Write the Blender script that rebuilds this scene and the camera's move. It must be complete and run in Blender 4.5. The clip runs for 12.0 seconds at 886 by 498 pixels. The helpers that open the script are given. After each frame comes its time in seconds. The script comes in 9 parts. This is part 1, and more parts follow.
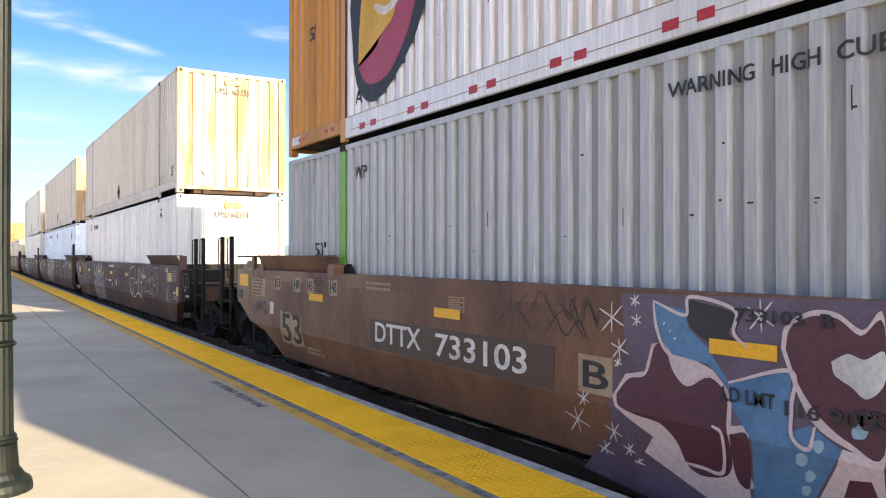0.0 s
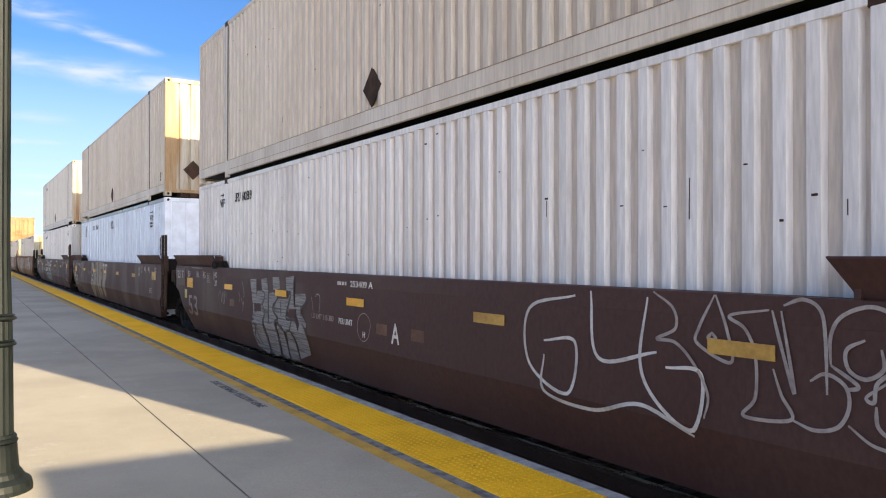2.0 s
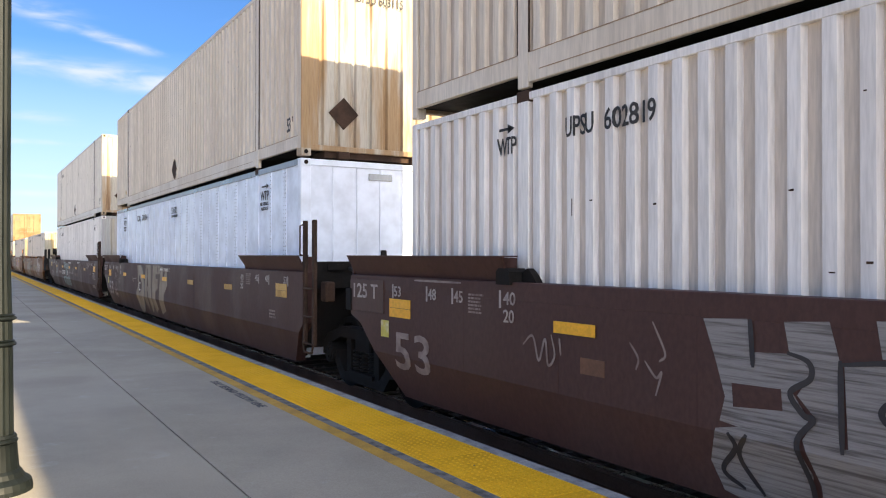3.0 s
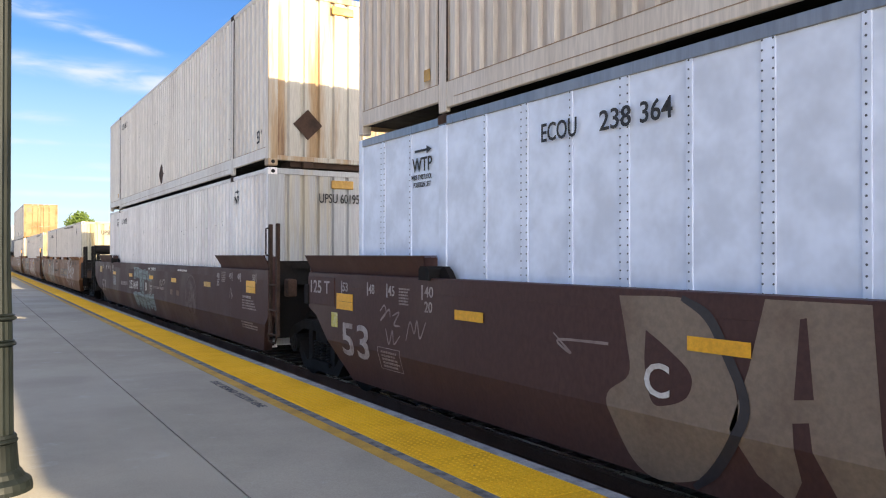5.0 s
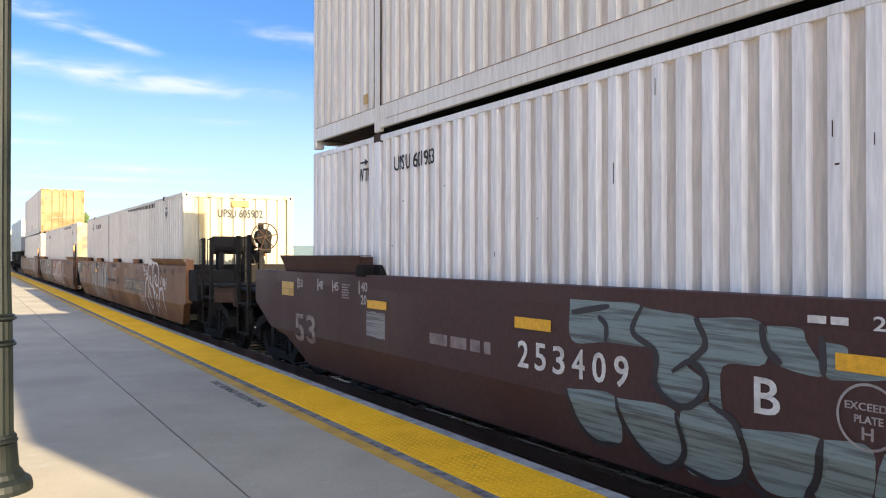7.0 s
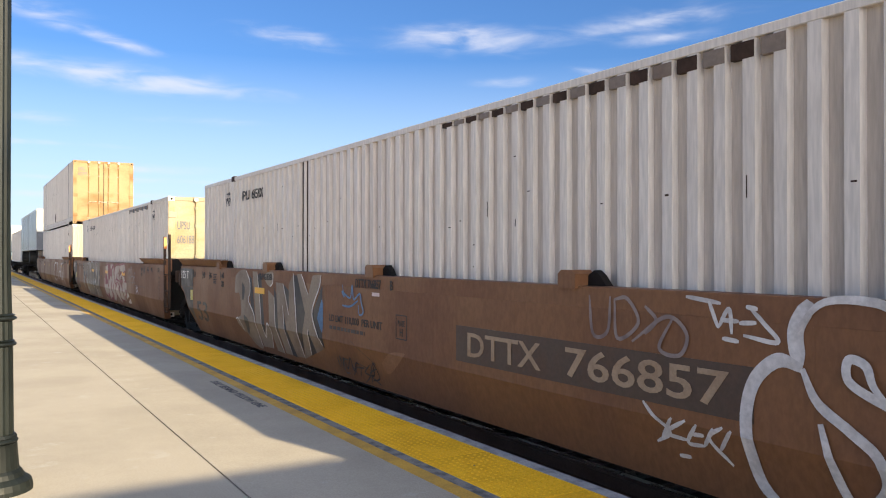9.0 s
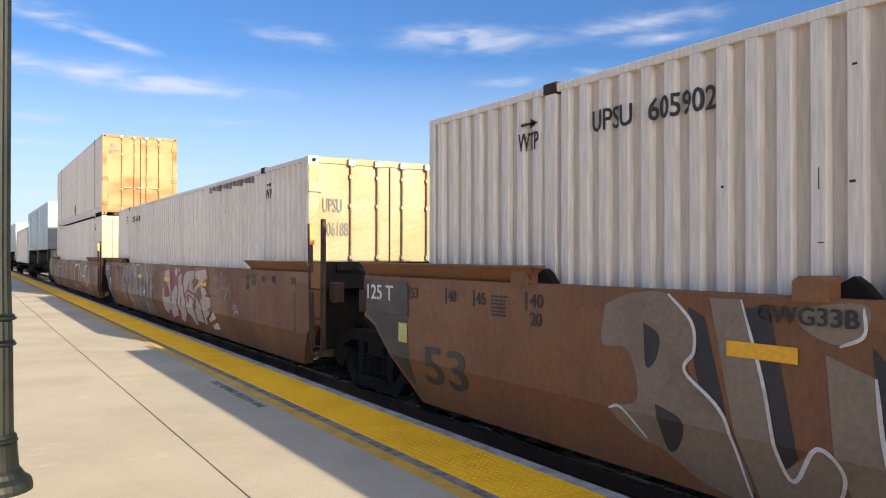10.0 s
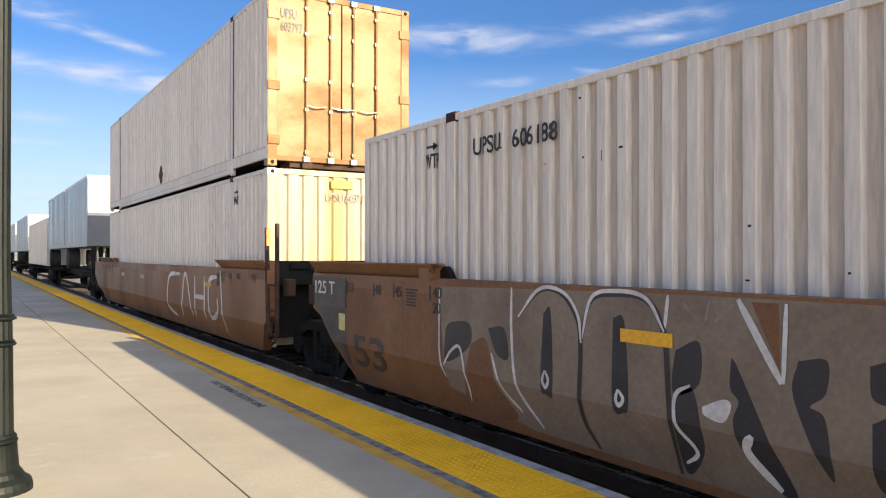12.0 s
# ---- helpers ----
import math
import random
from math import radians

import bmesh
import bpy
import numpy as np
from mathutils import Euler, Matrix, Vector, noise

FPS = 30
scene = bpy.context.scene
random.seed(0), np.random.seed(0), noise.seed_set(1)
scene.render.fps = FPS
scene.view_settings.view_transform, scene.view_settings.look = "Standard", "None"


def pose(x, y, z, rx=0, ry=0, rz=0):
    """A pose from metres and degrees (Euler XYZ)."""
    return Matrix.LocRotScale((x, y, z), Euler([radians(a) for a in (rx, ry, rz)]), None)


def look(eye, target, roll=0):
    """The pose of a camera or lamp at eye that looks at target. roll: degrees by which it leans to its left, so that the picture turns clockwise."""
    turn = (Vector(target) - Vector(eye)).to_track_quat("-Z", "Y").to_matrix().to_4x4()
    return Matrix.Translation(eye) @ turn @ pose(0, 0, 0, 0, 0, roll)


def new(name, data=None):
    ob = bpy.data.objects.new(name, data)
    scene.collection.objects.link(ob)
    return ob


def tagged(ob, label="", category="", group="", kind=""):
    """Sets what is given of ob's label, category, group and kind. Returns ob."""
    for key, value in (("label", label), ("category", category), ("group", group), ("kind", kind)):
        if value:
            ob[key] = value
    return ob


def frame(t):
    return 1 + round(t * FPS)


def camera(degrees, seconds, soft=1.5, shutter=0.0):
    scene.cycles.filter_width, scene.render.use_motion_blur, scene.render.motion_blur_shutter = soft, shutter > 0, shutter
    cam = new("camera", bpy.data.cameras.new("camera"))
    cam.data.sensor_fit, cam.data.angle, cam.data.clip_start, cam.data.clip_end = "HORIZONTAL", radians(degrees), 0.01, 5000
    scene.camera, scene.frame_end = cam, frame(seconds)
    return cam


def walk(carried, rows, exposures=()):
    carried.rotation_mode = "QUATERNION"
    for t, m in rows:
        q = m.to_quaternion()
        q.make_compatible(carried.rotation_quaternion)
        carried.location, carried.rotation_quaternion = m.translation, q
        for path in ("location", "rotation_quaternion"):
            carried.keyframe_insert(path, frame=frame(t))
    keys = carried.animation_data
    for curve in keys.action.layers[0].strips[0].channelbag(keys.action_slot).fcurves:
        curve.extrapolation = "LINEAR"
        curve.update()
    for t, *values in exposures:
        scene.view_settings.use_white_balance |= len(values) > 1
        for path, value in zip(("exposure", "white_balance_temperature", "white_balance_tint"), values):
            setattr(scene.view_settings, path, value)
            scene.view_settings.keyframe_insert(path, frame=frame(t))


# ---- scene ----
EYE = 1.60                       # eye above the platform, which is z = 0
TRACK_X, RAIL_Z = 5.405, -0.21   # centre of the track, top of the rail
BOX_L, BOX_W, BOX_H = 16.15, 2.591, 2.896
HALF = BOX_W / 2

cam = camera(59.2, 12.0, soft=1.1)
CAMERA_POSE = pose(0, 0, EYE, 90.46, -0.05, -31.4)
walk(cam, [(0.0, CAMERA_POSE), (12.0, CAMERA_POSE)], exposures=[(0.0, 1.52), (1.0, 1.28), (1.5, 1.14), (2.0, 1.24), (6.0, 1.28), (7.2, 1.40), (8.8, 1.14), (12.0, 1.02)])


def travel(t):
    """Metres that the train has rolled towards the viewer since the start."""
    return 9.095 * t - 0.0051 * t * t


# ---------------------------------------------------------------- light
SUN = Vector((0.618, -2.28, 1.0)).normalized()
sun = new("sun", bpy.data.lights.new("sun", "SUN"))
sun.data.energy, sun.data.angle, sun.data.color = 6.0, radians(0.53), (1.0, 0.82, 0.53)
sun.matrix_world = look(SUN * 50, (0, 0, 0))


def build_world():
    world = bpy.data.worlds.new("sky")
    scene.world = world
    world.use_nodes = True
    nt = world.node_tree
    nt.nodes.clear()
    N, L = nt.nodes.new, nt.links.new
    sky = N("ShaderNodeTexSky")
    sky.sky_type, sky.sun_disc = "NISHITA", False
    sky.sun_elevation = math.asin(SUN.z)
    sky.sun_rotation = math.atan2(SUN.x, SUN.y)
    sky.air_density, sky.dust_density, sky.ozone_density = 1.0, 1.2, 2.0
    tc = N("ShaderNodeTexCoord")
    sep = N("ShaderNodeSeparateXYZ")
    L(tc.outputs["Generated"], sep.inputs[0])

    def m(op, a, b=None, c=None):
        n = N("ShaderNodeMath")
        n.operation = op
        for i, v in enumerate((a, b, c)):
            if v is None:
                continue
            if isinstance(v, (int, float)):
                n.inputs[i].default_value = v
            else:
                L(v, n.inputs[i])
        return n.outputs[0]

    az = m("MULTIPLY", m("ARCTAN2", sep.outputs[0], sep.outputs[1]), 180 / math.pi)
    el = m("MULTIPLY", m("ARCSINE", sep.outputs[2]), 180 / math.pi)
    flat = N("ShaderNodeCombineXYZ")
    L(m("MULTIPLY", az, 0.10), flat.inputs[0])
    L(m("MULTIPLY", el, 0.42), flat.inputs[1])
    wisp = N("ShaderNodeTexNoise")
    wisp.inputs["Scale"].default_value, wisp.inputs["Detail"].default_value = 2.6, 8
    wisp.inputs["Roughness"].default_value, wisp.inputs["Distortion"].default_value = 0.52, 0.4
    L(flat.outputs[0], wisp.inputs["Vector"])
    grain = wisp.outputs["Fac"]
    # single clouds: azimuth, elevation, half width, half height, tilt, amount
    clouds = [(9.0, 11.9, 10.0, 0.85, -0.06, 1.05), (8.0, 14.3, 4.5, 0.45, -0.20, 0.85), (3.5, 15.9, 3.5, 0.9, -0.1, 0.7),
              (33.0, 15.5, 5.5, 1.05, -0.03, 1.05), (20.5, 15.4, 4.0, 0.75, -0.10, 0.75), (46.5, 16.2, 6.0, 0.9, 0.06, 0.8), (47.5, 14.9, 3.0, 0.45, 0.02, 0.7),
              (42.0, 13.1, 1.8, 0.35, -0.1, 0.6), (36.4, 12.5, 3.0, 0.45, 0.0, 0.6), (47.0, 8.4, 9.0, 0.5, -0.02, 0.75), (58.0, 9.5, 4.0, 0.6, 0.0, 0.7),
              (3.8, 8.9, 3.0, 0.45, 0.0, 0.7), (14.5, 9.3, 5.0, 0.35, 0.0, 0.5), (10.0, 5.9, 7.0, 0.35, 0.0, 0.75), (9.0, 5.1, 7.0, 0.22, 0.0, 0.8), (6.0, 4.0, 8.0, 0.28, 0.0, 0.75), (4.0, 7.3, 6.0, 0.25, 0.0, 0.6), (12.0, 2.9, 14.0, 0.4, 0.0, 0.6), (47.0, 6.0, 12.0, 0.5, 0.0, 0.5)]
    total = None
    for a0, e0, w, h, tilt, amount in clouds:
        da = m("SUBTRACT", az, a0)
        de = m("SUBTRACT", m("SUBTRACT", el, e0), m("MULTIPLY", da, tilt))
        d = m("ADD", m("POWER", m("ABSOLUTE", m("DIVIDE", da, w)), 2), m("POWER", m("ABSOLUTE", m("DIVIDE", de, h)), 2))
        g = m("MULTIPLY", m("EXPONENT", m("MULTIPLY", d, -1.1)), amount)
        total = g if total is None else m("ADD", total, g)
    high = N("ShaderNodeMapRange")          # thin high cloud overhead, out of view, added as fill light
    high.interpolation_type = "SMOOTHSTEP"
    for k, v in (("From Min", 20.0), ("From Max", 55.0), ("To Min", 0.0), ("To Max", 0.12)):
        high.inputs[k].default_value = v
    L(el, high.inputs["Value"])
    ramp = N("ShaderNodeMapRange")
    ramp.interpolation_type = "SMOOTHSTEP"
    ramp.inputs["From Min"].default_value, ramp.inputs["From Max"].default_value = 0.22, 1.45
    L(m("MULTIPLY", m("ADD", m("MULTIPLY", grain, 2.2), -0.22), m("ADD", m("ADD", total, high.outputs[0]), 0.16)), ramp.inputs["Value"])
    low = N("ShaderNodeMapRange")           # pale veil towards the horizon
    low.inputs["From Min"].default_value, low.inputs["From Max"].default_value = 14.0, 0.5
    low.inputs["To Max"].default_value = 0.85
    L(el, low.inputs["Value"])
    veil = N("ShaderNodeMixRGB")
    veil.inputs[2].default_value = (7.6, 8.9, 10.4, 1)
    L(low.outputs[0], veil.inputs[0])
    hue = N("ShaderNodeMixRGB")
    hue.blend_type = "MULTIPLY"
    hue.inputs[0].default_value, hue.inputs[2].default_value = 1.0, (0.62, 0.97, 1.46, 1)
    L(sky.outputs[0], hue.inputs[1])
    L(hue.outputs[0], veil.inputs[1])
    mix = N("ShaderNodeMixRGB")
    mix.inputs[2].default_value = (7.6, 7.7, 8.6, 1)
    L(m("MULTIPLY", ramp.outputs[0], 0.72), mix.inputs[0])
    L(veil.outputs[0], mix.inputs[1])
    # bright warm haze added round the unseen sun as fill, thinning over the sky
    near = m("MAXIMUM", m("ADD", m("ADD", m("MULTIPLY", sep.outputs[0], SUN.x), m("MULTIPLY", sep.outputs[1], SUN.y)), m("MULTIPLY", sep.outputs[2], SUN.z)), 0.0)
    haze = N("ShaderNodeMixRGB")
    haze.blend_type = "ADD"
    haze.inputs[2].default_value = (44.0, 40.0, 35.0, 1)
    L(m("MULTIPLY", m("POWER", near, 3.0), m("POWER", m("SUBTRACT", 1.0, m("MAXIMUM", sep.outputs[2], 0.0)), 0.5)), haze.inputs[0])
    L(mix.outputs[0], haze.inputs[1])
    bg = N("ShaderNodeBackground")
    bg.inputs["Strength"].default_value = 0.055
    L(haze.outputs[0], bg.inputs[0])
    L(bg.outputs[0], N("ShaderNodeOutputWorld").inputs[0])


build_world()

# ---------------------------------------------------------------- materials


def mat(name, color, rough=0.6, metal=0.0, second=None, amount=0.5, scale=1.2, stretch=(1, 1, 1), fine=40.0, bump=0.15, depth=0.01,
        spread=(0.42, 0.68), third=None, third_scale=5.0, third_at=(0.6, 0.75), third_amount=0.8, spec=0.4, each=0.0, coat=0.0):
    """A painted or raw surface: base colour, large stains of a second colour, patches of a third, fine grain and relief."""
    ma = bpy.data.materials.new(name)
    ma.use_nodes = True
    nt = ma.node_tree
    N, L = nt.nodes.new, nt.links.new
    bs = nt.nodes["Principled BSDF"]
    bs.inputs["Metallic"].default_value = metal
    bs.inputs["Specular IOR Level"].default_value = spec
    tc = N("ShaderNodeTexCoord")
    mp = N("ShaderNodeMapping")
    mp.inputs["Scale"].default_value = stretch
    L(tc.outputs["Object"], mp.inputs[0])
    info = N("ShaderNodeObjectInfo")
    shift = N("ShaderNodeVectorMath")
    shift.operation = "MULTIPLY_ADD"
    L(info.outputs["Random"], shift.inputs[0])
    shift.inputs[1].default_value = (13.0, 29.0, 7.0)
    L(mp.outputs[0], shift.inputs[2])

    def noisy(sc, detail, rough_=0.6):
        n = N("ShaderNodeTexNoise")
        n.inputs["Scale"].default_value, n.inputs["Detail"].default_value, n.inputs["Roughness"].default_value = sc, detail, rough_
        L(shift.outputs[0], n.inputs["Vector"])
        return n.outputs["Fac"]

    def ranged(v, lo, hi, a=0.0, b=1.0):
        n = N("ShaderNodeMapRange")
        n.interpolation_type = "SMOOTHSTEP"
        for k, x in (("From Min", lo), ("From Max", hi), ("To Min", a), ("To Max", b)):
            n.inputs[k].default_value = x
        L(v, n.inputs["Value"])
        return n.outputs[0]

    def mixed(f, a, b, blend="MIX"):
        n = N("ShaderNodeMixRGB")
        n.blend_type = blend
        for i, v in ((0, f), (1, a), (2, b)):
            if isinstance(v, (int, float)):
                n.inputs[i].default_value = v
            elif isinstance(v, tuple):
                n.inputs[i].default_value = (*v, 1) if len(v) == 3 else v
            else:
                L(v, n.inputs[i])
        return n.outputs[0]

    second = second or tuple(c * 0.72 for c in color)
    big = noisy(scale, 5)
    col = mixed(ranged(big, spread[0], spread[1], 0, amount), color, second)
    if third:
        col = mixed(ranged(noisy(third_scale, 7, 0.68), third_at[0], third_at[1], 0, third_amount), col, third)
    grain = noisy(fine, 3)
    col = mixed(1.0, col, ranged(grain, 0.25, 0.75, 0.86, 1.10), "MULTIPLY")
    if each:
        n = N("ShaderNodeMapRange")
        n.inputs["To Min"].default_value, n.inputs["To Max"].default_value = 1 - each, 1 + each
        L(info.outputs["Random"], n.inputs["Value"])
        col = mixed(1.0, col, n.outputs[0], "MULTIPLY")
    L(col, bs.inputs["Base Color"])
    L(ranged(big, 0.3, 0.7, max(0.05, rough - 0.12), min(1.0, rough + 0.12)), bs.inputs["Roughness"])
    if coat:
        bs.inputs["Coat Weight"].default_value, bs.inputs["Coat Roughness"].default_value = coat, 0.25
    if bump:
        bp = N("ShaderNodeBump")
        bp.inputs["Strength"].default_value, bp.inputs["Distance"].default_value = bump, depth
        L(grain, bp.inputs["Height"])
        L(bp.outputs[0], bs.inputs["Normal"])
    return ma


STREAK = (1.0, 1.0, 0.10)
RUST = (0.30, 0.13, 0.045)
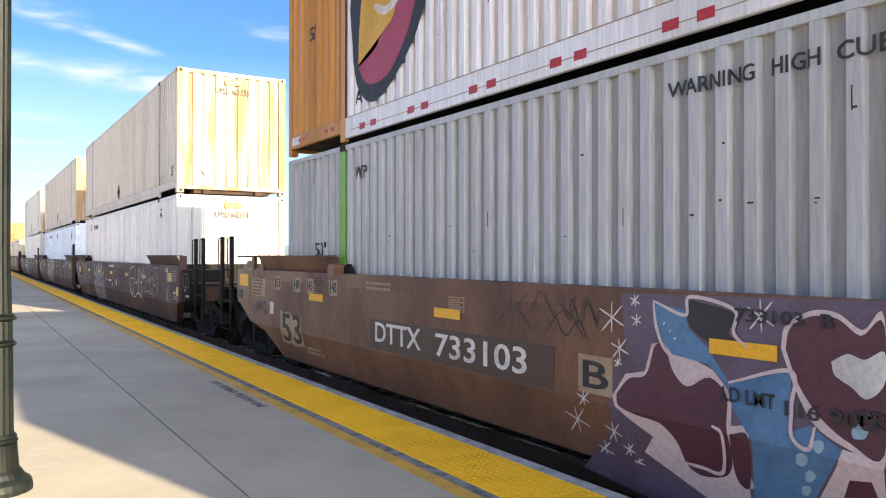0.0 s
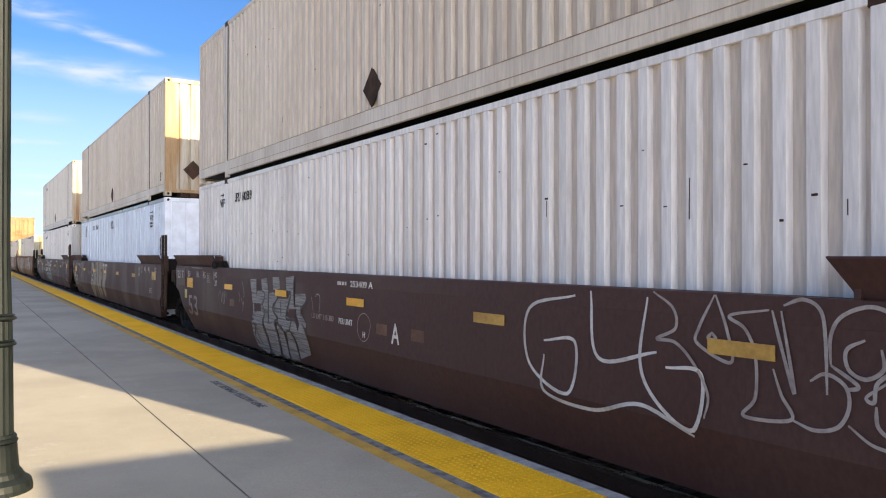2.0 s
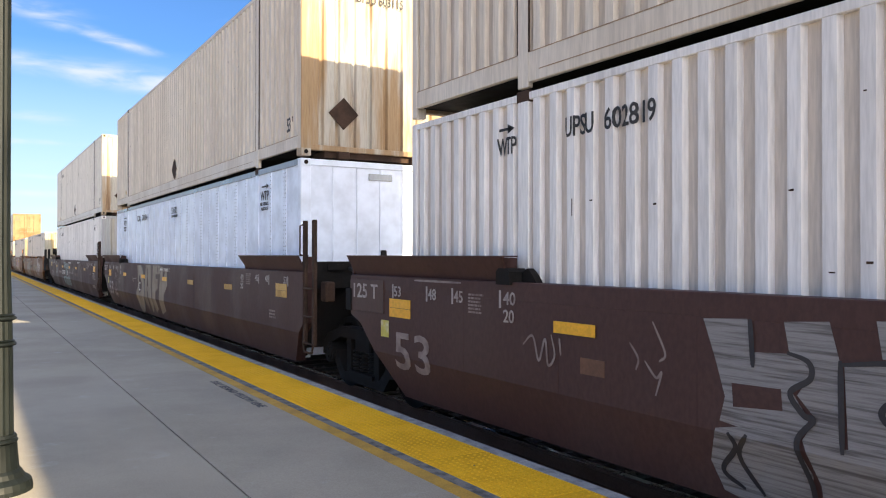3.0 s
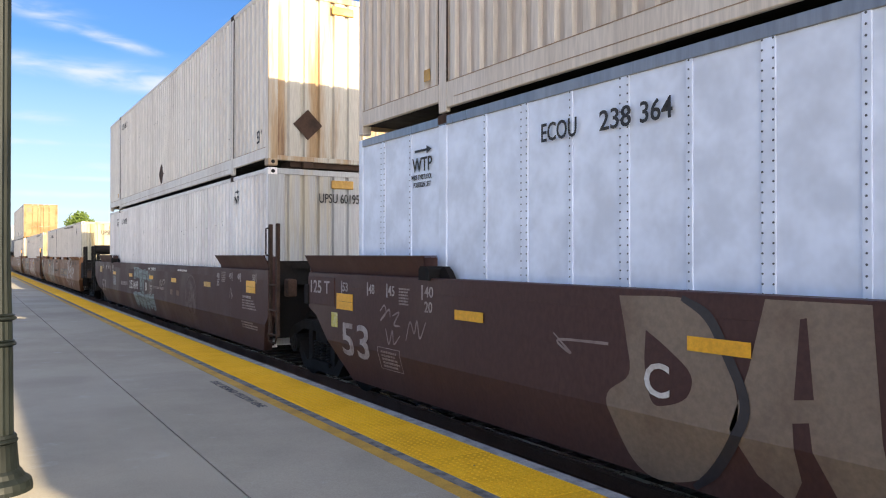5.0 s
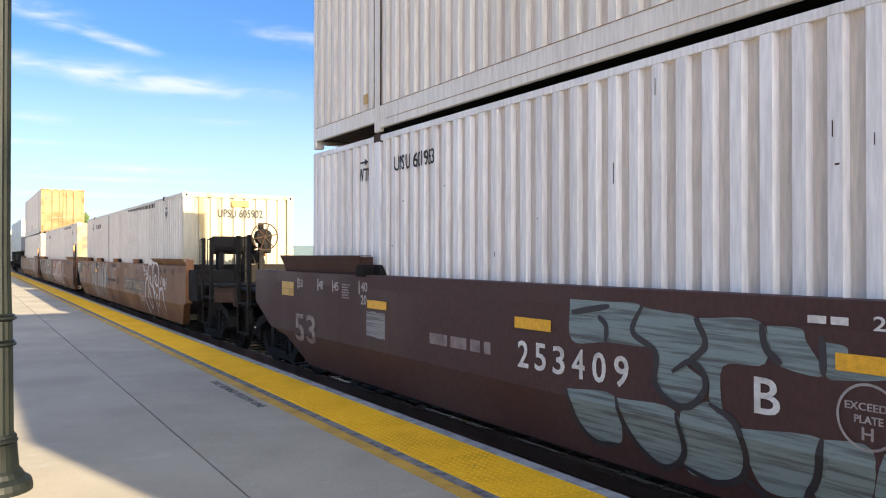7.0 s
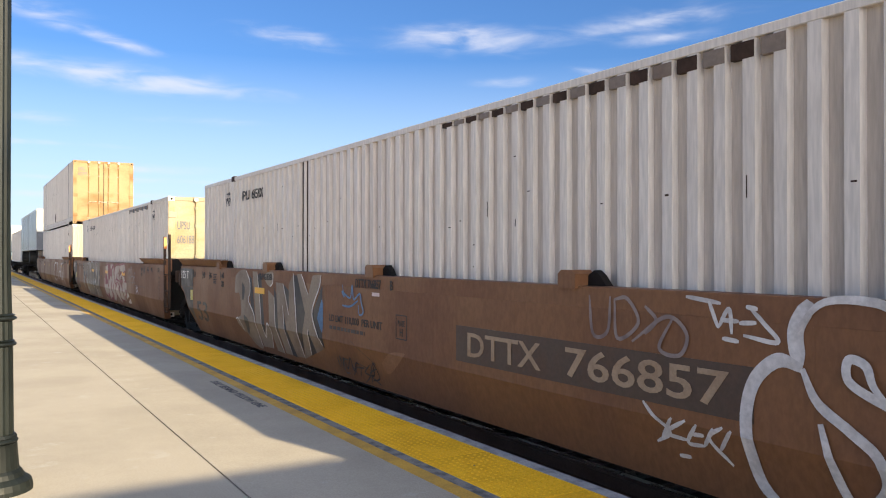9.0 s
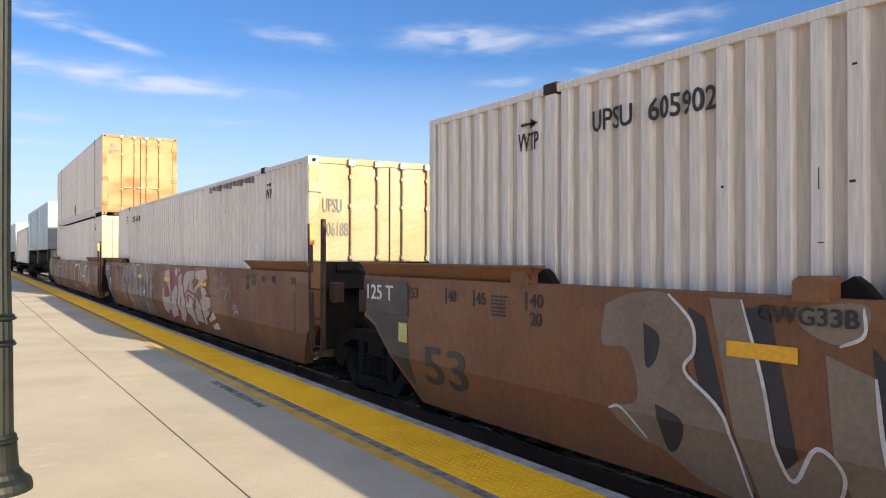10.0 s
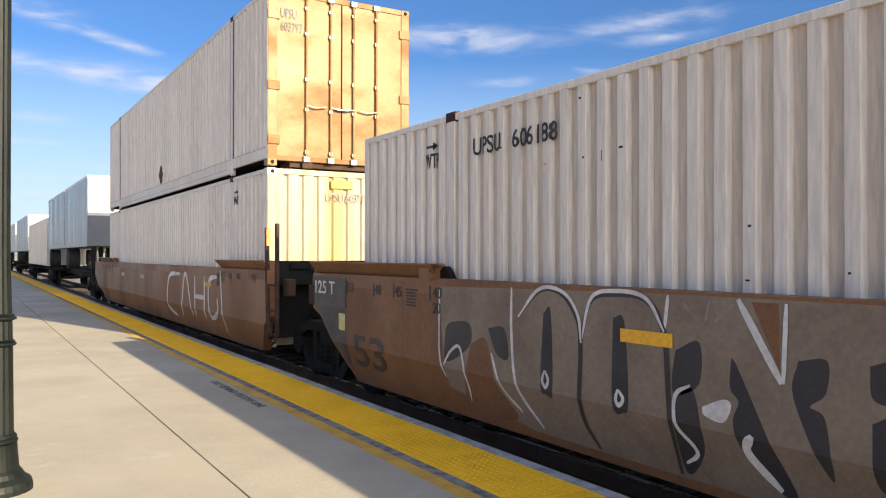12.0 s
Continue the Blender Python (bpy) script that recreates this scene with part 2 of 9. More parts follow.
M = {
    "concrete": mat("concrete_paving", (0.37, 0.335, 0.275), 0.85, second=(0.30, 0.272, 0.225), amount=0.8, scale=0.5, fine=90, bump=0.25, depth=0.004,
                    third=(0.42, 0.40, 0.37), third_scale=2.6, third_at=(0.58, 0.72), third_amount=0.6, each=0.03),
    "coping": mat("coping_stone", (0.36, 0.36, 0.37), 0.9, second=(0.20, 0.20, 0.21), amount=0.8, scale=7.0, fine=60, bump=0.6, depth=0.01, third=(0.55, 0.55, 0.56), third_scale=16),
    "gap_strip": mat("dark_grit_strip", (0.22, 0.21, 0.21), 0.92, second=(0.08, 0.08, 0.085), amount=0.9, scale=9.0, fine=80, bump=0.5),
    "tactile": mat("tactile_yellow", (0.88, 0.49, 0.020), 0.8, spec=0.2, second=(0.64, 0.34, 0.020), amount=0.55, scale=2.0, fine=70, bump=0.15,
                   third=(0.30, 0.17, 0.04), third_scale=9.0, third_at=(0.66, 0.80), third_amount=0.45, each=0.04),
    "line": mat("yellow_line_paint", (0.56, 0.33, 0.05), 0.75, second=(0.38, 0.24, 0.07), amount=0.7, scale=3.0, fine=70, third=(0.3, 0.27, 0.2), third_scale=12),
    "stencil": mat("dark_stencil_paint", (0.10, 0.10, 0.11), 0.85, fine=50),
    "pole": mat("dark_green_pole_paint", (0.004, 0.006, 0.006), 0.5, second=(0.010, 0.014, 0.013), scale=3.0, fine=30, bump=0.08, spec=0.3),
    "ballast": mat("ballast_stone", (0.17, 0.15, 0.135), 0.95, second=(0.08, 0.07, 0.065), amount=0.9, scale=6.0, fine=50, bump=0.6),
    "tie": mat("railway_tie", (0.05, 0.04, 0.033), 0.9, scale=4.0, stretch=(0.3, 1, 1), fine=50, bump=0.4),
    "rail": mat("rail_steel", (0.16, 0.09, 0.06), 0.7, 0.4, fine=40),
    "rail_head": mat("worn_rail_head", (0.6, 0.58, 0.56), 0.22, 1.0, bump=0.0),
    "ground": mat("dry_ground", (0.33, 0.29, 0.22), 0.95, second=(0.22, 0.24, 0.12), amount=0.9, scale=0.05, fine=3.0, bump=0.4, depth=0.05),
    "grass": mat("lawn_grass", (0.24, 0.26, 0.06), 0.9, second=(0.36, 0.32, 0.12), amount=0.8, scale=0.12, fine=8.0, bump=0.5, depth=0.05),
    "gravel": mat("sunlit_gravel", (0.42, 0.35, 0.29), 0.95, second=(0.33, 0.27, 0.22), amount=0.8, scale=0.5, fine=22.0, bump=0.5, depth=0.04),
    "brickpave": mat("salmon_paving", (0.52, 0.30, 0.20), 0.9, second=(0.44, 0.26, 0.18), amount=0.8, scale=0.6, fine=20.0, bump=0.3),
    "lake": mat("lake_water", (0.16, 0.24, 0.32), 0.12, scale=0.02, fine=0.6, bump=0.15, depth=0.1, spec=0.6),
    # haze over the far hills is mixed into this grey-blue colour
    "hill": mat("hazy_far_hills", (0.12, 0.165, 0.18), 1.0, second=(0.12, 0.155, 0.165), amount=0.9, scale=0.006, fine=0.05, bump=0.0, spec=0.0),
    "leaf": mat("green_leaves", (0.075, 0.115, 0.020), 0.6, second=(0.13, 0.17, 0.03), amount=0.9, scale=0.7, fine=4.0, bump=0.0),
    "leaf_light": mat("light_green_leaves", (0.15, 0.20, 0.045), 0.6, second=(0.24, 0.25, 0.06), amount=0.9, scale=0.7, fine=4.0, bump=0.0),
    "leaf_dark": mat("dark_evergreen_leaves", (0.030, 0.055, 0.022), 0.7, second=(0.05, 0.08, 0.03), amount=0.9, scale=0.9, fine=4.0, bump=0.0),
    "leaf_rust": mat("autumn_leaves", (0.34, 0.13, 0.045), 0.6, second=(0.20, 0.17, 0.04), amount=0.9, scale=0.6, fine=4.0, bump=0.0),
    "bark": mat("tree_bark", (0.10, 0.075, 0.055), 0.95, stretch=(3, 3, 0.4), fine=20, bump=0.5),
    "white_box": mat("offwhite_container_paint", (0.74, 0.68, 0.61), 0.5, second=(0.56, 0.505, 0.45), amount=0.5, scale=1.1, stretch=STREAK, fine=34, spec=0.5, bump=0.08,
                     third=(0.36, 0.27, 0.20), third_scale=3.2, third_at=(0.66, 0.80), third_amount=0.5, each=0.04),
    "white_bright": mat("clean_white_container_paint", (0.80, 0.755, 0.73), 0.45, second=(0.58, 0.54, 0.52), amount=0.6, scale=1.1, stretch=STREAK, fine=34, spec=0.5, bump=0.08,
                        third=(0.40, 0.31, 0.24), third_scale=3.4, third_at=(0.70, 0.82), third_amount=0.4),
    "beige_box": mat("beige_container_paint", (0.67, 0.585, 0.49), 0.55, second=(0.50, 0.43, 0.36), amount=0.6, scale=1.3, stretch=STREAK, fine=34, spec=0.5, bump=0.08,
                     third=(0.30, 0.20, 0.13), third_scale=3.2, third_at=(0.66, 0.80), third_amount=0.5),
    "single_box": mat("warm_grey_container_paint", (0.68, 0.605, 0.53), 0.5, second=(0.59, 0.52, 0.455), amount=0.5, scale=1.0, stretch=STREAK, fine=34, spec=0.5, bump=0.08,
                      third=(0.30, 0.23, 0.18), third_scale=3.2, third_at=(0.69, 0.80), third_amount=0.4),
    "panel_white": mat("bluish_white_panels", (0.77, 0.82, 0.93), 0.4, second=(0.70, 0.74, 0.83), amount=0.3, scale=0.8, fine=3.0, bump=0.0),
    "grey_box": mat("grey_container_paint", (0.45, 0.445, 0.45), 0.5, second=(0.34, 0.335, 0.335), amount=0.75, scale=1.1, stretch=STREAK, fine=34, spec=0.5, bump=0.08,
                    third=(0.14, 0.13, 0.12), third_scale=3.0, third_at=(0.68, 0.82), third_amount=0.5),
    "logo_white": mat("white_container_side", (0.76, 0.73, 0.74), 0.45, second=(0.50, 0.49, 0.50), amount=0.6, scale=1.0, stretch=STREAK, fine=34, spec=0.5, bump=0.06),
    "orange_box": mat("orange_container_paint", (0.55, 0.24, 0.035), 0.5, second=(0.40, 0.16, 0.03), amount=0.8, scale=1.2, stretch=STREAK, fine=34, bump=0.08, third=(0.2, 0.09, 0.03), third_scale=4.0),
    "green_post": mat("lime_green_post", (0.17, 0.36, 0.045), 0.5, fine=30),
    "rusty_end": mat("rust_streaked_white", (0.352, 0.312, 0.255), 0.55, second=(0.264, 0.145, 0.0528), amount=0.95, scale=1.5, stretch=(1.6, 1, 0.16), spread=(0.43, 0.60), fine=30, bump=0.1,
                     third=(0.264, 0.106, 0.0352), third_scale=2.4, third_at=(0.60, 0.74), third_amount=0.85),
    "rusty_dark": mat("heavily_rusted_white", (0.46, 0.423, 0.359), 0.6, second=(0.331, 0.202, 0.092), amount=0.9, scale=1.6, stretch=(1.7, 1, 0.14), spread=(0.42, 0.60), fine=30, bump=0.1,
                      third=(0.147, 0.0736, 0.0414), third_scale=2.2, third_at=(0.57, 0.72), third_amount=0.9),
    "yellow_end": mat("yellowed_white", (0.323, 0.289, 0.221), 0.55, second=(0.357, 0.246, 0.0935), amount=0.8, scale=1.6, stretch=(1.8, 1, 0.12), spread=(0.48, 0.66), fine=30, bump=0.08),
    "white_end": mat("white_end_paint", (0.383, 0.383, 0.383), 0.5, second=(0.425, 0.357, 0.238), amount=0.7, scale=1.8, stretch=(2.2, 1, 0.10), spread=(0.52, 0.68), fine=30, bump=0.06),
    "cream_door": mat("cream_door_paint", (0.244, 0.207, 0.137), 0.5, second=(0.244, 0.163, 0.0666), amount=0.7, scale=1.2, stretch=(0.8, 1, 1.4), fine=30, bump=0.06),
    "rust_door": mat("rust_stained_door_paint", (0.238, 0.146, 0.0578), 0.55, second=(0.153, 0.062, 0.011), amount=0.95, scale=0.7, stretch=(0.8, 1, 1.7), spread=(0.42, 0.70), fine=30, bump=0.08,
                     third=(0.0595, 0.0255, 0.0102), third_scale=1.6, third_at=(0.62, 0.78), third_amount=0.8),
    # darker paints for fold faces, road dust and recess shade in one colour
    "dust_shade_pale": mat("dusty_shaded_white_container_paint", (0.66, 0.575, 0.50), 0.8, second=(0.56, 0.48, 0.41), amount=0.6, scale=1.1, stretch=STREAK, fine=34, bump=0.08, third=(0.38, 0.29, 0.22), third_scale=3.2, third_at=(0.64, 0.80), third_amount=0.5, spec=0.2),
    "dust_shade_tan": mat("dusty_shaded_beige_container_paint", (0.57, 0.485, 0.405), 0.8, second=(0.47, 0.40, 0.33), amount=0.6, scale=1.1, stretch=STREAK, fine=34, bump=0.08, third=(0.30, 0.22, 0.16), third_scale=3.2, third_at=(0.66, 0.80), third_amount=0.45, spec=0.2),
    "dust_shade_grey": mat("dusty_shaded_grey_container_paint", (0.34, 0.325, 0.315), 0.8, second=(0.27, 0.26, 0.25), amount=0.6, scale=1.1, stretch=STREAK, fine=34, bump=0.08, spec=0.2),
    "emblem": mat("ghost_of_a_painted_emblem", (0.088, 0.050, 0.043), 0.6, second=(0.072, 0.037, 0.032), amount=0.9, scale=3.0, fine=26, bump=0.0, spec=0.25),
    "faint_emblem": mat("worn_emblem_paint", (0.115, 0.075, 0.066), 0.6, second=(0.078, 0.042, 0.036), amount=0.95, scale=5.0, spread=(0.38, 0.6), fine=26, bump=0.0, spec=0.25),
    "spray_purple": mat("faded_purple_spray_paint", (0.085, 0.055, 0.085), 0.6, fine=26, bump=0.0),
    "roof": mat("container_roof", (0.45, 0.42, 0.39), 0.6, fine=30),
    "dark_iron": mat("dark_worn_iron", (0.011, 0.010, 0.0095), 0.8, 0.0, second=(0.020, 0.015, 0.013), amount=0.8, scale=3.0, fine=30, bump=0.15, spec=0.15),
    "rusty_iron": mat("rusty_iron", (0.060, 0.034, 0.023), 0.85, 0.0, second=(0.030, 0.022, 0.018), amount=0.8, scale=4.0, fine=30, bump=0.25, spec=0.2),
    "steel": mat("scuffed_steel_rod", (0.30, 0.27, 0.22), 0.4, 0.7, fine=30),
    "maroon": mat("faded_maroon_car_paint", (0.066, 0.031, 0.027), 0.58, second=(0.080, 0.043, 0.037), amount=0.8, scale=0.7, stretch=(1, 1, 0.6), fine=26, spec=0.22, bump=0.06,
                  third=(0.10, 0.062, 0.055), third_scale=2.6, third_at=(0.62, 0.80), third_amount=0.35),
    "brown": mat("sunburnt_brown_car_paint", (0.205, 0.094, 0.043), 0.52, second=(0.165, 0.077, 0.042), amount=0.85, scale=0.7, stretch=(1, 1, 0.5), fine=26, spec=0.22, bump=0.06,
                 third=(0.33, 0.19, 0.11), third_scale=2.2, third_at=(0.66, 0.82), third_amount=0.35),
    "worn_brown": mat("rubbed_brown_car_paint", (0.235, 0.115, 0.058), 0.6, second=(0.27, 0.15, 0.09), amount=0.8, scale=3.0, fine=26, bump=0.0, spec=0.22),
    "umber": mat("dull_brown_car_paint", (0.175, 0.085, 0.052), 0.45, second=(0.11, 0.060, 0.041), amount=0.85, scale=0.8, stretch=(1, 1, 0.5), fine=26, spec=0.22, bump=0.06,
                 third=(0.22, 0.12, 0.075), third_scale=2.2, third_at=(0.62, 0.80), third_amount=0.4),
    "reflector": mat("yellow_reflective_tape", (0.80, 0.40, 0.015), 0.4, second=(0.70, 0.34, 0.02), fine=30, bump=0.02),
    "dull_reflector": mat("dirty_yellow_tape", (0.52, 0.30, 0.06), 0.5, second=(0.36, 0.2, 0.05), amount=0.8, scale=5, fine=30, bump=0.02),
    "orange_strip": mat("orange_warning_strip", (0.66, 0.23, 0.05), 0.5, second=(0.40, 0.13, 0.04), amount=0.8, scale=4, fine=30),
    "red_tape": mat("red_reflective_tape", (0.42, 0.03, 0.035), 0.4, fine=30, bump=0.02),
    "white_paint": mat("worn_white_lettering", (0.66, 0.62, 0.58), 0.6, second=(0.45, 0.40, 0.36), amount=0.8, scale=6, fine=40, bump=0.0),
    "faint_paint": mat("faded_lettering", (0.26, 0.20, 0.18), 0.6, second=(0.16, 0.11, 0.10), amount=0.9, scale=5, fine=40, bump=0.0),
    "black_paint": mat("black_lettering", (0.022, 0.020, 0.022), 0.6, second=(0.06, 0.055, 0.05), amount=0.7, scale=6, fine=40, bump=0.0),
    "dull_white": mat("dull_white_lettering", (0.36, 0.31, 0.29), 0.6, second=(0.22, 0.17, 0.16), amount=0.8, scale=6, fine=40, bump=0.0),
    "brown_patch": mat("dark_brown_overpaint", (0.070, 0.042, 0.030), 0.5, second=(0.10, 0.055, 0.034), amount=0.7, scale=3, fine=30, bump=0.0),
    "tan_paint": mat("tan_patch_paint", (0.36, 0.25, 0.16), 0.6, second=(0.28, 0.18, 0.11), amount=0.7, scale=4, fine=40, bump=0.0),
    "dark_patch": mat("dark_overpainted_patch", (0.042, 0.032, 0.030), 0.5, second=(0.06, 0.045, 0.04), amount=0.7, scale=3, fine=30, bump=0.0),
    "spray_white": mat("white_spray_paint", (0.62, 0.58, 0.56), 0.5, second=(0.42, 0.38, 0.36), amount=0.8, scale=3, fine=30, bump=0.0),
    "spray_grey": mat("grey_spray_paint", (0.21, 0.155, 0.112), 0.5, second=(0.165, 0.112, 0.078), amount=0.9, scale=1.5, fine=26, bump=0.0),
    "spray_dim": mat("faded_grey_spray_paint", (0.25, 0.23, 0.225), 0.6, second=(0.095, 0.08, 0.075), amount=0.95, scale=3, stretch=(0.5, 14, 1), fine=26, bump=0.0),
    "spray_teal": mat("teal_grey_spray_paint", (0.20, 0.245, 0.235), 0.6, second=(0.09, 0.095, 0.09), amount=0.95, scale=3, stretch=(0.5, 12, 1), fine=26, bump=0.0),
    "spray_black": mat("black_spray_paint", (0.030, 0.026, 0.030), 0.5, fine=26, bump=0.0),
    "spray_plum": mat("plum_spray_paint", (0.085, 0.026, 0.040), 0.5, second=(0.06, 0.02, 0.03), fine=26, bump=0.0),
    "spray_violet": mat("violet_grey_spray_paint", (0.115, 0.085, 0.125), 0.5, second=(0.10, 0.06, 0.08), amount=0.9, scale=2, fine=26, bump=0.0),
    "spray_blue": mat("blue_spray_paint", (0.09, 0.19, 0.33), 0.5, second=(0.05, 0.12, 0.24), amount=0.9, scale=2, fine=26, bump=0.0),
    "spray_pink": mat("pale_pink_spray_paint", (0.60, 0.47, 0.46), 0.5, second=(0.5, 0.38, 0.36), fine=26, bump=0.0),
    "spray_cream": mat("cream_spray_paint", (0.50, 0.42, 0.35), 0.6, second=(0.40, 0.33, 0.27), amount=0.8, scale=2.0, fine=26, bump=0.0, spec=0.2),
    "spray_sky": mat("pale_blue_spray_paint", (0.30, 0.42, 0.50), 0.6, fine=26, bump=0.0),
    "spray_red": mat("dark_red_spray_paint", (0.24, 0.035, 0.045), 0.5, second=(0.16, 0.03, 0.035), fine=26, bump=0.0),
    "trailer": mat("silver_trailer_skin", (0.22, 0.225, 0.24), 0.35, 0.5, second=(0.42, 0.43, 0.45), amount=0.6, scale=0.7, stretch=STREAK, fine=20, bump=0.04),
    "trailer_white": mat("white_trailer_skin", (0.5, 0.49, 0.46), 0.4, fine=20, bump=0.03),
    "trailer_dark": mat("dark_grey_trailer_panel", (0.10, 0.105, 0.12), 0.5, fine=20, bump=0.03),
    "tyre": mat("black_rubber", (0.02, 0.02, 0.02), 0.85, fine=30),
    "plate_tag": mat("paper_tag", (0.62, 0.60, 0.52), 0.6, second=(0.5, 0.42, 0.12), amount=0.9, scale=9, fine=40, bump=0.0),
    "tag_yellow": mat("yellow_paper_tag", (0.52, 0.44, 0.08), 0.6, second=(0.6, 0.56, 0.35), amount=0.9, scale=9, fine=40, bump=0.0),
    "brickwall": mat("brown_brick_wall", (0.26, 0.14, 0.09), 0.9, second=(0.20, 0.10, 0.07), amount=0.8, scale=2.0, fine=12, bump=0.4),
    "roofing": mat("dark_roofing", (0.10, 0.09, 0.08), 0.9, fine=8),
    "building": mat("pale_render_wall", (0.62, 0.58, 0.52), 0.85, fine=6),
    "logo_yellow": mat("logo_yellow", (0.62, 0.34, 0.02), 0.5, fine=30, bump=0.0),
    "logo_crimson": mat("logo_crimson", (0.36, 0.045, 0.07), 0.5, fine=30, bump=0.0),
}

# ---------------------------------------------------------------- mesh helpers


def mesh_of(bm, name, material, smooth=False):
    bmesh.ops.recalc_face_normals(bm, faces=bm.faces)
    me = bpy.data.meshes.new(name)
    bm.to_mesh(me)
    bm.free()
    me.materials.append(M[material])
    if smooth:
        for f in me.polygons:
            f.use_smooth = True
    return me


def part(name, bm, material, parent=None, label="", smooth=False):
    ob = new(name, mesh_of(bm, name, material, smooth))
    ob.parent = parent
    return tagged(ob, label)


def shared(name, me, parent, m):
    ob = new(name, me)
    ob.parent, ob.matrix_basis = parent, m
    return ob


def box(bm, x0, x1, y0, y1, z0, z1, bevel=0.0):
    vs = [bm.verts.new(v) for v in ((x0, y0, z0), (x1, y0, z0), (x1, y1, z0), (x0, y1, z0), (x0, y0, z1), (x1, y0, z1), (x1, y1, z1), (x0, y1, z1))]
    fs = [bm.faces.new([vs[i] for i in q]) for q in ((3, 2, 1, 0), (4, 5, 6, 7), (0, 1, 5, 4), (1, 2, 6, 5), (2, 3, 7, 6), (3, 0, 4, 7))]
    if bevel:
        bmesh.ops.bevel(bm, geom=list({e for f in fs for e in f.edges}), offset=bevel, segments=1, affect="EDGES")
    return bm


def boxes(*dims, bevel=0.0):
    bm = bmesh.new()
    for d in dims:
        box(bm, *d, bevel=bevel)
    return bm


def prism(bm, poly, x0, x1):
    """A polygon in (y, z) drawn out from x0 to x1."""
    a = [bm.verts.new((x0, y, z)) for y, z in poly]
    b = [bm.verts.new((x1, y, z)) for y, z in poly]
    bm.faces.new(a)
    bm.faces.new(b[::-1])
    n = len(poly)
    for i in range(n):
        bm.faces.new((a[i], b[i], b[(i + 1) % n], a[(i + 1) % n]))
    return bm


def rod(bm, p, q, r, sides=8):
    """A round bar from p to q."""
    p, q = Vector(p), Vector(q)
    d = q - p
    turn = d.to_track_quat("Z", "Y").to_matrix().to_4x4()
    bmesh.ops.create_cone(bm, cap_ends=True, segments=sides, radius1=r, radius2=r, depth=d.length, matrix=Matrix.Translation((p + q) / 2) @ turn)
    return bm


def path_rod(bm, pts, r, sides=6):
    for a, b in zip(pts, pts[1:]):
        rod(bm, a, b, r, sides)
    return bm


def lathe(bm, profile, sides=24, x=0.0, y=0.0):
    """Rings of (radius, z) about an upright axis."""
    rings = [[bm.verts.new((x + r * math.cos(2 * math.pi * i / sides), y + r * math.sin(2 * math.pi * i / sides), z)) for i in range(sides)] for r, z in profile]
    for a, b in zip(rings, rings[1:]):
        for i in range(sides):
            bm.faces.new((a[i], a[(i + 1) % sides], b[(i + 1) % sides], b[i]))
    bm.faces.new(rings[0][::-1])
    bm.faces.new(rings[-1])
    return bm


def thing(name, label, category, group="", kind=""):
    return tagged(new(name), label, category, group, kind)


BEND_Z, BEND = 0.74, 0.33      # below this height the cars' side sheets lean inwards


def bent(me, m):
    """Lays paint on the side of a car over the fold of its sheet."""
    if abs(m[0][3] + 1.5) > 0.07:
        return me
    w = m.to_4x4()
    bm = bmesh.new()
    bm.from_mesh(me)
    bm.transform(w)
    if min((v.co.z for v in bm.verts), default=9) < BEND_Z:
        bmesh.ops.bisect_plane(bm, geom=bm.verts[:] + bm.edges[:] + bm.faces[:], plane_co=(0, 0, BEND_Z), plane_no=(0, 0, 1))
        for v in bm.verts:
            if v.co.z < BEND_Z:
                v.co.x += (BEND_Z - v.co.z) * BEND / 1.125
    bm.transform(w.inverted())
    bm.to_mesh(me)
    bm.free()
    return me


def on_side(y, z, x):
    """Writing on a side that faces the platform: rightwards is towards the train's head."""
    return Matrix(((0, 0, -1, x), (-1, 0, 0, y), (0, 1, 0, z), (0, 0, 0, 1)))


def on_end(x, z, y):
    """Writing on an end that faces the train's head."""
    return Matrix(((1, 0, 0, x), (0, 0, -1, y), (0, 1, 0, z), (0, 0, 0, 1)))


def fold_depth(y):
    """How far lettering on the folded side of a container dips into the folds at y."""
    for y0, y1 in ((0.11, 1.905), (2.055, BOX_L - 2.055), (BOX_L - 1.905, BOX_L - 0.11)):
        if y0 <= y <= y1:
            p = (y1 - y0) / max(1, round((y1 - y0) / 0.2185))
            f = ((y - y0) / p) % 1.0
            return 0.015 * min(1.0, max(0.0, (0.30 - f) / 0.08, (f - 0.70) / 0.08))
    return 0.0


def folded(me, m):
    """Lays paint on the side of a container into its folds."""
    w = m.to_4x4()
    bm = bmesh.new()
    bm.from_mesh(me)
    bm.transform(w)
    lo, hi = min(v.co.y for v in bm.verts), max(v.co.y for v in bm.verts)
    for y0, y1 in ((0.11, 1.905), (2.055, BOX_L - 2.055), (BOX_L - 1.905, BOX_L - 0.11)):
        n = max(1, round((y1 - y0) / 0.2185))
        p = (y1 - y0) / n
        for i in range(max(0, int((lo - y0) / p) - 1), min(n, int((hi - y0) / p) + 2)):
            for f in (0.22, 0.30, 0.70, 0.78):
                y = y0 + (i + f) * p
                if lo < y < hi:
                    bmesh.ops.bisect_plane(bm, geom=bm.verts[:] + bm.edges[:] + bm.faces[:], plane_co=(0, y, 0), plane_no=(0, 1, 0))
    for v in bm.verts:
        v.co.x += fold_depth(v.co.y)
    bm.transform(w.inverted())
    bm.to_mesh(me)
    bm.free()


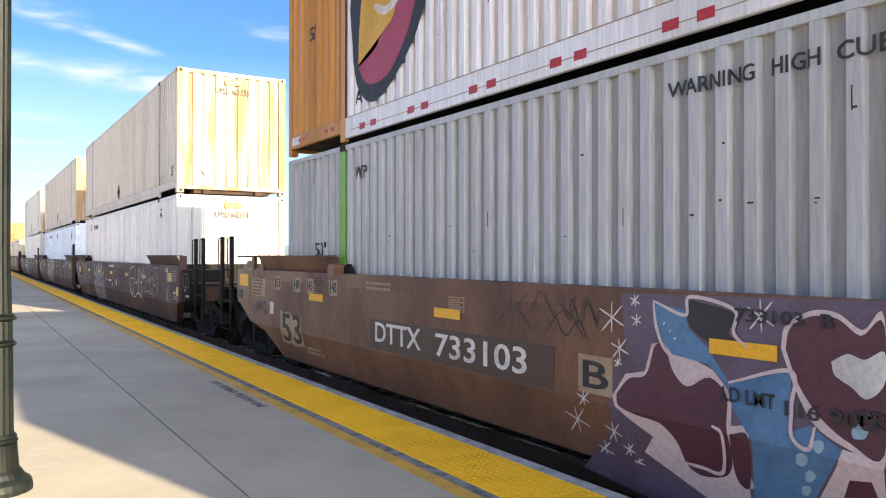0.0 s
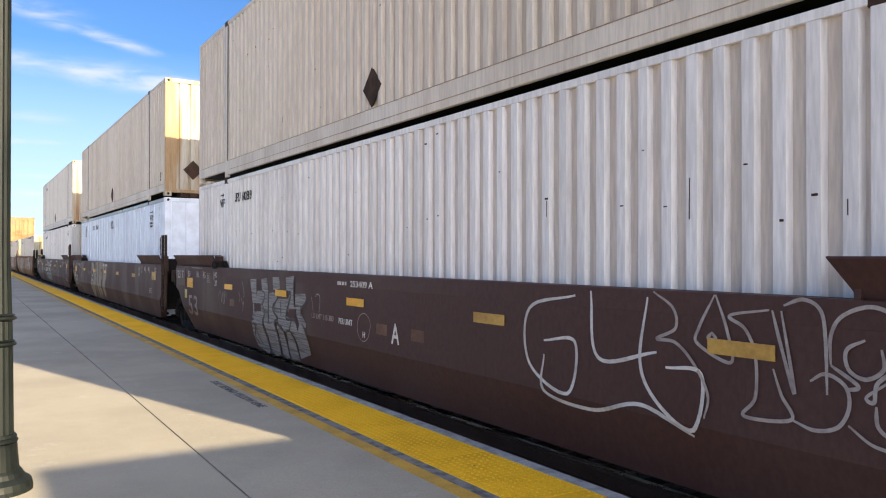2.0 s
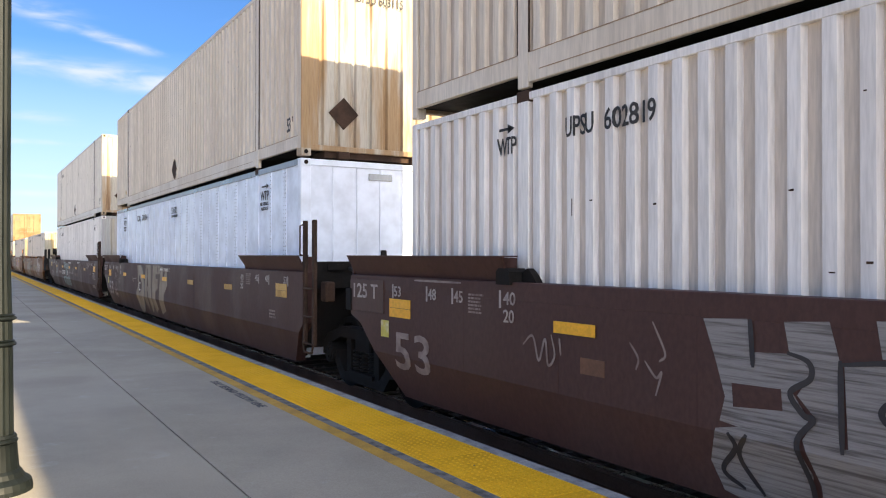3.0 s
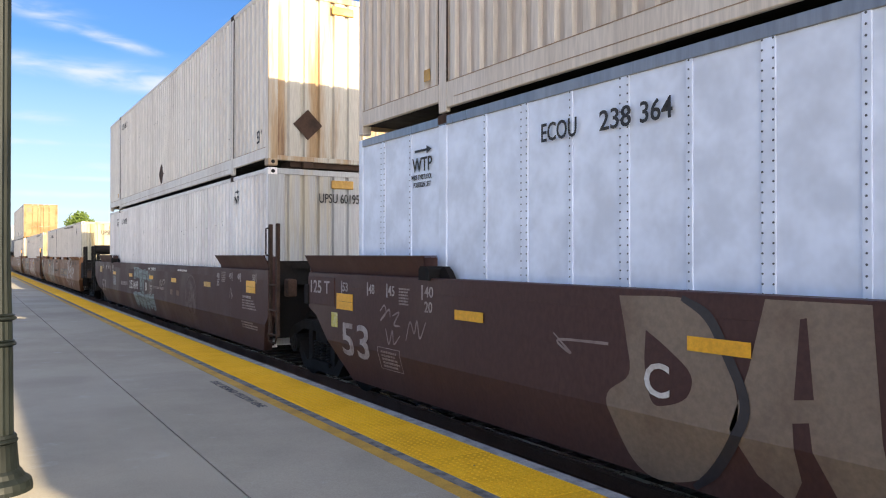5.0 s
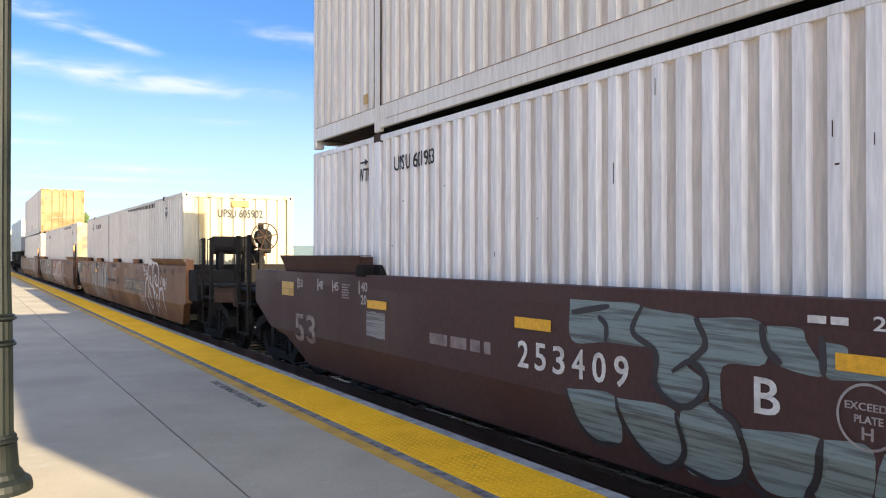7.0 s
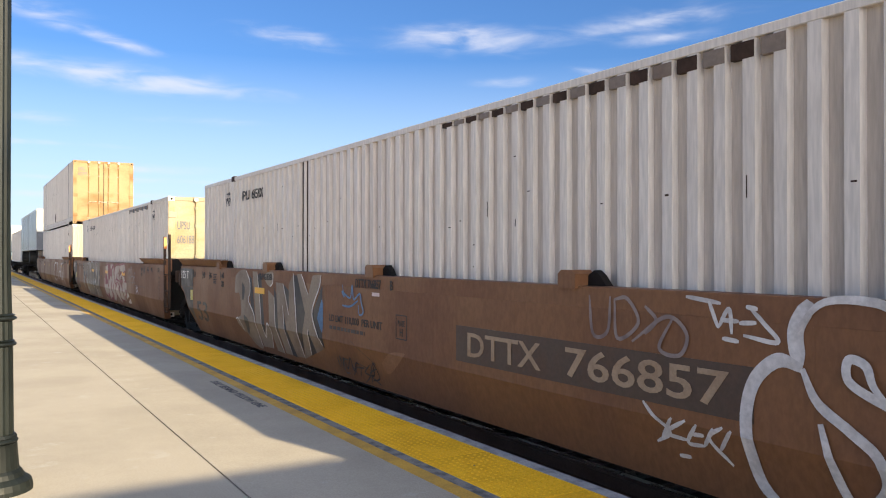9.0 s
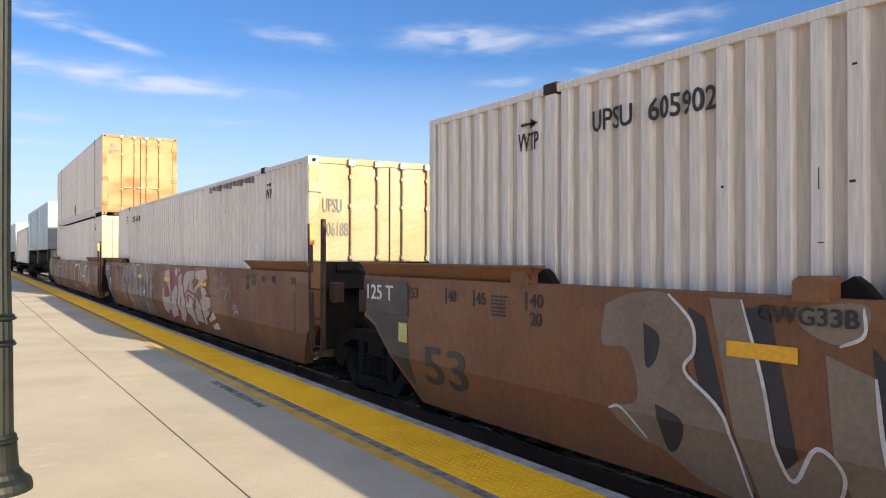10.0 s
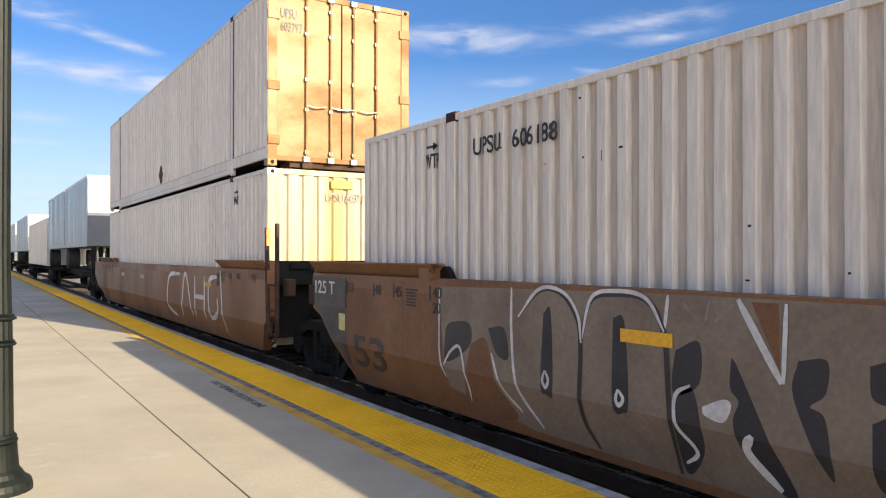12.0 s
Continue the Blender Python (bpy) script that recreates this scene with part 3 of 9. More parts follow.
def words(text, width, height, material, parent, m, name="lettering", label=""):
    """Raised letters that fill width x height; m maps their lower left corner."""
    cu = bpy.data.curves.new("letters", "FONT")
    cu.body, cu.extrude, cu.resolution_u, cu.offset = text, 0.002, 3, 0.012
    tmp = new("letters", cu)
    bpy.context.view_layer.update()
    me = bpy.data.meshes.new_from_object(tmp)
    bpy.data.objects.remove(tmp)
    bpy.data.curves.remove(cu)
    co = np.empty(len(me.vertices) * 3, np.float32)
    me.vertices.foreach_get("co", co)
    co = co.reshape(-1, 3)
    lo, hi = co.min(0), co.max(0)
    co[:, 0] = (co[:, 0] - lo[0]) / (hi[0] - lo[0]) * width
    co[:, 1] = (co[:, 1] - lo[1]) / (hi[1] - lo[1]) * height
    co[:, 2] = (co[:, 2] - lo[2]) / (hi[2] - lo[2]) * 0.003 + 0.001
    me.vertices.foreach_set("co", co.ravel())
    me.materials.clear()
    me.materials.append(M[material])
    me.name = name
    bent(me, m)
    if parent.name in CORRUGATED and abs(m[0][3] + HALF) < 0.02:
        folded(me, m)
    ob = new(name, me)
    ob.parent, ob.matrix_basis = parent, m
    return tagged(ob, label)


def bars(width, height, rows, material, parent, m, rng, name="lettering"):
    """Small writing that cannot be read: rows of plain bars."""
    bm = bmesh.new()
    pitch = height / rows
    for r in range(rows):
        u, end = 0.0, width * rng.uniform(0.72, 1.0)
        while u < end:
            w = min(rng.uniform(0.3, 1.1) * pitch * 1.6, end - u)
            if w > 0.004:
                box(bm, u, u + w, height - (r + 0.78) * pitch, height - (r + 0.22) * pitch, 0.001, 0.0035)
            u += w + pitch * 0.35
    ob = part(name, bm, material, parent)
    ob.matrix_basis = m
    bent(ob.data, m)
    return ob


def patch(width, height, material, parent, m, name="panel", label="", z=0.001, t=0.004, ragged=0.0):
    bm = bmesh.new()
    if ragged:
        rng = random.Random(int(width * 1000 + height * 77))
        n = 9
        top = [(width * i / n, height * (1 - ragged * rng.random())) for i in range(n + 1)]
        bot = [(width * i / n, height * ragged * rng.random()) for i in range(n, -1, -1)]
        pts = top[::-1] + bot[::-1]
        a = [bm.verts.new((u, v, z)) for u, v in pts]
        b = [bm.verts.new((u, v, z + t)) for u, v in pts]
        bm.faces.new(a)
        bm.faces.new(b)
        for i in range(len(a)):
            bm.faces.new((a[i], b[i], b[(i + 1) % len(a)], a[(i + 1) % len(a)]))
    else:
        box(bm, 0, width, 0, height, z, z + t)
    ob = part(name, bm, material, parent, label)
    ob.matrix_basis = m
    bent(ob.data, m)
    return ob


def spline(pts, steps=8):
    """A smooth line through the points (u, v)."""
    P = [Vector(p) for p in pts]
    P = [2 * P[0] - P[1]] + P + [2 * P[-1] - P[-2]]
    out = []
    for a, b, c, d in zip(P, P[1:], P[2:], P[3:]):
        for k in range(steps):
            s = k / steps
            out.append(0.5 * (2 * b + (c - a) * s + (2 * a - 5 * b + 4 * c - d) * s * s + (3 * b - a - 3 * c + d) * s ** 3))
    return out + [P[-2]]


def ribbon(bm, pts, width, z, smooth=True, taper=True):
    """A brush stroke of that width along the points."""
    line = spline(pts) if smooth else [Vector(p) for p in pts]
    rows, n = [], len(line)
    for i, p in enumerate(line):
        d = (line[min(i + 1, n - 1)] - line[max(i - 1, 0)])
        d = d.normalized() if d.length > 1e-6 else Vector((1, 0))
        s = Vector((-d.y, d.x))
        w = width / 2 * (min(1.0, 0.55 + 3.0 * min(i, n - 1 - i) / n) if taper else 1.0)
        zz = z + 0.00012 * i
        a, b = p + s * w, p - s * w
        rows.append((bm.verts.new((a.x, a.y, zz)), bm.verts.new((b.x, b.y, zz))))
    for (a, b), (c, d) in zip(rows, rows[1:]):
        bm.faces.new((a, b, d, c))


def strokes(lines, width, material, parent, m, name="spray_lettering", label="", scale=(1, 1), z=0.002, smooth=True, taper=True):
    bm = bmesh.new()
    for i, pts in enumerate(lines):
        ribbon(bm, [(u * scale[0], v * scale[1]) for u, v in pts], width, z + 0.0009 * (i % 7), smooth, taper)
    me = bpy.data.meshes.new(name)
    bm.to_mesh(me)
    bm.free()
    me.materials.append(M[material])
    bent(me, m)
    ob = new(name, me)
    ob.parent, ob.matrix_basis = parent, m
    return tagged(ob, label)


def blob(pts, material, parent, m, name="spray_patch", label="", z=0.002, smooth=True):
    """A filled patch of paint with the outline (u, v)."""
    bm = bmesh.new()
    line = spline(list(pts) + [pts[0]], 5)[:-1] if smooth else [Vector(p) for p in pts]
    a = [bm.verts.new((p.x, p.y, z)) for p in line]
    f = bm.faces.new(a)
    bmesh.ops.triangulate(bm, faces=[f])
    me = bpy.data.meshes.new(name)
    bm.to_mesh(me)
    bm.free()
    me.materials.append(M[material])
    bent(me, m)
    ob = new(name, me)
    ob.parent, ob.matrix_basis = parent, m
    return tagged(ob, label)

# ---------------------------------------------------------------- the place


def structure(name, bm, material, label, category, smooth=False):
    return tagged(part(name, bm, material, None, "", smooth), label, category, "", "structure")


def build_ground():
    bm = bmesh.new()
    vs = [[bm.verts.new((x, y, -0.62)) for x in (-3000, -40, 40, 3000)] for y in (-3000, -60, 200, 3500)]
    for a, b in zip(vs, vs[1:]):
        for i in range(3):
            bm.faces.new((a[i], a[i + 1], b[i + 1], b[i]))
    structure("ground", bm, "ground", "dry pale ground beside the railway", "ground")
    structure("lawn", boxes((24, 82, -60, 170, -0.62, -0.55)), "grass", "sunlit lawn between the railway and the lake", "lawn")
    structure("road", boxes((34, 40, -60, 170, -0.55, -0.53)), "gravel", "pale gravel road across the lawn", "road")
    structure("lake", boxes((82, 1900, -900, 1500, -0.62, -0.56)), "lake", "calm hazy lake water below far hills", "lake")
    structure("path", boxes((12.5, 21, -60, 140, -0.62, -0.47)), "brickpave", "salmon-coloured paved strip behind the track", "paving")
    # far shore
    bm = bmesh.new()
    rng = random.Random(4)
    n = 120
    row0, row1 = [], []
    for i in range(n + 1):
        a = radians(-30 + 150 * i / n)
        r = 1800
        h = 26 + 16 * noise.noise((i * 0.11, 1.3, 0)) + 10 * noise.noise((i * 0.4, 4.3, 0)) + 2.5 * rng.random()
        row0.append(bm.verts.new((r * math.sin(a), r * math.cos(a), -3)))
        row1.append(bm.verts.new((1.03 * r * math.sin(a), 1.03 * r * math.cos(a), h)))
    for i in range(n):
        bm.faces.new((row0[i], row0[i + 1], row1[i + 1], row1[i]))
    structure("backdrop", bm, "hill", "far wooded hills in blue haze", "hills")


def build_platform():
    base = structure("platform", boxes((-14, 3.58, -30, 200, -0.62, -0.16)), "concrete", "long low concrete station platform", "platform")
    slab_w = [(-14, -5.6), (-5.592, -1.996), (-1.988, 1.593), (1.607, 2.79)]
    lengths = [(-30, 60), (60.008, 200)]
    for x0, x1 in slab_w:
        for y0, y1 in lengths:
            part("slab", boxes((x0, x1, y0, y1, -0.16, 0.0)), "concrete", base)
    part("joint_filler", boxes((1.590, 1.610, -30, 200, -0.17, -0.025)), "stencil", base)
    part("edge_strip", boxes((2.79, 3.02, -30, 200, -0.16, -0.001)), "gap_strip", base, "dark gritty strip along the tactile paving")
    part("safety_line", boxes((2.792, 2.915, -30, 200, -0.001, 0.003)), "line", base, "worn thin yellow line")
    tiles = mesh_of(boxes((3.02, 3.625, 0.003, 1.212, -0.16, 0.002), bevel=0.003), "tactile_tile", "tactile")
    for i in range(-3, 100):
        shared("tactile_tile", tiles, base, Matrix.Translation((0, i * 1.215 + 0.4, 0)))
    part("tactile_bed", boxes((3.02, 3.625, 121.9, 200, -0.16, 0.0), (3.02, 3.625, -30, -3.25, -0.16, 0.0)), "tactile", base)
    cop = mesh_of(boxes((3.628, 3.76, 0.004, 2.426, -0.36, 0.0), bevel=0.012), "coping_stone", "coping")
    for i in range(-3, 60):
        shared("coping_stone", cop, base, Matrix.Translation((0, i * 2.43, 0)))
    part("face", boxes((3.58, 3.70, -30, 200, -0.62, -0.05)), "concrete", base)
    # truncated domes
    verts, faces = [], []
    pitch = 0.0605
    for j in range(int(34 / pitch)):
        for i in range(10):
            cx, cy = 3.052 + i * pitch, 2.6 + j * pitch
            k = len(verts)
            for r, z in ((0.0135, 0.0022), (0.0085, 0.0075)):
                verts += [(cx + r * math.cos(math.pi * a / 3), cy + r * math.sin(math.pi * a / 3), z) for a in range(6)]
            faces += [(k + a, k + (a + 1) % 6, k + 6 + (a + 1) % 6, k + 6 + a) for a in range(6)] + [tuple(range(k + 6, k + 12))]
    me = bpy.data.meshes.new("tactile_domes")
    me.from_pydata(verts, [], faces)
    me.materials.append(M["tactile"])
    ob = new("tactile_domes", me)
    ob.parent = base
    tagged(ob, kind="stuff")
    # stencilled warning, worn to bars in places
    m = Matrix.Translation((2.62, 9.95, 0.0005)) @ pose(0, 0, 0, 0, 0, -90)
    words("STAY BEHIND YELLOW LINE", 1.95, 0.10, "stencil", base, m, "stencil_lettering", "worn dark stencilled warning")
    for x, y, r in ((3.30, 4.95, 0.011),):
        bm = bmesh.new()
        bmesh.ops.create_cone(bm, cap_ends=True, segments=9, radius1=r, radius2=r * 0.9, depth=0.003)
        o = part("spot", bm, "stencil", base)
        o.location = (x, y, 0.0025 if x > 3 else 0.0)


def build_track(cx, name, label):
    base = structure(name, boxes((cx - 1.75, cx + 2.6, -40, 260, -0.62, -0.42)), "ballast", label, "railway track")
    for side in (-1, 1):
        x = cx + side * 0.755
        prof = [(-0.07, -0.40), (0.07, -0.40), (0.07, -0.385), (0.012, -0.36), (0.012, -0.255), (0.036, -0.24), (0.036, -0.215), (-0.036, -0.215), (-0.036, -0.24), (-0.012, -0.255), (-0.012, -0.36), (-0.07, -0.385)]
        bm = bmesh.new()
        a = [bm.verts.new((x + u, -40, z)) for u, z in prof]
        b = [bm.verts.new((x + u, 260, z)) for u, z in prof]
        for i in range(len(prof)):
            bm.faces.new((a[i], b[i], b[(i + 1) % len(prof)], a[(i + 1) % len(prof)]))
        rail = part("rail", bm, "rail", base)
        part("rail_head", boxes((x - 0.030, x + 0.030, -40, 260, -0.2145, RAIL_Z)), "rail_head", rail, "shiny worn rail head")
    tie = mesh_of(boxes((cx - 1.3, cx + 1.3, -0.115, 0.115, -0.55, -0.395), bevel=0.01), "tie", "tie")
    for i in range(150):
        shared("tie", tie, base, Matrix.Translation((0, -6 + i * 0.52, 0)))
    return base


def build_ballast():
    rng = random.Random(8)
    verts, faces = [], []
    for _ in range(9000):
        x, y = rng.uniform(3.8, 11.5), rng.uniform(-1, 34) if rng.random() < 0.75 else rng.uniform(-3, 12)
        r = rng.uniform(0.02, 0.045)
        k = len(verts)
        a0 = rng.random() * 6.28
        z = -0.425 if x < 8.0 else -0.46 - 0.02 * (x - 8)
        for t in range(4):
            a = a0 + t * 1.571 + rng.uniform(-0.4, 0.4)
            verts.append((x + r * math.cos(a), y + r * math.sin(a), z + rng.uniform(-0.3, 0.5) * r))
        verts += [(x + rng.uniform(-0.3, 0.3) * r, y, z + r * rng.uniform(0.7, 1.2)), (x, y, z - r)]
        for t in range(4):
            faces += [(k + t, k + (t + 1) % 4, k + 4), (k + (t + 1) % 4, k + t, k + 5)]
    me = bpy.data.meshes.new("ballast_stones")
    me.from_pydata(verts, [], faces)
    me.materials.append(M["ballast"])
    tagged(new("ballast_stones", me), "loose grey and brown ballast stones on the track bed", "ballast", "", "stuff")
    structure("ballast_shoulder", boxes((8.0, 12.5, -60, 200, -0.62, -0.46)), "gravel", "sunlit stony strip beyond the track", "gravel")


def build_lamp_post():
    post = thing("lamp_post", "dark green painted iron lamp post on a moulded base", "lamp post")
    x, y = 0.165, 6.1
    part("base", lathe(bmesh.new(), [(0.235, 0.0), (0.235, 0.03), (0.225, 0.07), (0.20, 0.09), (0.185, 0.10), (0.17, 0.13), (0.152, 0.15)], 28, x, y), "pole", post, smooth=False)
    part("plinth", lathe(bmesh.new(), [(0.150, 0.15), (0.143, 0.24), (0.137, 0.31), (0.137, 0.325)], 28, x, y), "pole", post)
    part("collar", lathe(bmesh.new(), [(0.130, 0.325), (0.143, 0.335), (0.143, 0.345), (0.130, 0.36), (0.138, 0.365), (0.125, 0.385)], 28, x, y), "pole", post)
    bm = bmesh.new()
    sides, prof = 32, [(0.116, 0.385), (0.108, 0.98), (0.090, 1.6), (0.086, 4.6)]
    rings = [[bm.verts.new((x + (r - 0.006 * (i % 2)) * math.cos(2 * math.pi * i / sides), y + (r - 0.006 * (i % 2)) * math.sin(2 * math.pi * i / sides), z)) for i in range(sides)] for r, z in prof]
    for a, b in zip(rings, rings[1:]):
        for i in range(sides):
            bm.faces.new((a[i], a[(i + 1) % sides], b[(i + 1) % sides], b[i]))
    part("shaft", bm, "pole", post)
    for z in (0.995, 1.17):
        part("ring", lathe(bmesh.new(), [(0.10, z - 0.02), (0.128, z - 0.008), (0.132, z), (0.124, z + 0.010), (0.115, z + 0.014), (0.122, z + 0.022), (0.095, z + 0.034)], 28, x, y), "pole", post)


# ---------------------------------------------------------------- background plants and small buildings


def leaf_cloud(rng, clumps, leaf, count):
    """Many small tilted leaf cards gathered in uneven clumps: (centre, radii) each."""
    verts, faces = [], []
    for c, rad in clumps:
        for _ in range(count):
            d = Vector((rng.gauss(0, 1), rng.gauss(0, 1), rng.gauss(0, 1))).normalized() * (rng.random() ** 0.45)
            p = Vector((c[0] + d.x * rad[0], c[1] + d.y * rad[1], c[2] + d.z * rad[2]))
            u = Vector((rng.gauss(0, 1), rng.gauss(0, 1), rng.gauss(0, 1))).normalized()
            v = u.orthogonal().normalized()
            s = leaf * rng.uniform(0.6, 1.4)
            k = len(verts)
            verts += [tuple(p - u * s), tuple(p + v * s * 0.5), tuple(p + u * s), tuple(p - v * s * 0.5)]
            faces.append((k, k + 1, k + 2, k + 3))
    return verts, faces


def tree(x, y, height, spread, material, label, seed, base=-0.55, cone=False):
    rng = random.Random(seed)
    root = thing("tree", label, "tree")
    root.location = (x, y, base)
    bm = bmesh.new()
    t = height * 0.022 + 0.05
    th = height * (0.28 if not cone else 0.15)
    for i in range(4):
        z0, z1 = th * i / 3 - 0.1, th * (i + 1) / 3
        bmesh.ops.create_cone(bm, cap_ends=True, segments=8, radius1=t * (1.2 - 0.18 * i), radius2=t * (1.02 - 0.18 * i), depth=z1 - z0, matrix=Matrix.Translation((0, 0, (z0 + z1) / 2)))
    clumps = []
    for i in range(16 if not cone else 14):
        f = i / 15
        if cone:
            zz = height * (0.10 + 0.85 * f)
            r = spread * (1.0 - f) ** 0.7 * 0.5 + 0.12
            c = (rng.uniform(-0.12, 0.12) * spread, rng.uniform(-0.12, 0.12) * spread, zz)
            clumps.append((c, (r, r, height * 0.07)))
        else:
            a, rr = rng.random() * 6.28, spread * 0.5 * rng.uniform(0.1, 0.75)
            zz = height * rng.uniform(0.36, 0.88)
            shrink = 1.0 - 0.55 * max(0, zz / height - 0.55) / 0.45
            c = (rr * math.cos(a) * shrink, rr * math.sin(a) * shrink, zz)
            q = spread * rng.uniform(0.13, 0.22)
            clumps.append((c, (q, q, q * 0.85)))
            rod(bm, (0, 0, th * 0.8), c, t * 0.28, 5)
    part("trunk", bm, "bark", root)
    verts, faces = leaf_cloud(rng, clumps, height * 0.022, 260)
    me = bpy.data.meshes.new("crown")
    me.from_pydata(verts, [], faces)
    me.materials.append(M[material])
    ob = new("crown", me)
    ob.parent = root
    return root


def bearing(px, dist):
    """A spot at that distance in the direction of tan = px (to the right of the line of sight)."""
    a = radians(31.4) + math.atan(px)
    return dist * math.sin(a), dist * math.cos(a)


def build_background():
    K = 1.0 / 1381
    spots = [
        (662, 60, 8.8, 8.6, "leaf_light", "leafy light green tree behind the railway", 11, False),
        (150, 95, 7.9, 6.0, "leaf", "round green tree beyond the track", 12, False),
        (385, 110, 10.6, 7.0, "leaf", "round green tree beyond the track", 21, False),
        (1048, 80, 4.3, 3.2, "leaf", "green tree on the lakeside lawn", 13, False),
        (1105, 85, 5.0, 4.6, "leaf_dark", "dark green tree on the lakeside lawn", 14, False),
        (1140, 88, 5.6, 4.2, "leaf_light", "light green poplar on the lakeside lawn", 15, False),
        (1205, 84, 3.4, 3.2, "leaf", "small green tree on the lakeside lawn", 16, False),
        (1240, 84, 4.4, 3.4, "leaf_rust", "tree with rust-red autumn leaves", 17, False),
        (1401, 78, 3.3, 1.7, "leaf_dark", "narrow dark evergreen on the lawn", 18, True),
        (1424, 84, 3.0, 1.8, "leaf_dark", "narrow dark evergreen on the lawn", 22, True),
        (1470, 80, 3.3, 4.2, "leaf_light", "low pale green tree on the lawn", 19, False),
        (1530, 84, 3.2, 4.6, "leaf_light", "low pale green tree on the lawn", 20, False),
    ]
    for px, dist, h, w, ma, label, seed, cone in spots:
        x, y = bearing((px - 784) * K, dist)
        tree(x, y, h, w, ma, label, seed, cone=cone)
    # street lamp far behind the train
    x, y = bearing((833 - 784) * K, 70)
    lamp = thing("street_lamp", "tall grey street lamp beyond the railway", "street lamp")
    part("pole", lathe(bmesh.new(), [(0.09, -0.55), (0.07, 3), (0.05, 6.4)], 8, x, y), "steel", lamp)
    part("arm", boxes((x - 0.05, x + 0.75, y - 0.05, y + 0.05, 6.35, 6.45)), "steel", lamp)
    for px, dist, w, h, in ((820, 105, 4.0, 1.9), (850, 108, 5.0, 2.2), (893, 100, 1.6, 1.5)):
        x, y = bearing((px - 784) * K, dist)
        b = thing("shed", "small pale building far behind the railway", "building")
        part("wall", boxes((x - w / 2, x + w / 2, y, y + 4, -0.62, h - 0.25)), "building", b)
        part("roof", prism(bmesh.new(), [(y - 0.3, h - 0.25), (y + 4.3, h - 0.25), (y + 2, h + 0.35)], x - w / 2 - 0.2, x + w / 2 + 0.2), "trailer_dark", b)
    # low hedge and stones by the shore
    rng = random.Random(33)
    for px, dist, w, h in ((1318, 88, 3.0, 0.9), (1560, 90, 3.4, 0.8), (1480, 92, 2.4, 0.6)):
        x, y = bearing((px - 784) * K, dist)
        verts, faces = leaf_cloud(rng, [((x + rng.uniform(-w / 2, w / 2), y + rng.uniform(-0.5, 0.5), -0.4 + h * 0.4 * rng.random()), (0.5, 0.5, h * 0.5)) for _ in range(7)], 0.09, 120)
        me = bpy.data.meshes.new("shrub")
        me.from_pydata(verts, [], faces)
        me.materials.append(M["leaf_dark"])
        tagged(new("shrub", me), "low dark shrub near the lake shore", "shrub")
    fence = thing("fence", "thin low fence along the lake shore", "fence")
    for i in range(40):
        part("post", boxes((80 - 0.05, 80 + 0.05, -10 + i * 4, -9.9 + i * 4, -0.6, 0.5)), "dark_iron", fence)
    part("rail", boxes((79.97, 80.03, -10, 146, 0.36, 0.42)), "dark_iron", fence)


# ---------------------------------------------------------------- containers
MOVERS = []      # (thing, place along the train, height)


def put(ob, s, z=0.0):
    MOVERS.append((ob, s, z))
    return ob


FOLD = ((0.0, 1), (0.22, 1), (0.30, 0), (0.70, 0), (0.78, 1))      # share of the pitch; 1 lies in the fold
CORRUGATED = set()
DUST_SHADE = dict(white_box="dust_shade_pale", white_bright="dust_shade_pale", beige_box="dust_shade_tan", single_box="dust_shade_tan", grey_box="dust_shade_grey", logo_white="dust_shade_pale", orange_box="orange_box")      # darker paint for fold faces: road dust plus the folds' own shade


def corrugated(bm, y0, y1, x, z0, z1, sign, pitch=0.2185, deep=0.042):
    """A folded sheet along y whose outer flats lie at x; sign -1 faces the platform."""
    n = max(1, round((y1 - y0) / pitch))
    p = (y1 - y0) / n
    line = []
    for i in range(n):
        a = y0 + i * p
        for f, d in FOLD:
            line.append((a + f * p, d))
    line.append((y1, 1))
    lo = [bm.verts.new((x - sign * deep * d, y, z0)) for y, d in line]
    hi = [bm.verts.new((x - sign * deep * d, y, z1)) for y, d in line]
    for i in range(len(line) - 1):
        f = bm.faces.new((lo[i], lo[i + 1], hi[i + 1], hi[i]))
        # slot 1: recessed faces, painted darker for dust and fold shade
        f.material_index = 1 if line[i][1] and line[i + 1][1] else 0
    return bm


def end_sheet(bm, x0, x1, y, z0, z1, ribs=9, deep=0.035):
    """The folded end wall, facing the train's head: narrow grooves between wide flats."""
    p = (x1 - x0) / ribs
    line = []
    for i in range(ribs):
        a = x0 + i * p
        for f, d in ((0.0, 0), (0.62, 0), (0.72, 1), (0.86, 1), (0.96, 0)):
            line.append((a + f * p, d))
    line.append((x1, 0))
    lo = [bm.verts.new((x, y + deep * d, z0)) for x, d in line]
    hi = [bm.verts.new((x, y + deep * d, z1)) for x, d in line]
    for i in range(len(line) - 1):
        bm.faces.new((lo[i], lo[i + 1], hi[i + 1], hi[i]))
    return bm


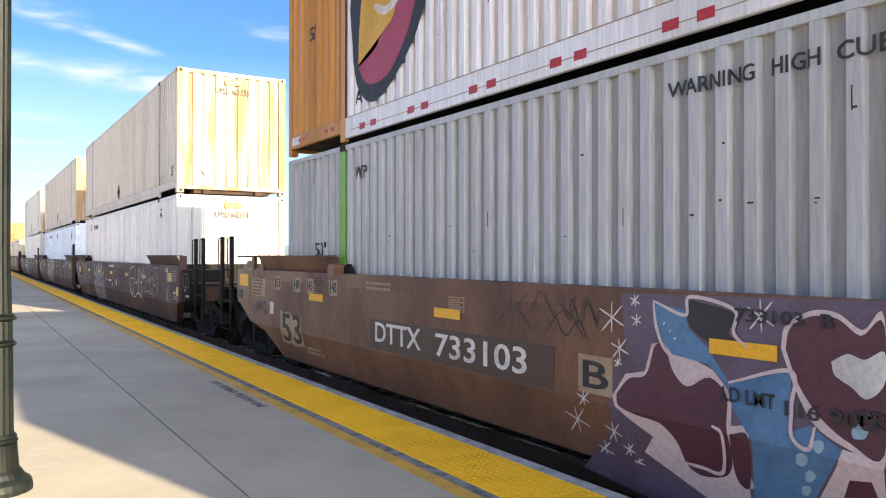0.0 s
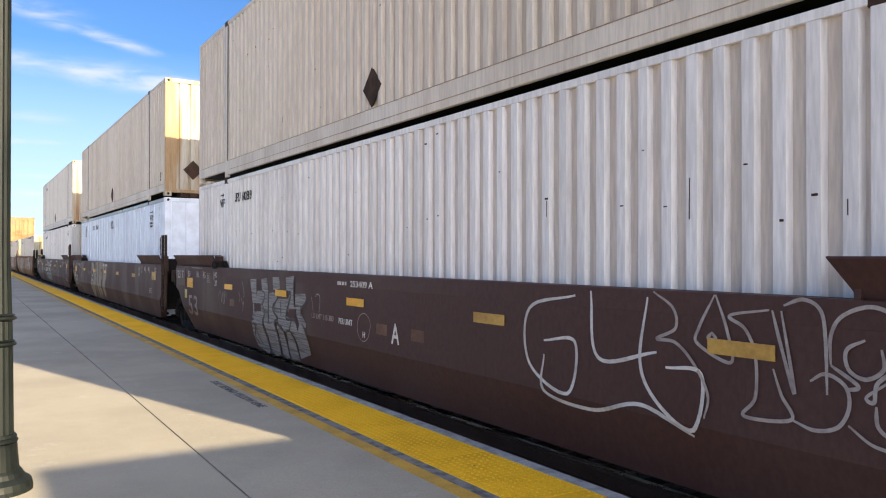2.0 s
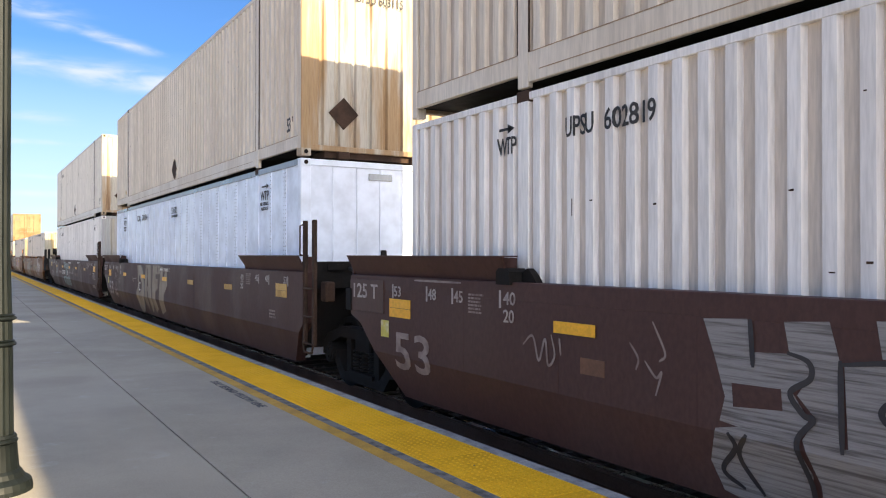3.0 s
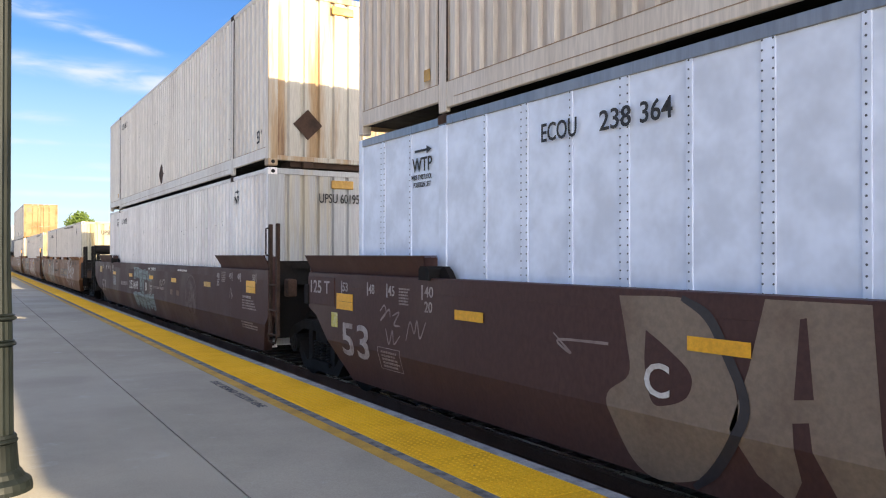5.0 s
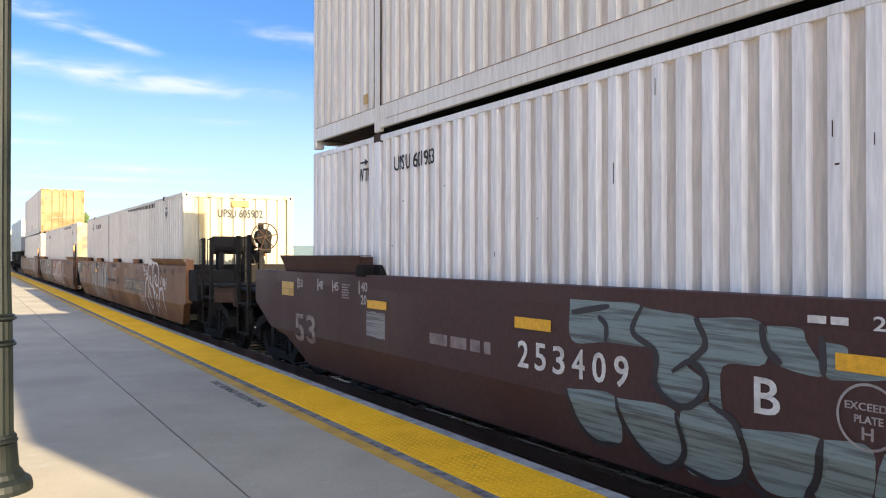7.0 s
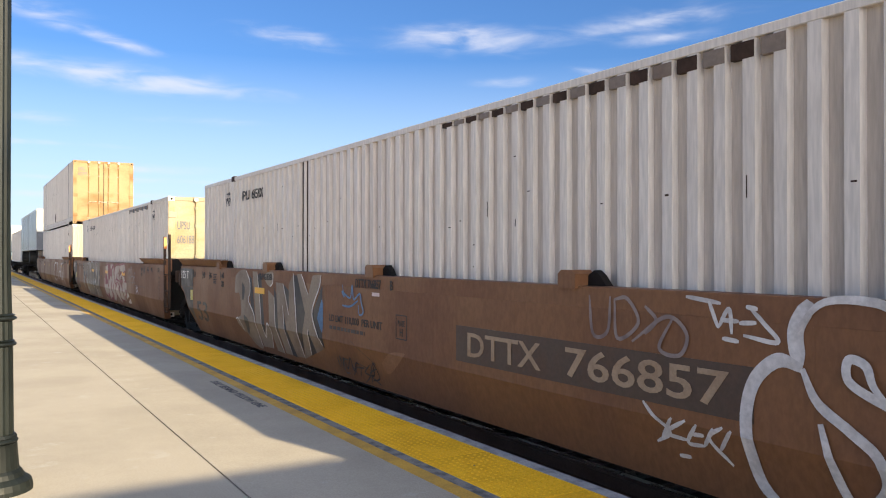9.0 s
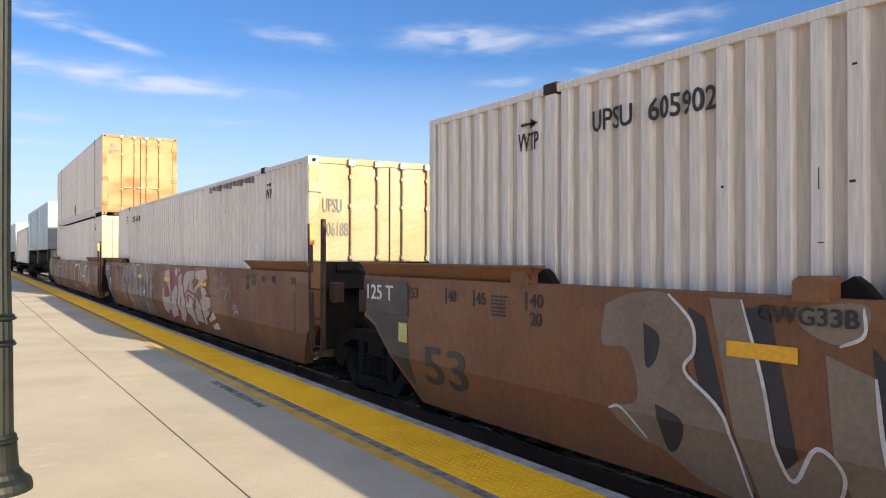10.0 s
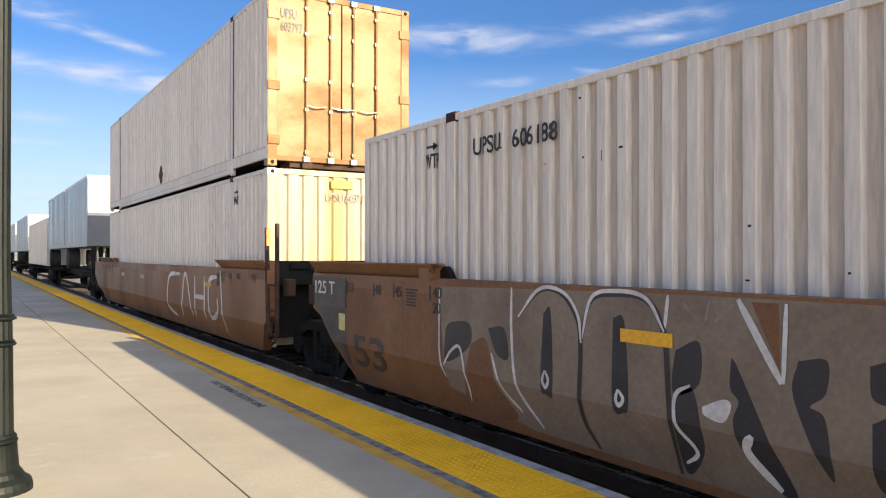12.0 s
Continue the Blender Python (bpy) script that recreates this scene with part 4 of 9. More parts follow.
def container(label, side="white_box", end="white_end", upper=False, doors=False, post=None, head=None, smooth=False, rail_label=""):
    """A 53 ft container; its origin is the middle of the head end's foot. Posts stand 40 ft apart."""
    c = thing("container", label, "shipping container", "containers on the train")
    L, H, h = BOX_L, BOX_H, HALF
    post = post or side
    head = head or side
    if not smooth:
        CORRUGATED.add(c.name)
    p1, p2 = 1.98, L - 1.98
    zb, zt = (0.30 if upper else 0.16), H - 0.075
    ends = [(0.11, p1 - 0.075, head), (p2 + 0.075, L - 0.11, head), (p1 + 0.075, p2 - 0.075, side)]
    for sign in (-1, 1):
        for y0, y1, ma in ends:
            if smooth:
                bm = bmesh.new()
                box(bm, sign * h - sign * 0.012, sign * h - sign * 0.03, y0, y1, zb, zt)
            else:
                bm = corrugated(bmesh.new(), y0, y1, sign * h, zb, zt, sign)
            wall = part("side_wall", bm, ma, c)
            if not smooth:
                wall.data.materials.append(M[DUST_SHADE[ma]])
        for y in (p1, p2):
            part("lifting_post", boxes((sign * h - sign * 0.05, sign * (h + 0.004), y - 0.075, y + 0.075, 0.0, H), bevel=0.006), post, c)
            part("lifting_casting", boxes((sign * h - sign * 0.10, sign * (h + 0.007), y - 0.09, y + 0.09, H - 0.09, H + 0.012), bevel=0.008), "rusty_iron", c)
        for y0, y1 in ((0.0, 0.11), (L - 0.11, L)):
            part("corner_post", boxes((sign * h - sign * 0.12, sign * (h + 0.002), y0, y1, 0.02, H - 0.005), bevel=0.012), head, c)
        for y0, y1, ma in ((0.11, p1 - 0.075, head), (p1 + 0.075, p2 - 0.075, side), (p2 + 0.075, L - 0.11, head)):
            part("top_rail", boxes((sign * h - sign * 0.06, sign * (h + 0.002), y0, y1, zt, H - 0.01), bevel=0.005), ma, c)
            lift = (0.12 if y0 < 1 or y0 > 10 else 0.04) if upper else 0.0
            part("bottom_rail", boxes((sign * h - sign * 0.05, sign * (h + 0.003), y0, y1, lift, zb), bevel=0.008), ma, c, rail_label)
    part("roof", boxes((-h + 0.03, h - 0.03, 0.02, L - 0.02, H - 0.04, H - 0.015)), "roof", c)
    part("floor", boxes((-h + 0.04, h - 0.04, 0.1, L - 0.1, 0.13, 0.17)), "dark_iron", c)
    # ends
    if smooth:
        bm = boxes((-h + 0.12, h - 0.12, L - 0.05, L - 0.02, 0.12, H - 0.08))
    else:
        bm = end_sheet(bmesh.new(), -h + 0.11, h - 0.11, L - 0.05, 0.12, H - 0.08)
    part("end_wall", bm, end, c)
    for y0, y1 in ((0.0, 0.10), (L - 0.10, L)):
        part("end_header", boxes((-h + 0.12, h - 0.12, y0, y1, H - 0.10, H - 0.006), bevel=0.006), end, c)
        part("end_sill", boxes((-h + 0.12, h - 0.12, y0, y1, 0.03 + (0.06 if upper else 0), 0.17), bevel=0.006), end, c)
    for sign in (-1, 1):
        part("end_post", boxes((sign * (h - 0.002), sign * (h - 0.16), -0.004, 0.05, 0.02, H - 0.005), bevel=0.008), end, c)
    if upper:
        for x in (-0.62, 0.62):
            part("bracket", boxes((x - 0.09, x + 0.09, -0.02, 0.10, -0.02, 0.09), bevel=0.01), "rusty_iron", c)
        part("gooseneck", boxes((-0.9, 0.9, 0.06, 0.5, 0.0, 0.09)), "rusty_iron", c)
    for sx in (-1, 1):
        for z in (0.0, H - 0.12):
            part("corner_casting", boxes((sx * (h + 0.004), sx * (h - 0.16), -0.007, 0.17, z, z + 0.12), bevel=0.012), end if upper else head, c)
            # solid dark disc stands in for the shaded inside of the hole
            bm = bmesh.new()
            bmesh.ops.create_cone(bm, cap_ends=True, segments=10, radius1=0.032, radius2=0.032, depth=0.01, matrix=Matrix.Translation((sx * (h - 0.08), -0.008, z + 0.06)) @ pose(0, 0, 0, 90))
            part("casting_hole", bm, "dark_iron", c)
    if doors:
        for sign in (-1, 1):
            x0, x1 = sign * 0.008, sign * (h - 0.10)
            d = part("door", boxes((min(x0, x1), max(x0, x1), 0.012, 0.06, 0.15, H - 0.10), bevel=0.006), end, c)
            part("gasket", boxes((sign * (h - 0.11), sign * (h - 0.085), 0.004, 0.03, 0.15, H - 0.11)), "dark_iron", d)
            for k in (0.21, 0.64):
                x = sign * k
                bar = part("lock_rod", rod(bmesh.new(), (x, -0.022, 0.10), (x, -0.022, H - 0.03), 0.021, 8), end, d)
                for z in (0.25, 0.95, 1.45, 2.2, 2.62):
                    part("rod_bracket", boxes((x - 0.035, x + 0.030, -0.036, 0.014, z - 0.03, z + 0.03), bevel=0.006), "steel", d)
                for z in (0.13, H - 0.07):
                    part("cam_keeper", boxes((x - 0.06, x + 0.06, -0.045, 0.014, z - 0.05, z + 0.05), bevel=0.01), "steel", d)
                part("rod_handle", path_rod(bmesh.new(), [(x, -0.04, 1.02), (x - 0.16 * sign, -0.045, 0.99), (x - 0.34 * sign, -0.04, 1.02)], 0.013), "steel", d)
            for z in (0.42, 1.3, 2.45):
                part("hinge", boxes((sign * (h + 0.003), sign * (h - 0.20), -0.02, 0.02, z - 0.075, z + 0.075), bevel=0.01), end, d)
        part("door_seam", boxes((-0.012, 0.012, 0.006, 0.03, 0.16, H - 0.11)), "dark_iron", c)
    elif smooth:
        part("end_wall", boxes((-h + 0.12, h - 0.12, 0.02, 0.05, 0.12, H - 0.08)), end, c)
        for i in range(1, 6):
            x = -h + 0.12 + i * (BOX_W - 0.24) / 6
            part("end_seam", boxes((x - 0.012, x + 0.012, 0.010, 0.022, 0.15, H - 0.10)), end, c)
    else:
        part("end_wall", end_sheet(bmesh.new(), -h + 0.11, h - 0.11, 0.012, 0.12, H - 0.08), end, c)
        part("vent_plate", boxes((-0.20, 0.20, -0.012, 0.018, H - 0.30, H - 0.16), bevel=0.01), "dull_reflector", c, "small weathered plate")
    return c


def scuffs(c, seed, n=34):
    """Short scratches, chips and rust runs on the side that faces the platform."""
    rng = random.Random(seed)
    bm = bmesh.new()
    pitch = (BOX_L - 2 * 1.98 - 0.15) / round((BOX_L - 2 * 1.98 - 0.15) / 0.2185)
    level = rng.uniform(1.7, 2.3)
    for k in range(n):
        y = 2.055 + rng.randrange(54) * pitch + 0.50 * pitch + rng.uniform(-0.02, 0.02)
        z = level + rng.gauss(0, 0.05) if k < n * 0.45 else rng.uniform(0.5, 2.75)
        if rng.random() < 0.8:
            w, h = rng.uniform(0.008, 0.022), rng.uniform(0.003, 0.008)
        else:
            w, h = rng.uniform(0.002, 0.004), rng.uniform(0.02, 0.08)
        box(bm, -HALF - 0.0025, -HALF + 0.002, y - w, y + w, z - h, z + h)
    tagged(part("scuffing", bm, "rusty_iron", c), kind="stuff")


def rail_dirt(c):
    """Grimy weld lines on the bottom rail; strips painted for the dark gaps beside the lifting posts."""
    for y0, y1, z in ((0.12, 1.88, 0.298), (2.08, BOX_L - 2.08, 0.298), (BOX_L - 1.88, BOX_L - 0.12, 0.298), (2.2, BOX_L - 2.2, 0.13)):
        part("weld_line", boxes((-HALF - 0.006, -HALF + 0.01, y0, y1, z - 0.004, z + 0.004)), "tan_paint", c)
    for y in (1.98, BOX_L - 1.98):
        for s in (-1, 1):
            part("post_seam", boxes((-HALF - 0.004, -HALF + 0.01, y + s * 0.079 - 0.006, y + s * 0.079 + 0.006, 0.3, BOX_H - 0.1)), "rusty_iron", c)


def rivet_panels(c):
    """Riveted panel posts of a smooth-sided container."""
    L, H = BOX_L, BOX_H
    rng = random.Random(2)
    n = 25
    heads = mesh_of(lathe(bmesh.new(), [(0.011, 0.0), (0.009, 0.006)], 6), "rivet", "steel")
    spacing = 12.04 / 20
    ys = [1.98 + i * spacing for i in range(1, 20)] + [0.65, 1.3, L - 0.65, L - 1.3]
    for k, y in enumerate(ys):
        wide = 0.05 if k % 2 else 0.028
        part("panel_post", boxes((-HALF + 0.012, -HALF - 0.001, y - wide, y + wide, 0.16, H - 0.075), bevel=0.003), "panel_white", c)
        bm = bmesh.new()
        for s in ((-1, 1) if k % 2 else (0,)):
            for j in range(26):
                z = 1.25 + j * 0.0615
                bmesh.ops.create_cone(bm, cap_ends=True, segments=5, radius1=0.008, radius2=0.006, depth=0.006, matrix=Matrix.Translation((-HALF - 0.003, y + s * (wide - 0.012), z)) @ pose(0, 0, 0, 0, 90))
        tagged(part("rivets", bm, "trailer_dark", c), kind="stuff")
    rail = boxes((-HALF + 0.02, -HALF - 0.006, 0.11, L - 0.11, H - 0.10, H - 0.008), bevel=0.004)
    part("top_band", rail, "trailer", c, "dull metal top rail")


def text_side(c, s, y_left, z, width, height, material="black_paint", x=-HALF - 0.003):
    words(s, width, height, material, c, on_side(y_left, z, x))


def wtp(c, y_left, z, w=0.42, h=0.30, sub=False):
    z, h = (z, h) if sub else (2.38, 0.155)
    words("WTP", w, h, "black_paint", c, on_side(y_left, z, -HALF - 0.003))
    part("arrow", boxes((-HALF - 0.005, -HALF - 0.002, y_left - w * 0.80, y_left - w * 0.12, z + h + 0.06, z + h + 0.085)), "black_paint", c)
    bm = bmesh.new()
    a = y_left - w * 0.96
    prism(bm, [(a, z + h + 0.072), (a + 0.10, z + h + 0.115), (a + 0.10, z + h + 0.03)], -HALF - 0.005, -HALF - 0.002)
    part("arrow_head", bm, "black_paint", c)
    if sub:
        words("WIDE TWISTLOCK", w * 1.02, 0.055, "black_paint", c, on_side(y_left + 0.02, z - 0.085, -HALF - 0.003))
        words("POSITION LIFT", w * 0.86, 0.055, "black_paint", c, on_side(y_left - 0.03, z - 0.165, -HALF - 0.003))


def placard(c, y, z, size=0.26, end=False, x=0.0, material="rusty_iron"):
    s = size
    bm = bmesh.new()
    if end:
        vs = [bm.verts.new(v) for v in ((x - s, -0.004, z), (x, -0.004, z - s), (x + s, -0.004, z), (x, -0.004, z + s))]
        lo = [bm.verts.new((v.co.x, 0.012, v.co.z)) for v in vs]
    else:
        vs = [bm.verts.new(v) for v in ((-HALF - 0.008, y - s, z), (-HALF - 0.008, y, z - s), (-HALF - 0.008, y + s, z), (-HALF - 0.008, y, z + s))]
        lo = [bm.verts.new((v.co.x + 0.02, v.co.y, v.co.z)) for v in vs]
    bm.faces.new(vs)
    bm.faces.new(lo[::-1])
    for i in range(4):
        bm.faces.new((vs[i], vs[(i + 1) % 4], lo[(i + 1) % 4], lo[i]))
    part("placard_holder", bm, material, c, "diamond-shaped placard holder")

# ---------------------------------------------------------------- railway cars
WHEELS = []      # wheelsets: (object, y and z within its truck)
SIDE_X = -1.5


def skewed(bm, y0, y1, y0t, y1t, z0, z1, xo, xot, thick):
    """A leaning plate: foot from y0 to y1 at xo, head from y0t to y1t at xot."""
    vs = [bm.verts.new(v) for v in ((xo, y0, z0), (xo, y1, z0), (xot, y1t, z1), (xot, y0t, z1), (xo + thick, y0, z0), (xo + thick, y1, z0), (xot + thick, y1t, z1), (xot + thick, y0t, z1))]
    for q in ((0, 1, 2, 3), (7, 6, 5, 4), (0, 4, 5, 1), (1, 5, 6, 2), (2, 6, 7, 3), (3, 7, 4, 0)):
        bm.faces.new([vs[i] for i in q])
    return bm


def truck_mesh_set():
    """Meshes shared by all trucks."""
    s = {}
    bm = bmesh.new()
    prism(bm, [(-1.22, 0.44), (-1.20, 0.62), (-1.05, 0.74), (-0.62, 0.86), (0.62, 0.86), (1.05, 0.74), (1.20, 0.62), (1.22, 0.44), (1.05, 0.44), (0.98, 0.60), (0.62, 0.72), (-0.62, 0.72), (-0.98, 0.60), (-1.05, 0.44)], -0.09, 0.09)
    prism(bm, [(-1.04, 0.60), (-0.92, 0.64), (-0.50, 0.27), (0.50, 0.27), (0.92, 0.64), (1.04, 0.60), (0.62, 0.16), (-0.62, 0.16)], -0.085, 0.085)
    for y in (-0.40, 0.40):
        box(bm, -0.07, 0.07, y - 0.07, y + 0.07, 0.26, 0.74)
    box(bm, -0.11, 0.11, -0.36, 0.36, 0.25, 0.31)
    s["side_frame"] = mesh_of(bm, "side_frame", "dark_iron")
    wave = []
    for k in range(6):
        z = 0.32 + k * 0.045
        wave += [(0.058, z), (0.085, z + 0.010), (0.085, z + 0.026), (0.058, z + 0.038)]
    s["spring"] = mesh_of(lathe(bmesh.new(), wave, 12), "spring", "dark_iron")
    s["bolster"] = mesh_of(boxes((-1.1, 1.1, -0.22, 0.22, 0.56, 0.80), (-0.4, 0.4, -0.35, 0.35, 0.66, 0.92), bevel=0.02), "bolster", "dark_iron")
    bm = bmesh.new()
    bmesh.ops.create_cone(bm, cap_ends=True, segments=14, radius1=0.135, radius2=0.135, depth=0.22, matrix=pose(0, 0, 0, 0, 90))
    bmesh.ops.create_cone(bm, cap_ends=True, segments=14, radius1=0.10, radius2=0.10, depth=0.26, matrix=pose(0, 0, 0, 0, 90))
    for k in range(3):
        bmesh.ops.create_cone(bm, cap_ends=True, segments=6, radius1=0.02, radius2=0.02, depth=0.30, matrix=pose(0, 0.06 * math.cos(k * 2.094), 0.06 * math.sin(k * 2.094), 0, 90))
    s["bearing"] = mesh_of(bm, "bearing", "dark_iron")
    bm = bmesh.new()
    R = 0.4826
    for sgn in (-1, 1):
        prof = [(0.10, -0.10), (0.14, -0.10), (0.16, -0.03), (0.36, -0.02), (0.40, -0.07), (R, -0.07), (R + 0.002, 0.05), (R + 0.027, 0.065), (R + 0.02, 0.075), (0.40, 0.07), (0.36, 0.02), (0.16, 0.03), (0.10, 0.08)]
        n = 36
        rings = [[bm.verts.new((sgn * (0.79 - z), r * math.cos(2 * math.pi * i / n), r * math.sin(2 * math.pi * i / n))) for i in range(n)] for r, z in prof]
        for a, b in zip(rings, rings[1:]):
            for i in range(n):
                bm.faces.new((a[i], a[(i + 1) % n], b[(i + 1) % n], b[i]))
    bmesh.ops.create_cone(bm, cap_ends=True, segments=12, radius1=0.09, radius2=0.09, depth=2.0, matrix=pose(0, 0, 0, 0, 90))
    s["wheelset"] = mesh_of(bm, "wheelset", "dark_iron")
    return s


TRUCK = truck_mesh_set()


def truck(car, y):
    t = new("truck")
    t.parent, t.location = car, (0, y, 0)
    tagged(t, "dark cast-iron truck with coil springs")
    for sx in (-1, 1):
        shared("side_frame", TRUCK["side_frame"], t, Matrix.Translation((sx * 1.03, 0, 0)))
        for dy in (-0.22, 0.0, 0.22):
            shared("spring", TRUCK["spring"], t, Matrix.Translation((sx * 1.03, dy, 0)))
        for dy in (-0.915, 0.915):
            shared("bearing", TRUCK["bearing"], t, Matrix.Translation((sx * 1.05, dy, 0.4826)))
    shared("bolster", TRUCK["bolster"], t, Matrix())
    for dy in (-0.915, 0.915):
        w = shared("wheelset", TRUCK["wheelset"], t, Matrix.Translation((0, dy, 0.4826)))
        WHEELS.append((w, dy))
    return t


def grab_post(car, y, z0, z1, material="dark_iron", x=SIDE_X + 0.02, loop=True, side=1):
    part("grab_post", boxes((x, x + 0.06, y - 0.045, y + 0.045, z0, z1), bevel=0.008), material, car)
    if loop:
        yy = y + side * 0.115
        part("grab_iron", path_rod(bmesh.new(), [(x, y + side * 0.04, z1 - 0.03), (x - 0.01, yy, z1 - 0.03), (x - 0.01, yy, z1 - 0.62), (x, y + side * 0.04, z1 - 0.62)], 0.011), material, car)


def brake_stand(car, y, d, tank=True):
    """Hand brake wheel, its stand and the air tank on an end platform; d is +1 towards the tail."""
    hub = (0.0, y, 2.20)
    bm = bmesh.new()
    n = 22
    ring = [(hub[0] + 0.285 * math.cos(2 * math.pi * i / n), y, hub[2] + 0.285 * math.sin(2 * math.pi * i / n)) for i in range(n + 1)]
    path_rod(bm, ring, 0.013, 6)
    for i in range(6):
        a = 2 * math.pi * i / 6 + 0.2
        rod(bm, hub, (hub[0] + 0.285 * math.cos(a), y, hub[2] + 0.285 * math.sin(a)), 0.011, 5)
    part("brake_wheel", bm, "rusty_iron", car, "spoked hand brake wheel")
    part("gear_case", rod(bmesh.new(), (0, y - d * 0.02, 2.20), (0, y - d * 0.22, 2.20), 0.17, 14), "dark_iron", car)
    part("brake_stand", boxes((-0.05, 0.05, y - d * 0.26 - 0.05, y - d * 0.26 + 0.05, 1.2, 2.50), bevel=0.012), "dark_iron", car)
    part("brake_lever_case", boxes((0.08, 0.26, y - d * 0.40 - 0.08, y - d * 0.40 + 0.08, 1.85, 2.28), bevel=0.02), "dark_iron", car)
    part("warning_board", prism(bmesh.new(), [(y - d * 0.60, 1.78), (y - d * 0.60, 2.24), (y - d * 0.68, 2.24), (y - d * 0.86, 1.78)], 0.20, 0.23), "orange_strip", car, "faded orange board")
    part("handrail", path_rod(bmesh.new(), [(0.0, y - d * 0.28, 1.98), (0.0, y - d * 2.0, 1.96)], 0.022), "dark_iron", car)
    part("gusset", prism(bmesh.new(), [(y - d * 0.30, 1.62), (y - d * 0.55, 1.92), (y - d * 1.0, 1.92), (y - d * 1.45, 1.62)], -0.12, 0.12), "dark_iron", car)
    if tank:
        part("air_tank", rod(bmesh.new(), (-0.95, y - d * 0.55, 2.02), (-0.10, y - d * 0.55, 2.02), 0.19, 18), "dark_iron", car, "dark air tank", smooth=False)
        for xa in (-0.85, -0.30):
            part("tank_saddle", boxes((xa, xa + 0.1, y - d * 0.55 - 0.13, y - d * 0.55 + 0.13, 1.2, 1.9)), "dark_iron", car)


def well_car(label, paint, front, rear, cover_top=1.795):
    """One well of a double-stack car, rail level at z = 0, the load's head end at y = 0. Ends are 'joint' or 'coupled'."""
    car = thing("well_car", label, "well car", "cars of the freight train")
    L = BOX_L
    y0, low_f = (-0.62, [(-0.02, 0.34), (-0.62, 0.87)]) if front == "joint" else (-1.15, [(-0.35, 0.34), (-1.05, 0.77), (-1.15, 0.80)])
    y1, low_r = (L + 1.12, [(L + 1.12, 1.12), (L + 0.86, 1.03), (L, 0.34)]) if rear == "joint" else (L + 1.9, [(L + 1.9, 1.10), (L + 1.2, 0.76), (L + 0.55, 0.66), (L - 0.05, 0.35)])
    poly = [(y0, 1.57), (y1, 1.57)] + low_r + low_f
    for sx in (-1, 1):
        a, b = sorted((sx * 1.5, sx * 1.36))
        bm = prism(bmesh.new(), poly, a, b)
        bmesh.ops.bisect_plane(bm, geom=bm.verts[:] + bm.edges[:] + bm.faces[:], plane_co=(0, 0, BEND_Z), plane_no=(0, 0, 1))
        for v in bm.verts:
            if v.co.z < BEND_Z:
                v.co.x -= sx * (BEND_Z - v.co.z) * BEND
                v.co.z -= 0.05 * (BEND_Z - v.co.z) / 0.4
        s = part("side_sheet", bm, paint, car)
        a, b = sorted((sx * 1.5015, sx * 1.33))
        part("top_chord", boxes((a, b, y0 + 0.01, y1 - 0.01, 1.425, 1.582), bevel=0.006), paint, s)
        a, b = sorted((sx * 1.33, sx * 1.24))
        part("bottom_chord", boxes((a, b, 0.25, L - 0.05, 0.26, 0.36), bevel=0.02), "dark_iron", s)
        for k in range(1, 12):
            part("weld_seam", boxes((min(sx * 1.501, sx * 1.49), max(sx * 1.501, sx * 1.49), k * L / 12 - 0.006, k * L / 12 + 0.006, BEND_Z, 1.42)), paint, s)
        # raised covers at both ends
        for c0, c1, t0, t1 in ((y0 + 0.04, 2.02, y0 + 0.04, 2.14), (L - 1.92, y1 - (0.02 if rear == "joint" else 1.3), L - 2.04, y1 - (0.02 if rear == "joint" else 1.3))):
            bm = skewed(bmesh.new(), c0, c1, t0, t1, 1.578, cover_top, sx * 1.45, sx * 1.56, -sx * 0.02)
            box(bm, min(sx * 1.565, sx * 1.40), max(sx * 1.565, sx * 1.40), t0, t1, cover_top, cover_top + 0.012)
            for f in (0.0, 1.0):
                yy = c0 + f * (c1 - c0)
                box(bm, min(sx * 1.48, sx * 1.33), max(sx * 1.48, sx * 1.33), yy - 0.02, yy + 0.02, 1.57, cover_top - 0.005)
            part("end_cover", bm, paint, car)
    for f0, f1 in ((0.15, 0.6), (7.4, 8.7), (L - 0.6, L - 0.15)):
        part("floor_plate", boxes((-1.36, 1.36, f0, f1, 0.27, 0.32)), "dark_iron", car)
    part("bulkhead", boxes((-1.35, 1.35, -0.26, -0.18, 0.5, 1.60)), "dark_iron", car)
    part("bulkhead", boxes((-1.35, 1.35, L + 0.18, L + 0.26, 0.5, 1.60)), "dark_iron", car)
    for f, d, y in ((front, -1, y0), (rear, 1, y1)):
        e = 0.0 if d < 0 else L
        if f == "joint":
            part("joint_arm", boxes((-0.45, 0.45, min(e + d * 0.2, e + d * 1.62), max(e + d * 0.2, e + d * 1.62), 0.92, 1.35), bevel=0.03), "dark_iron", car)
            part("end_beam", boxes((-1.45, 1.45, e + d * 0.44 - 0.06, e + d * 0.44 + 0.06, 1.35, 1.72)), "dark_iron", car)
            for k in range(5):
                part("grating_bar", boxes((-1.1 + k * 0.5, -0.85 + k * 0.5, e + d * 0.55, e + d * 0.55 + 0.03, 1.60, 1.68)), "dark_iron", car)
            part("joint_bracket", boxes((-1.30, -1.16, min(e + d * 0.75, e + d * 0.95), max(e + d * 0.75, e + d * 0.95), 1.18, 1.45), bevel=0.02), "rusty_iron", car)
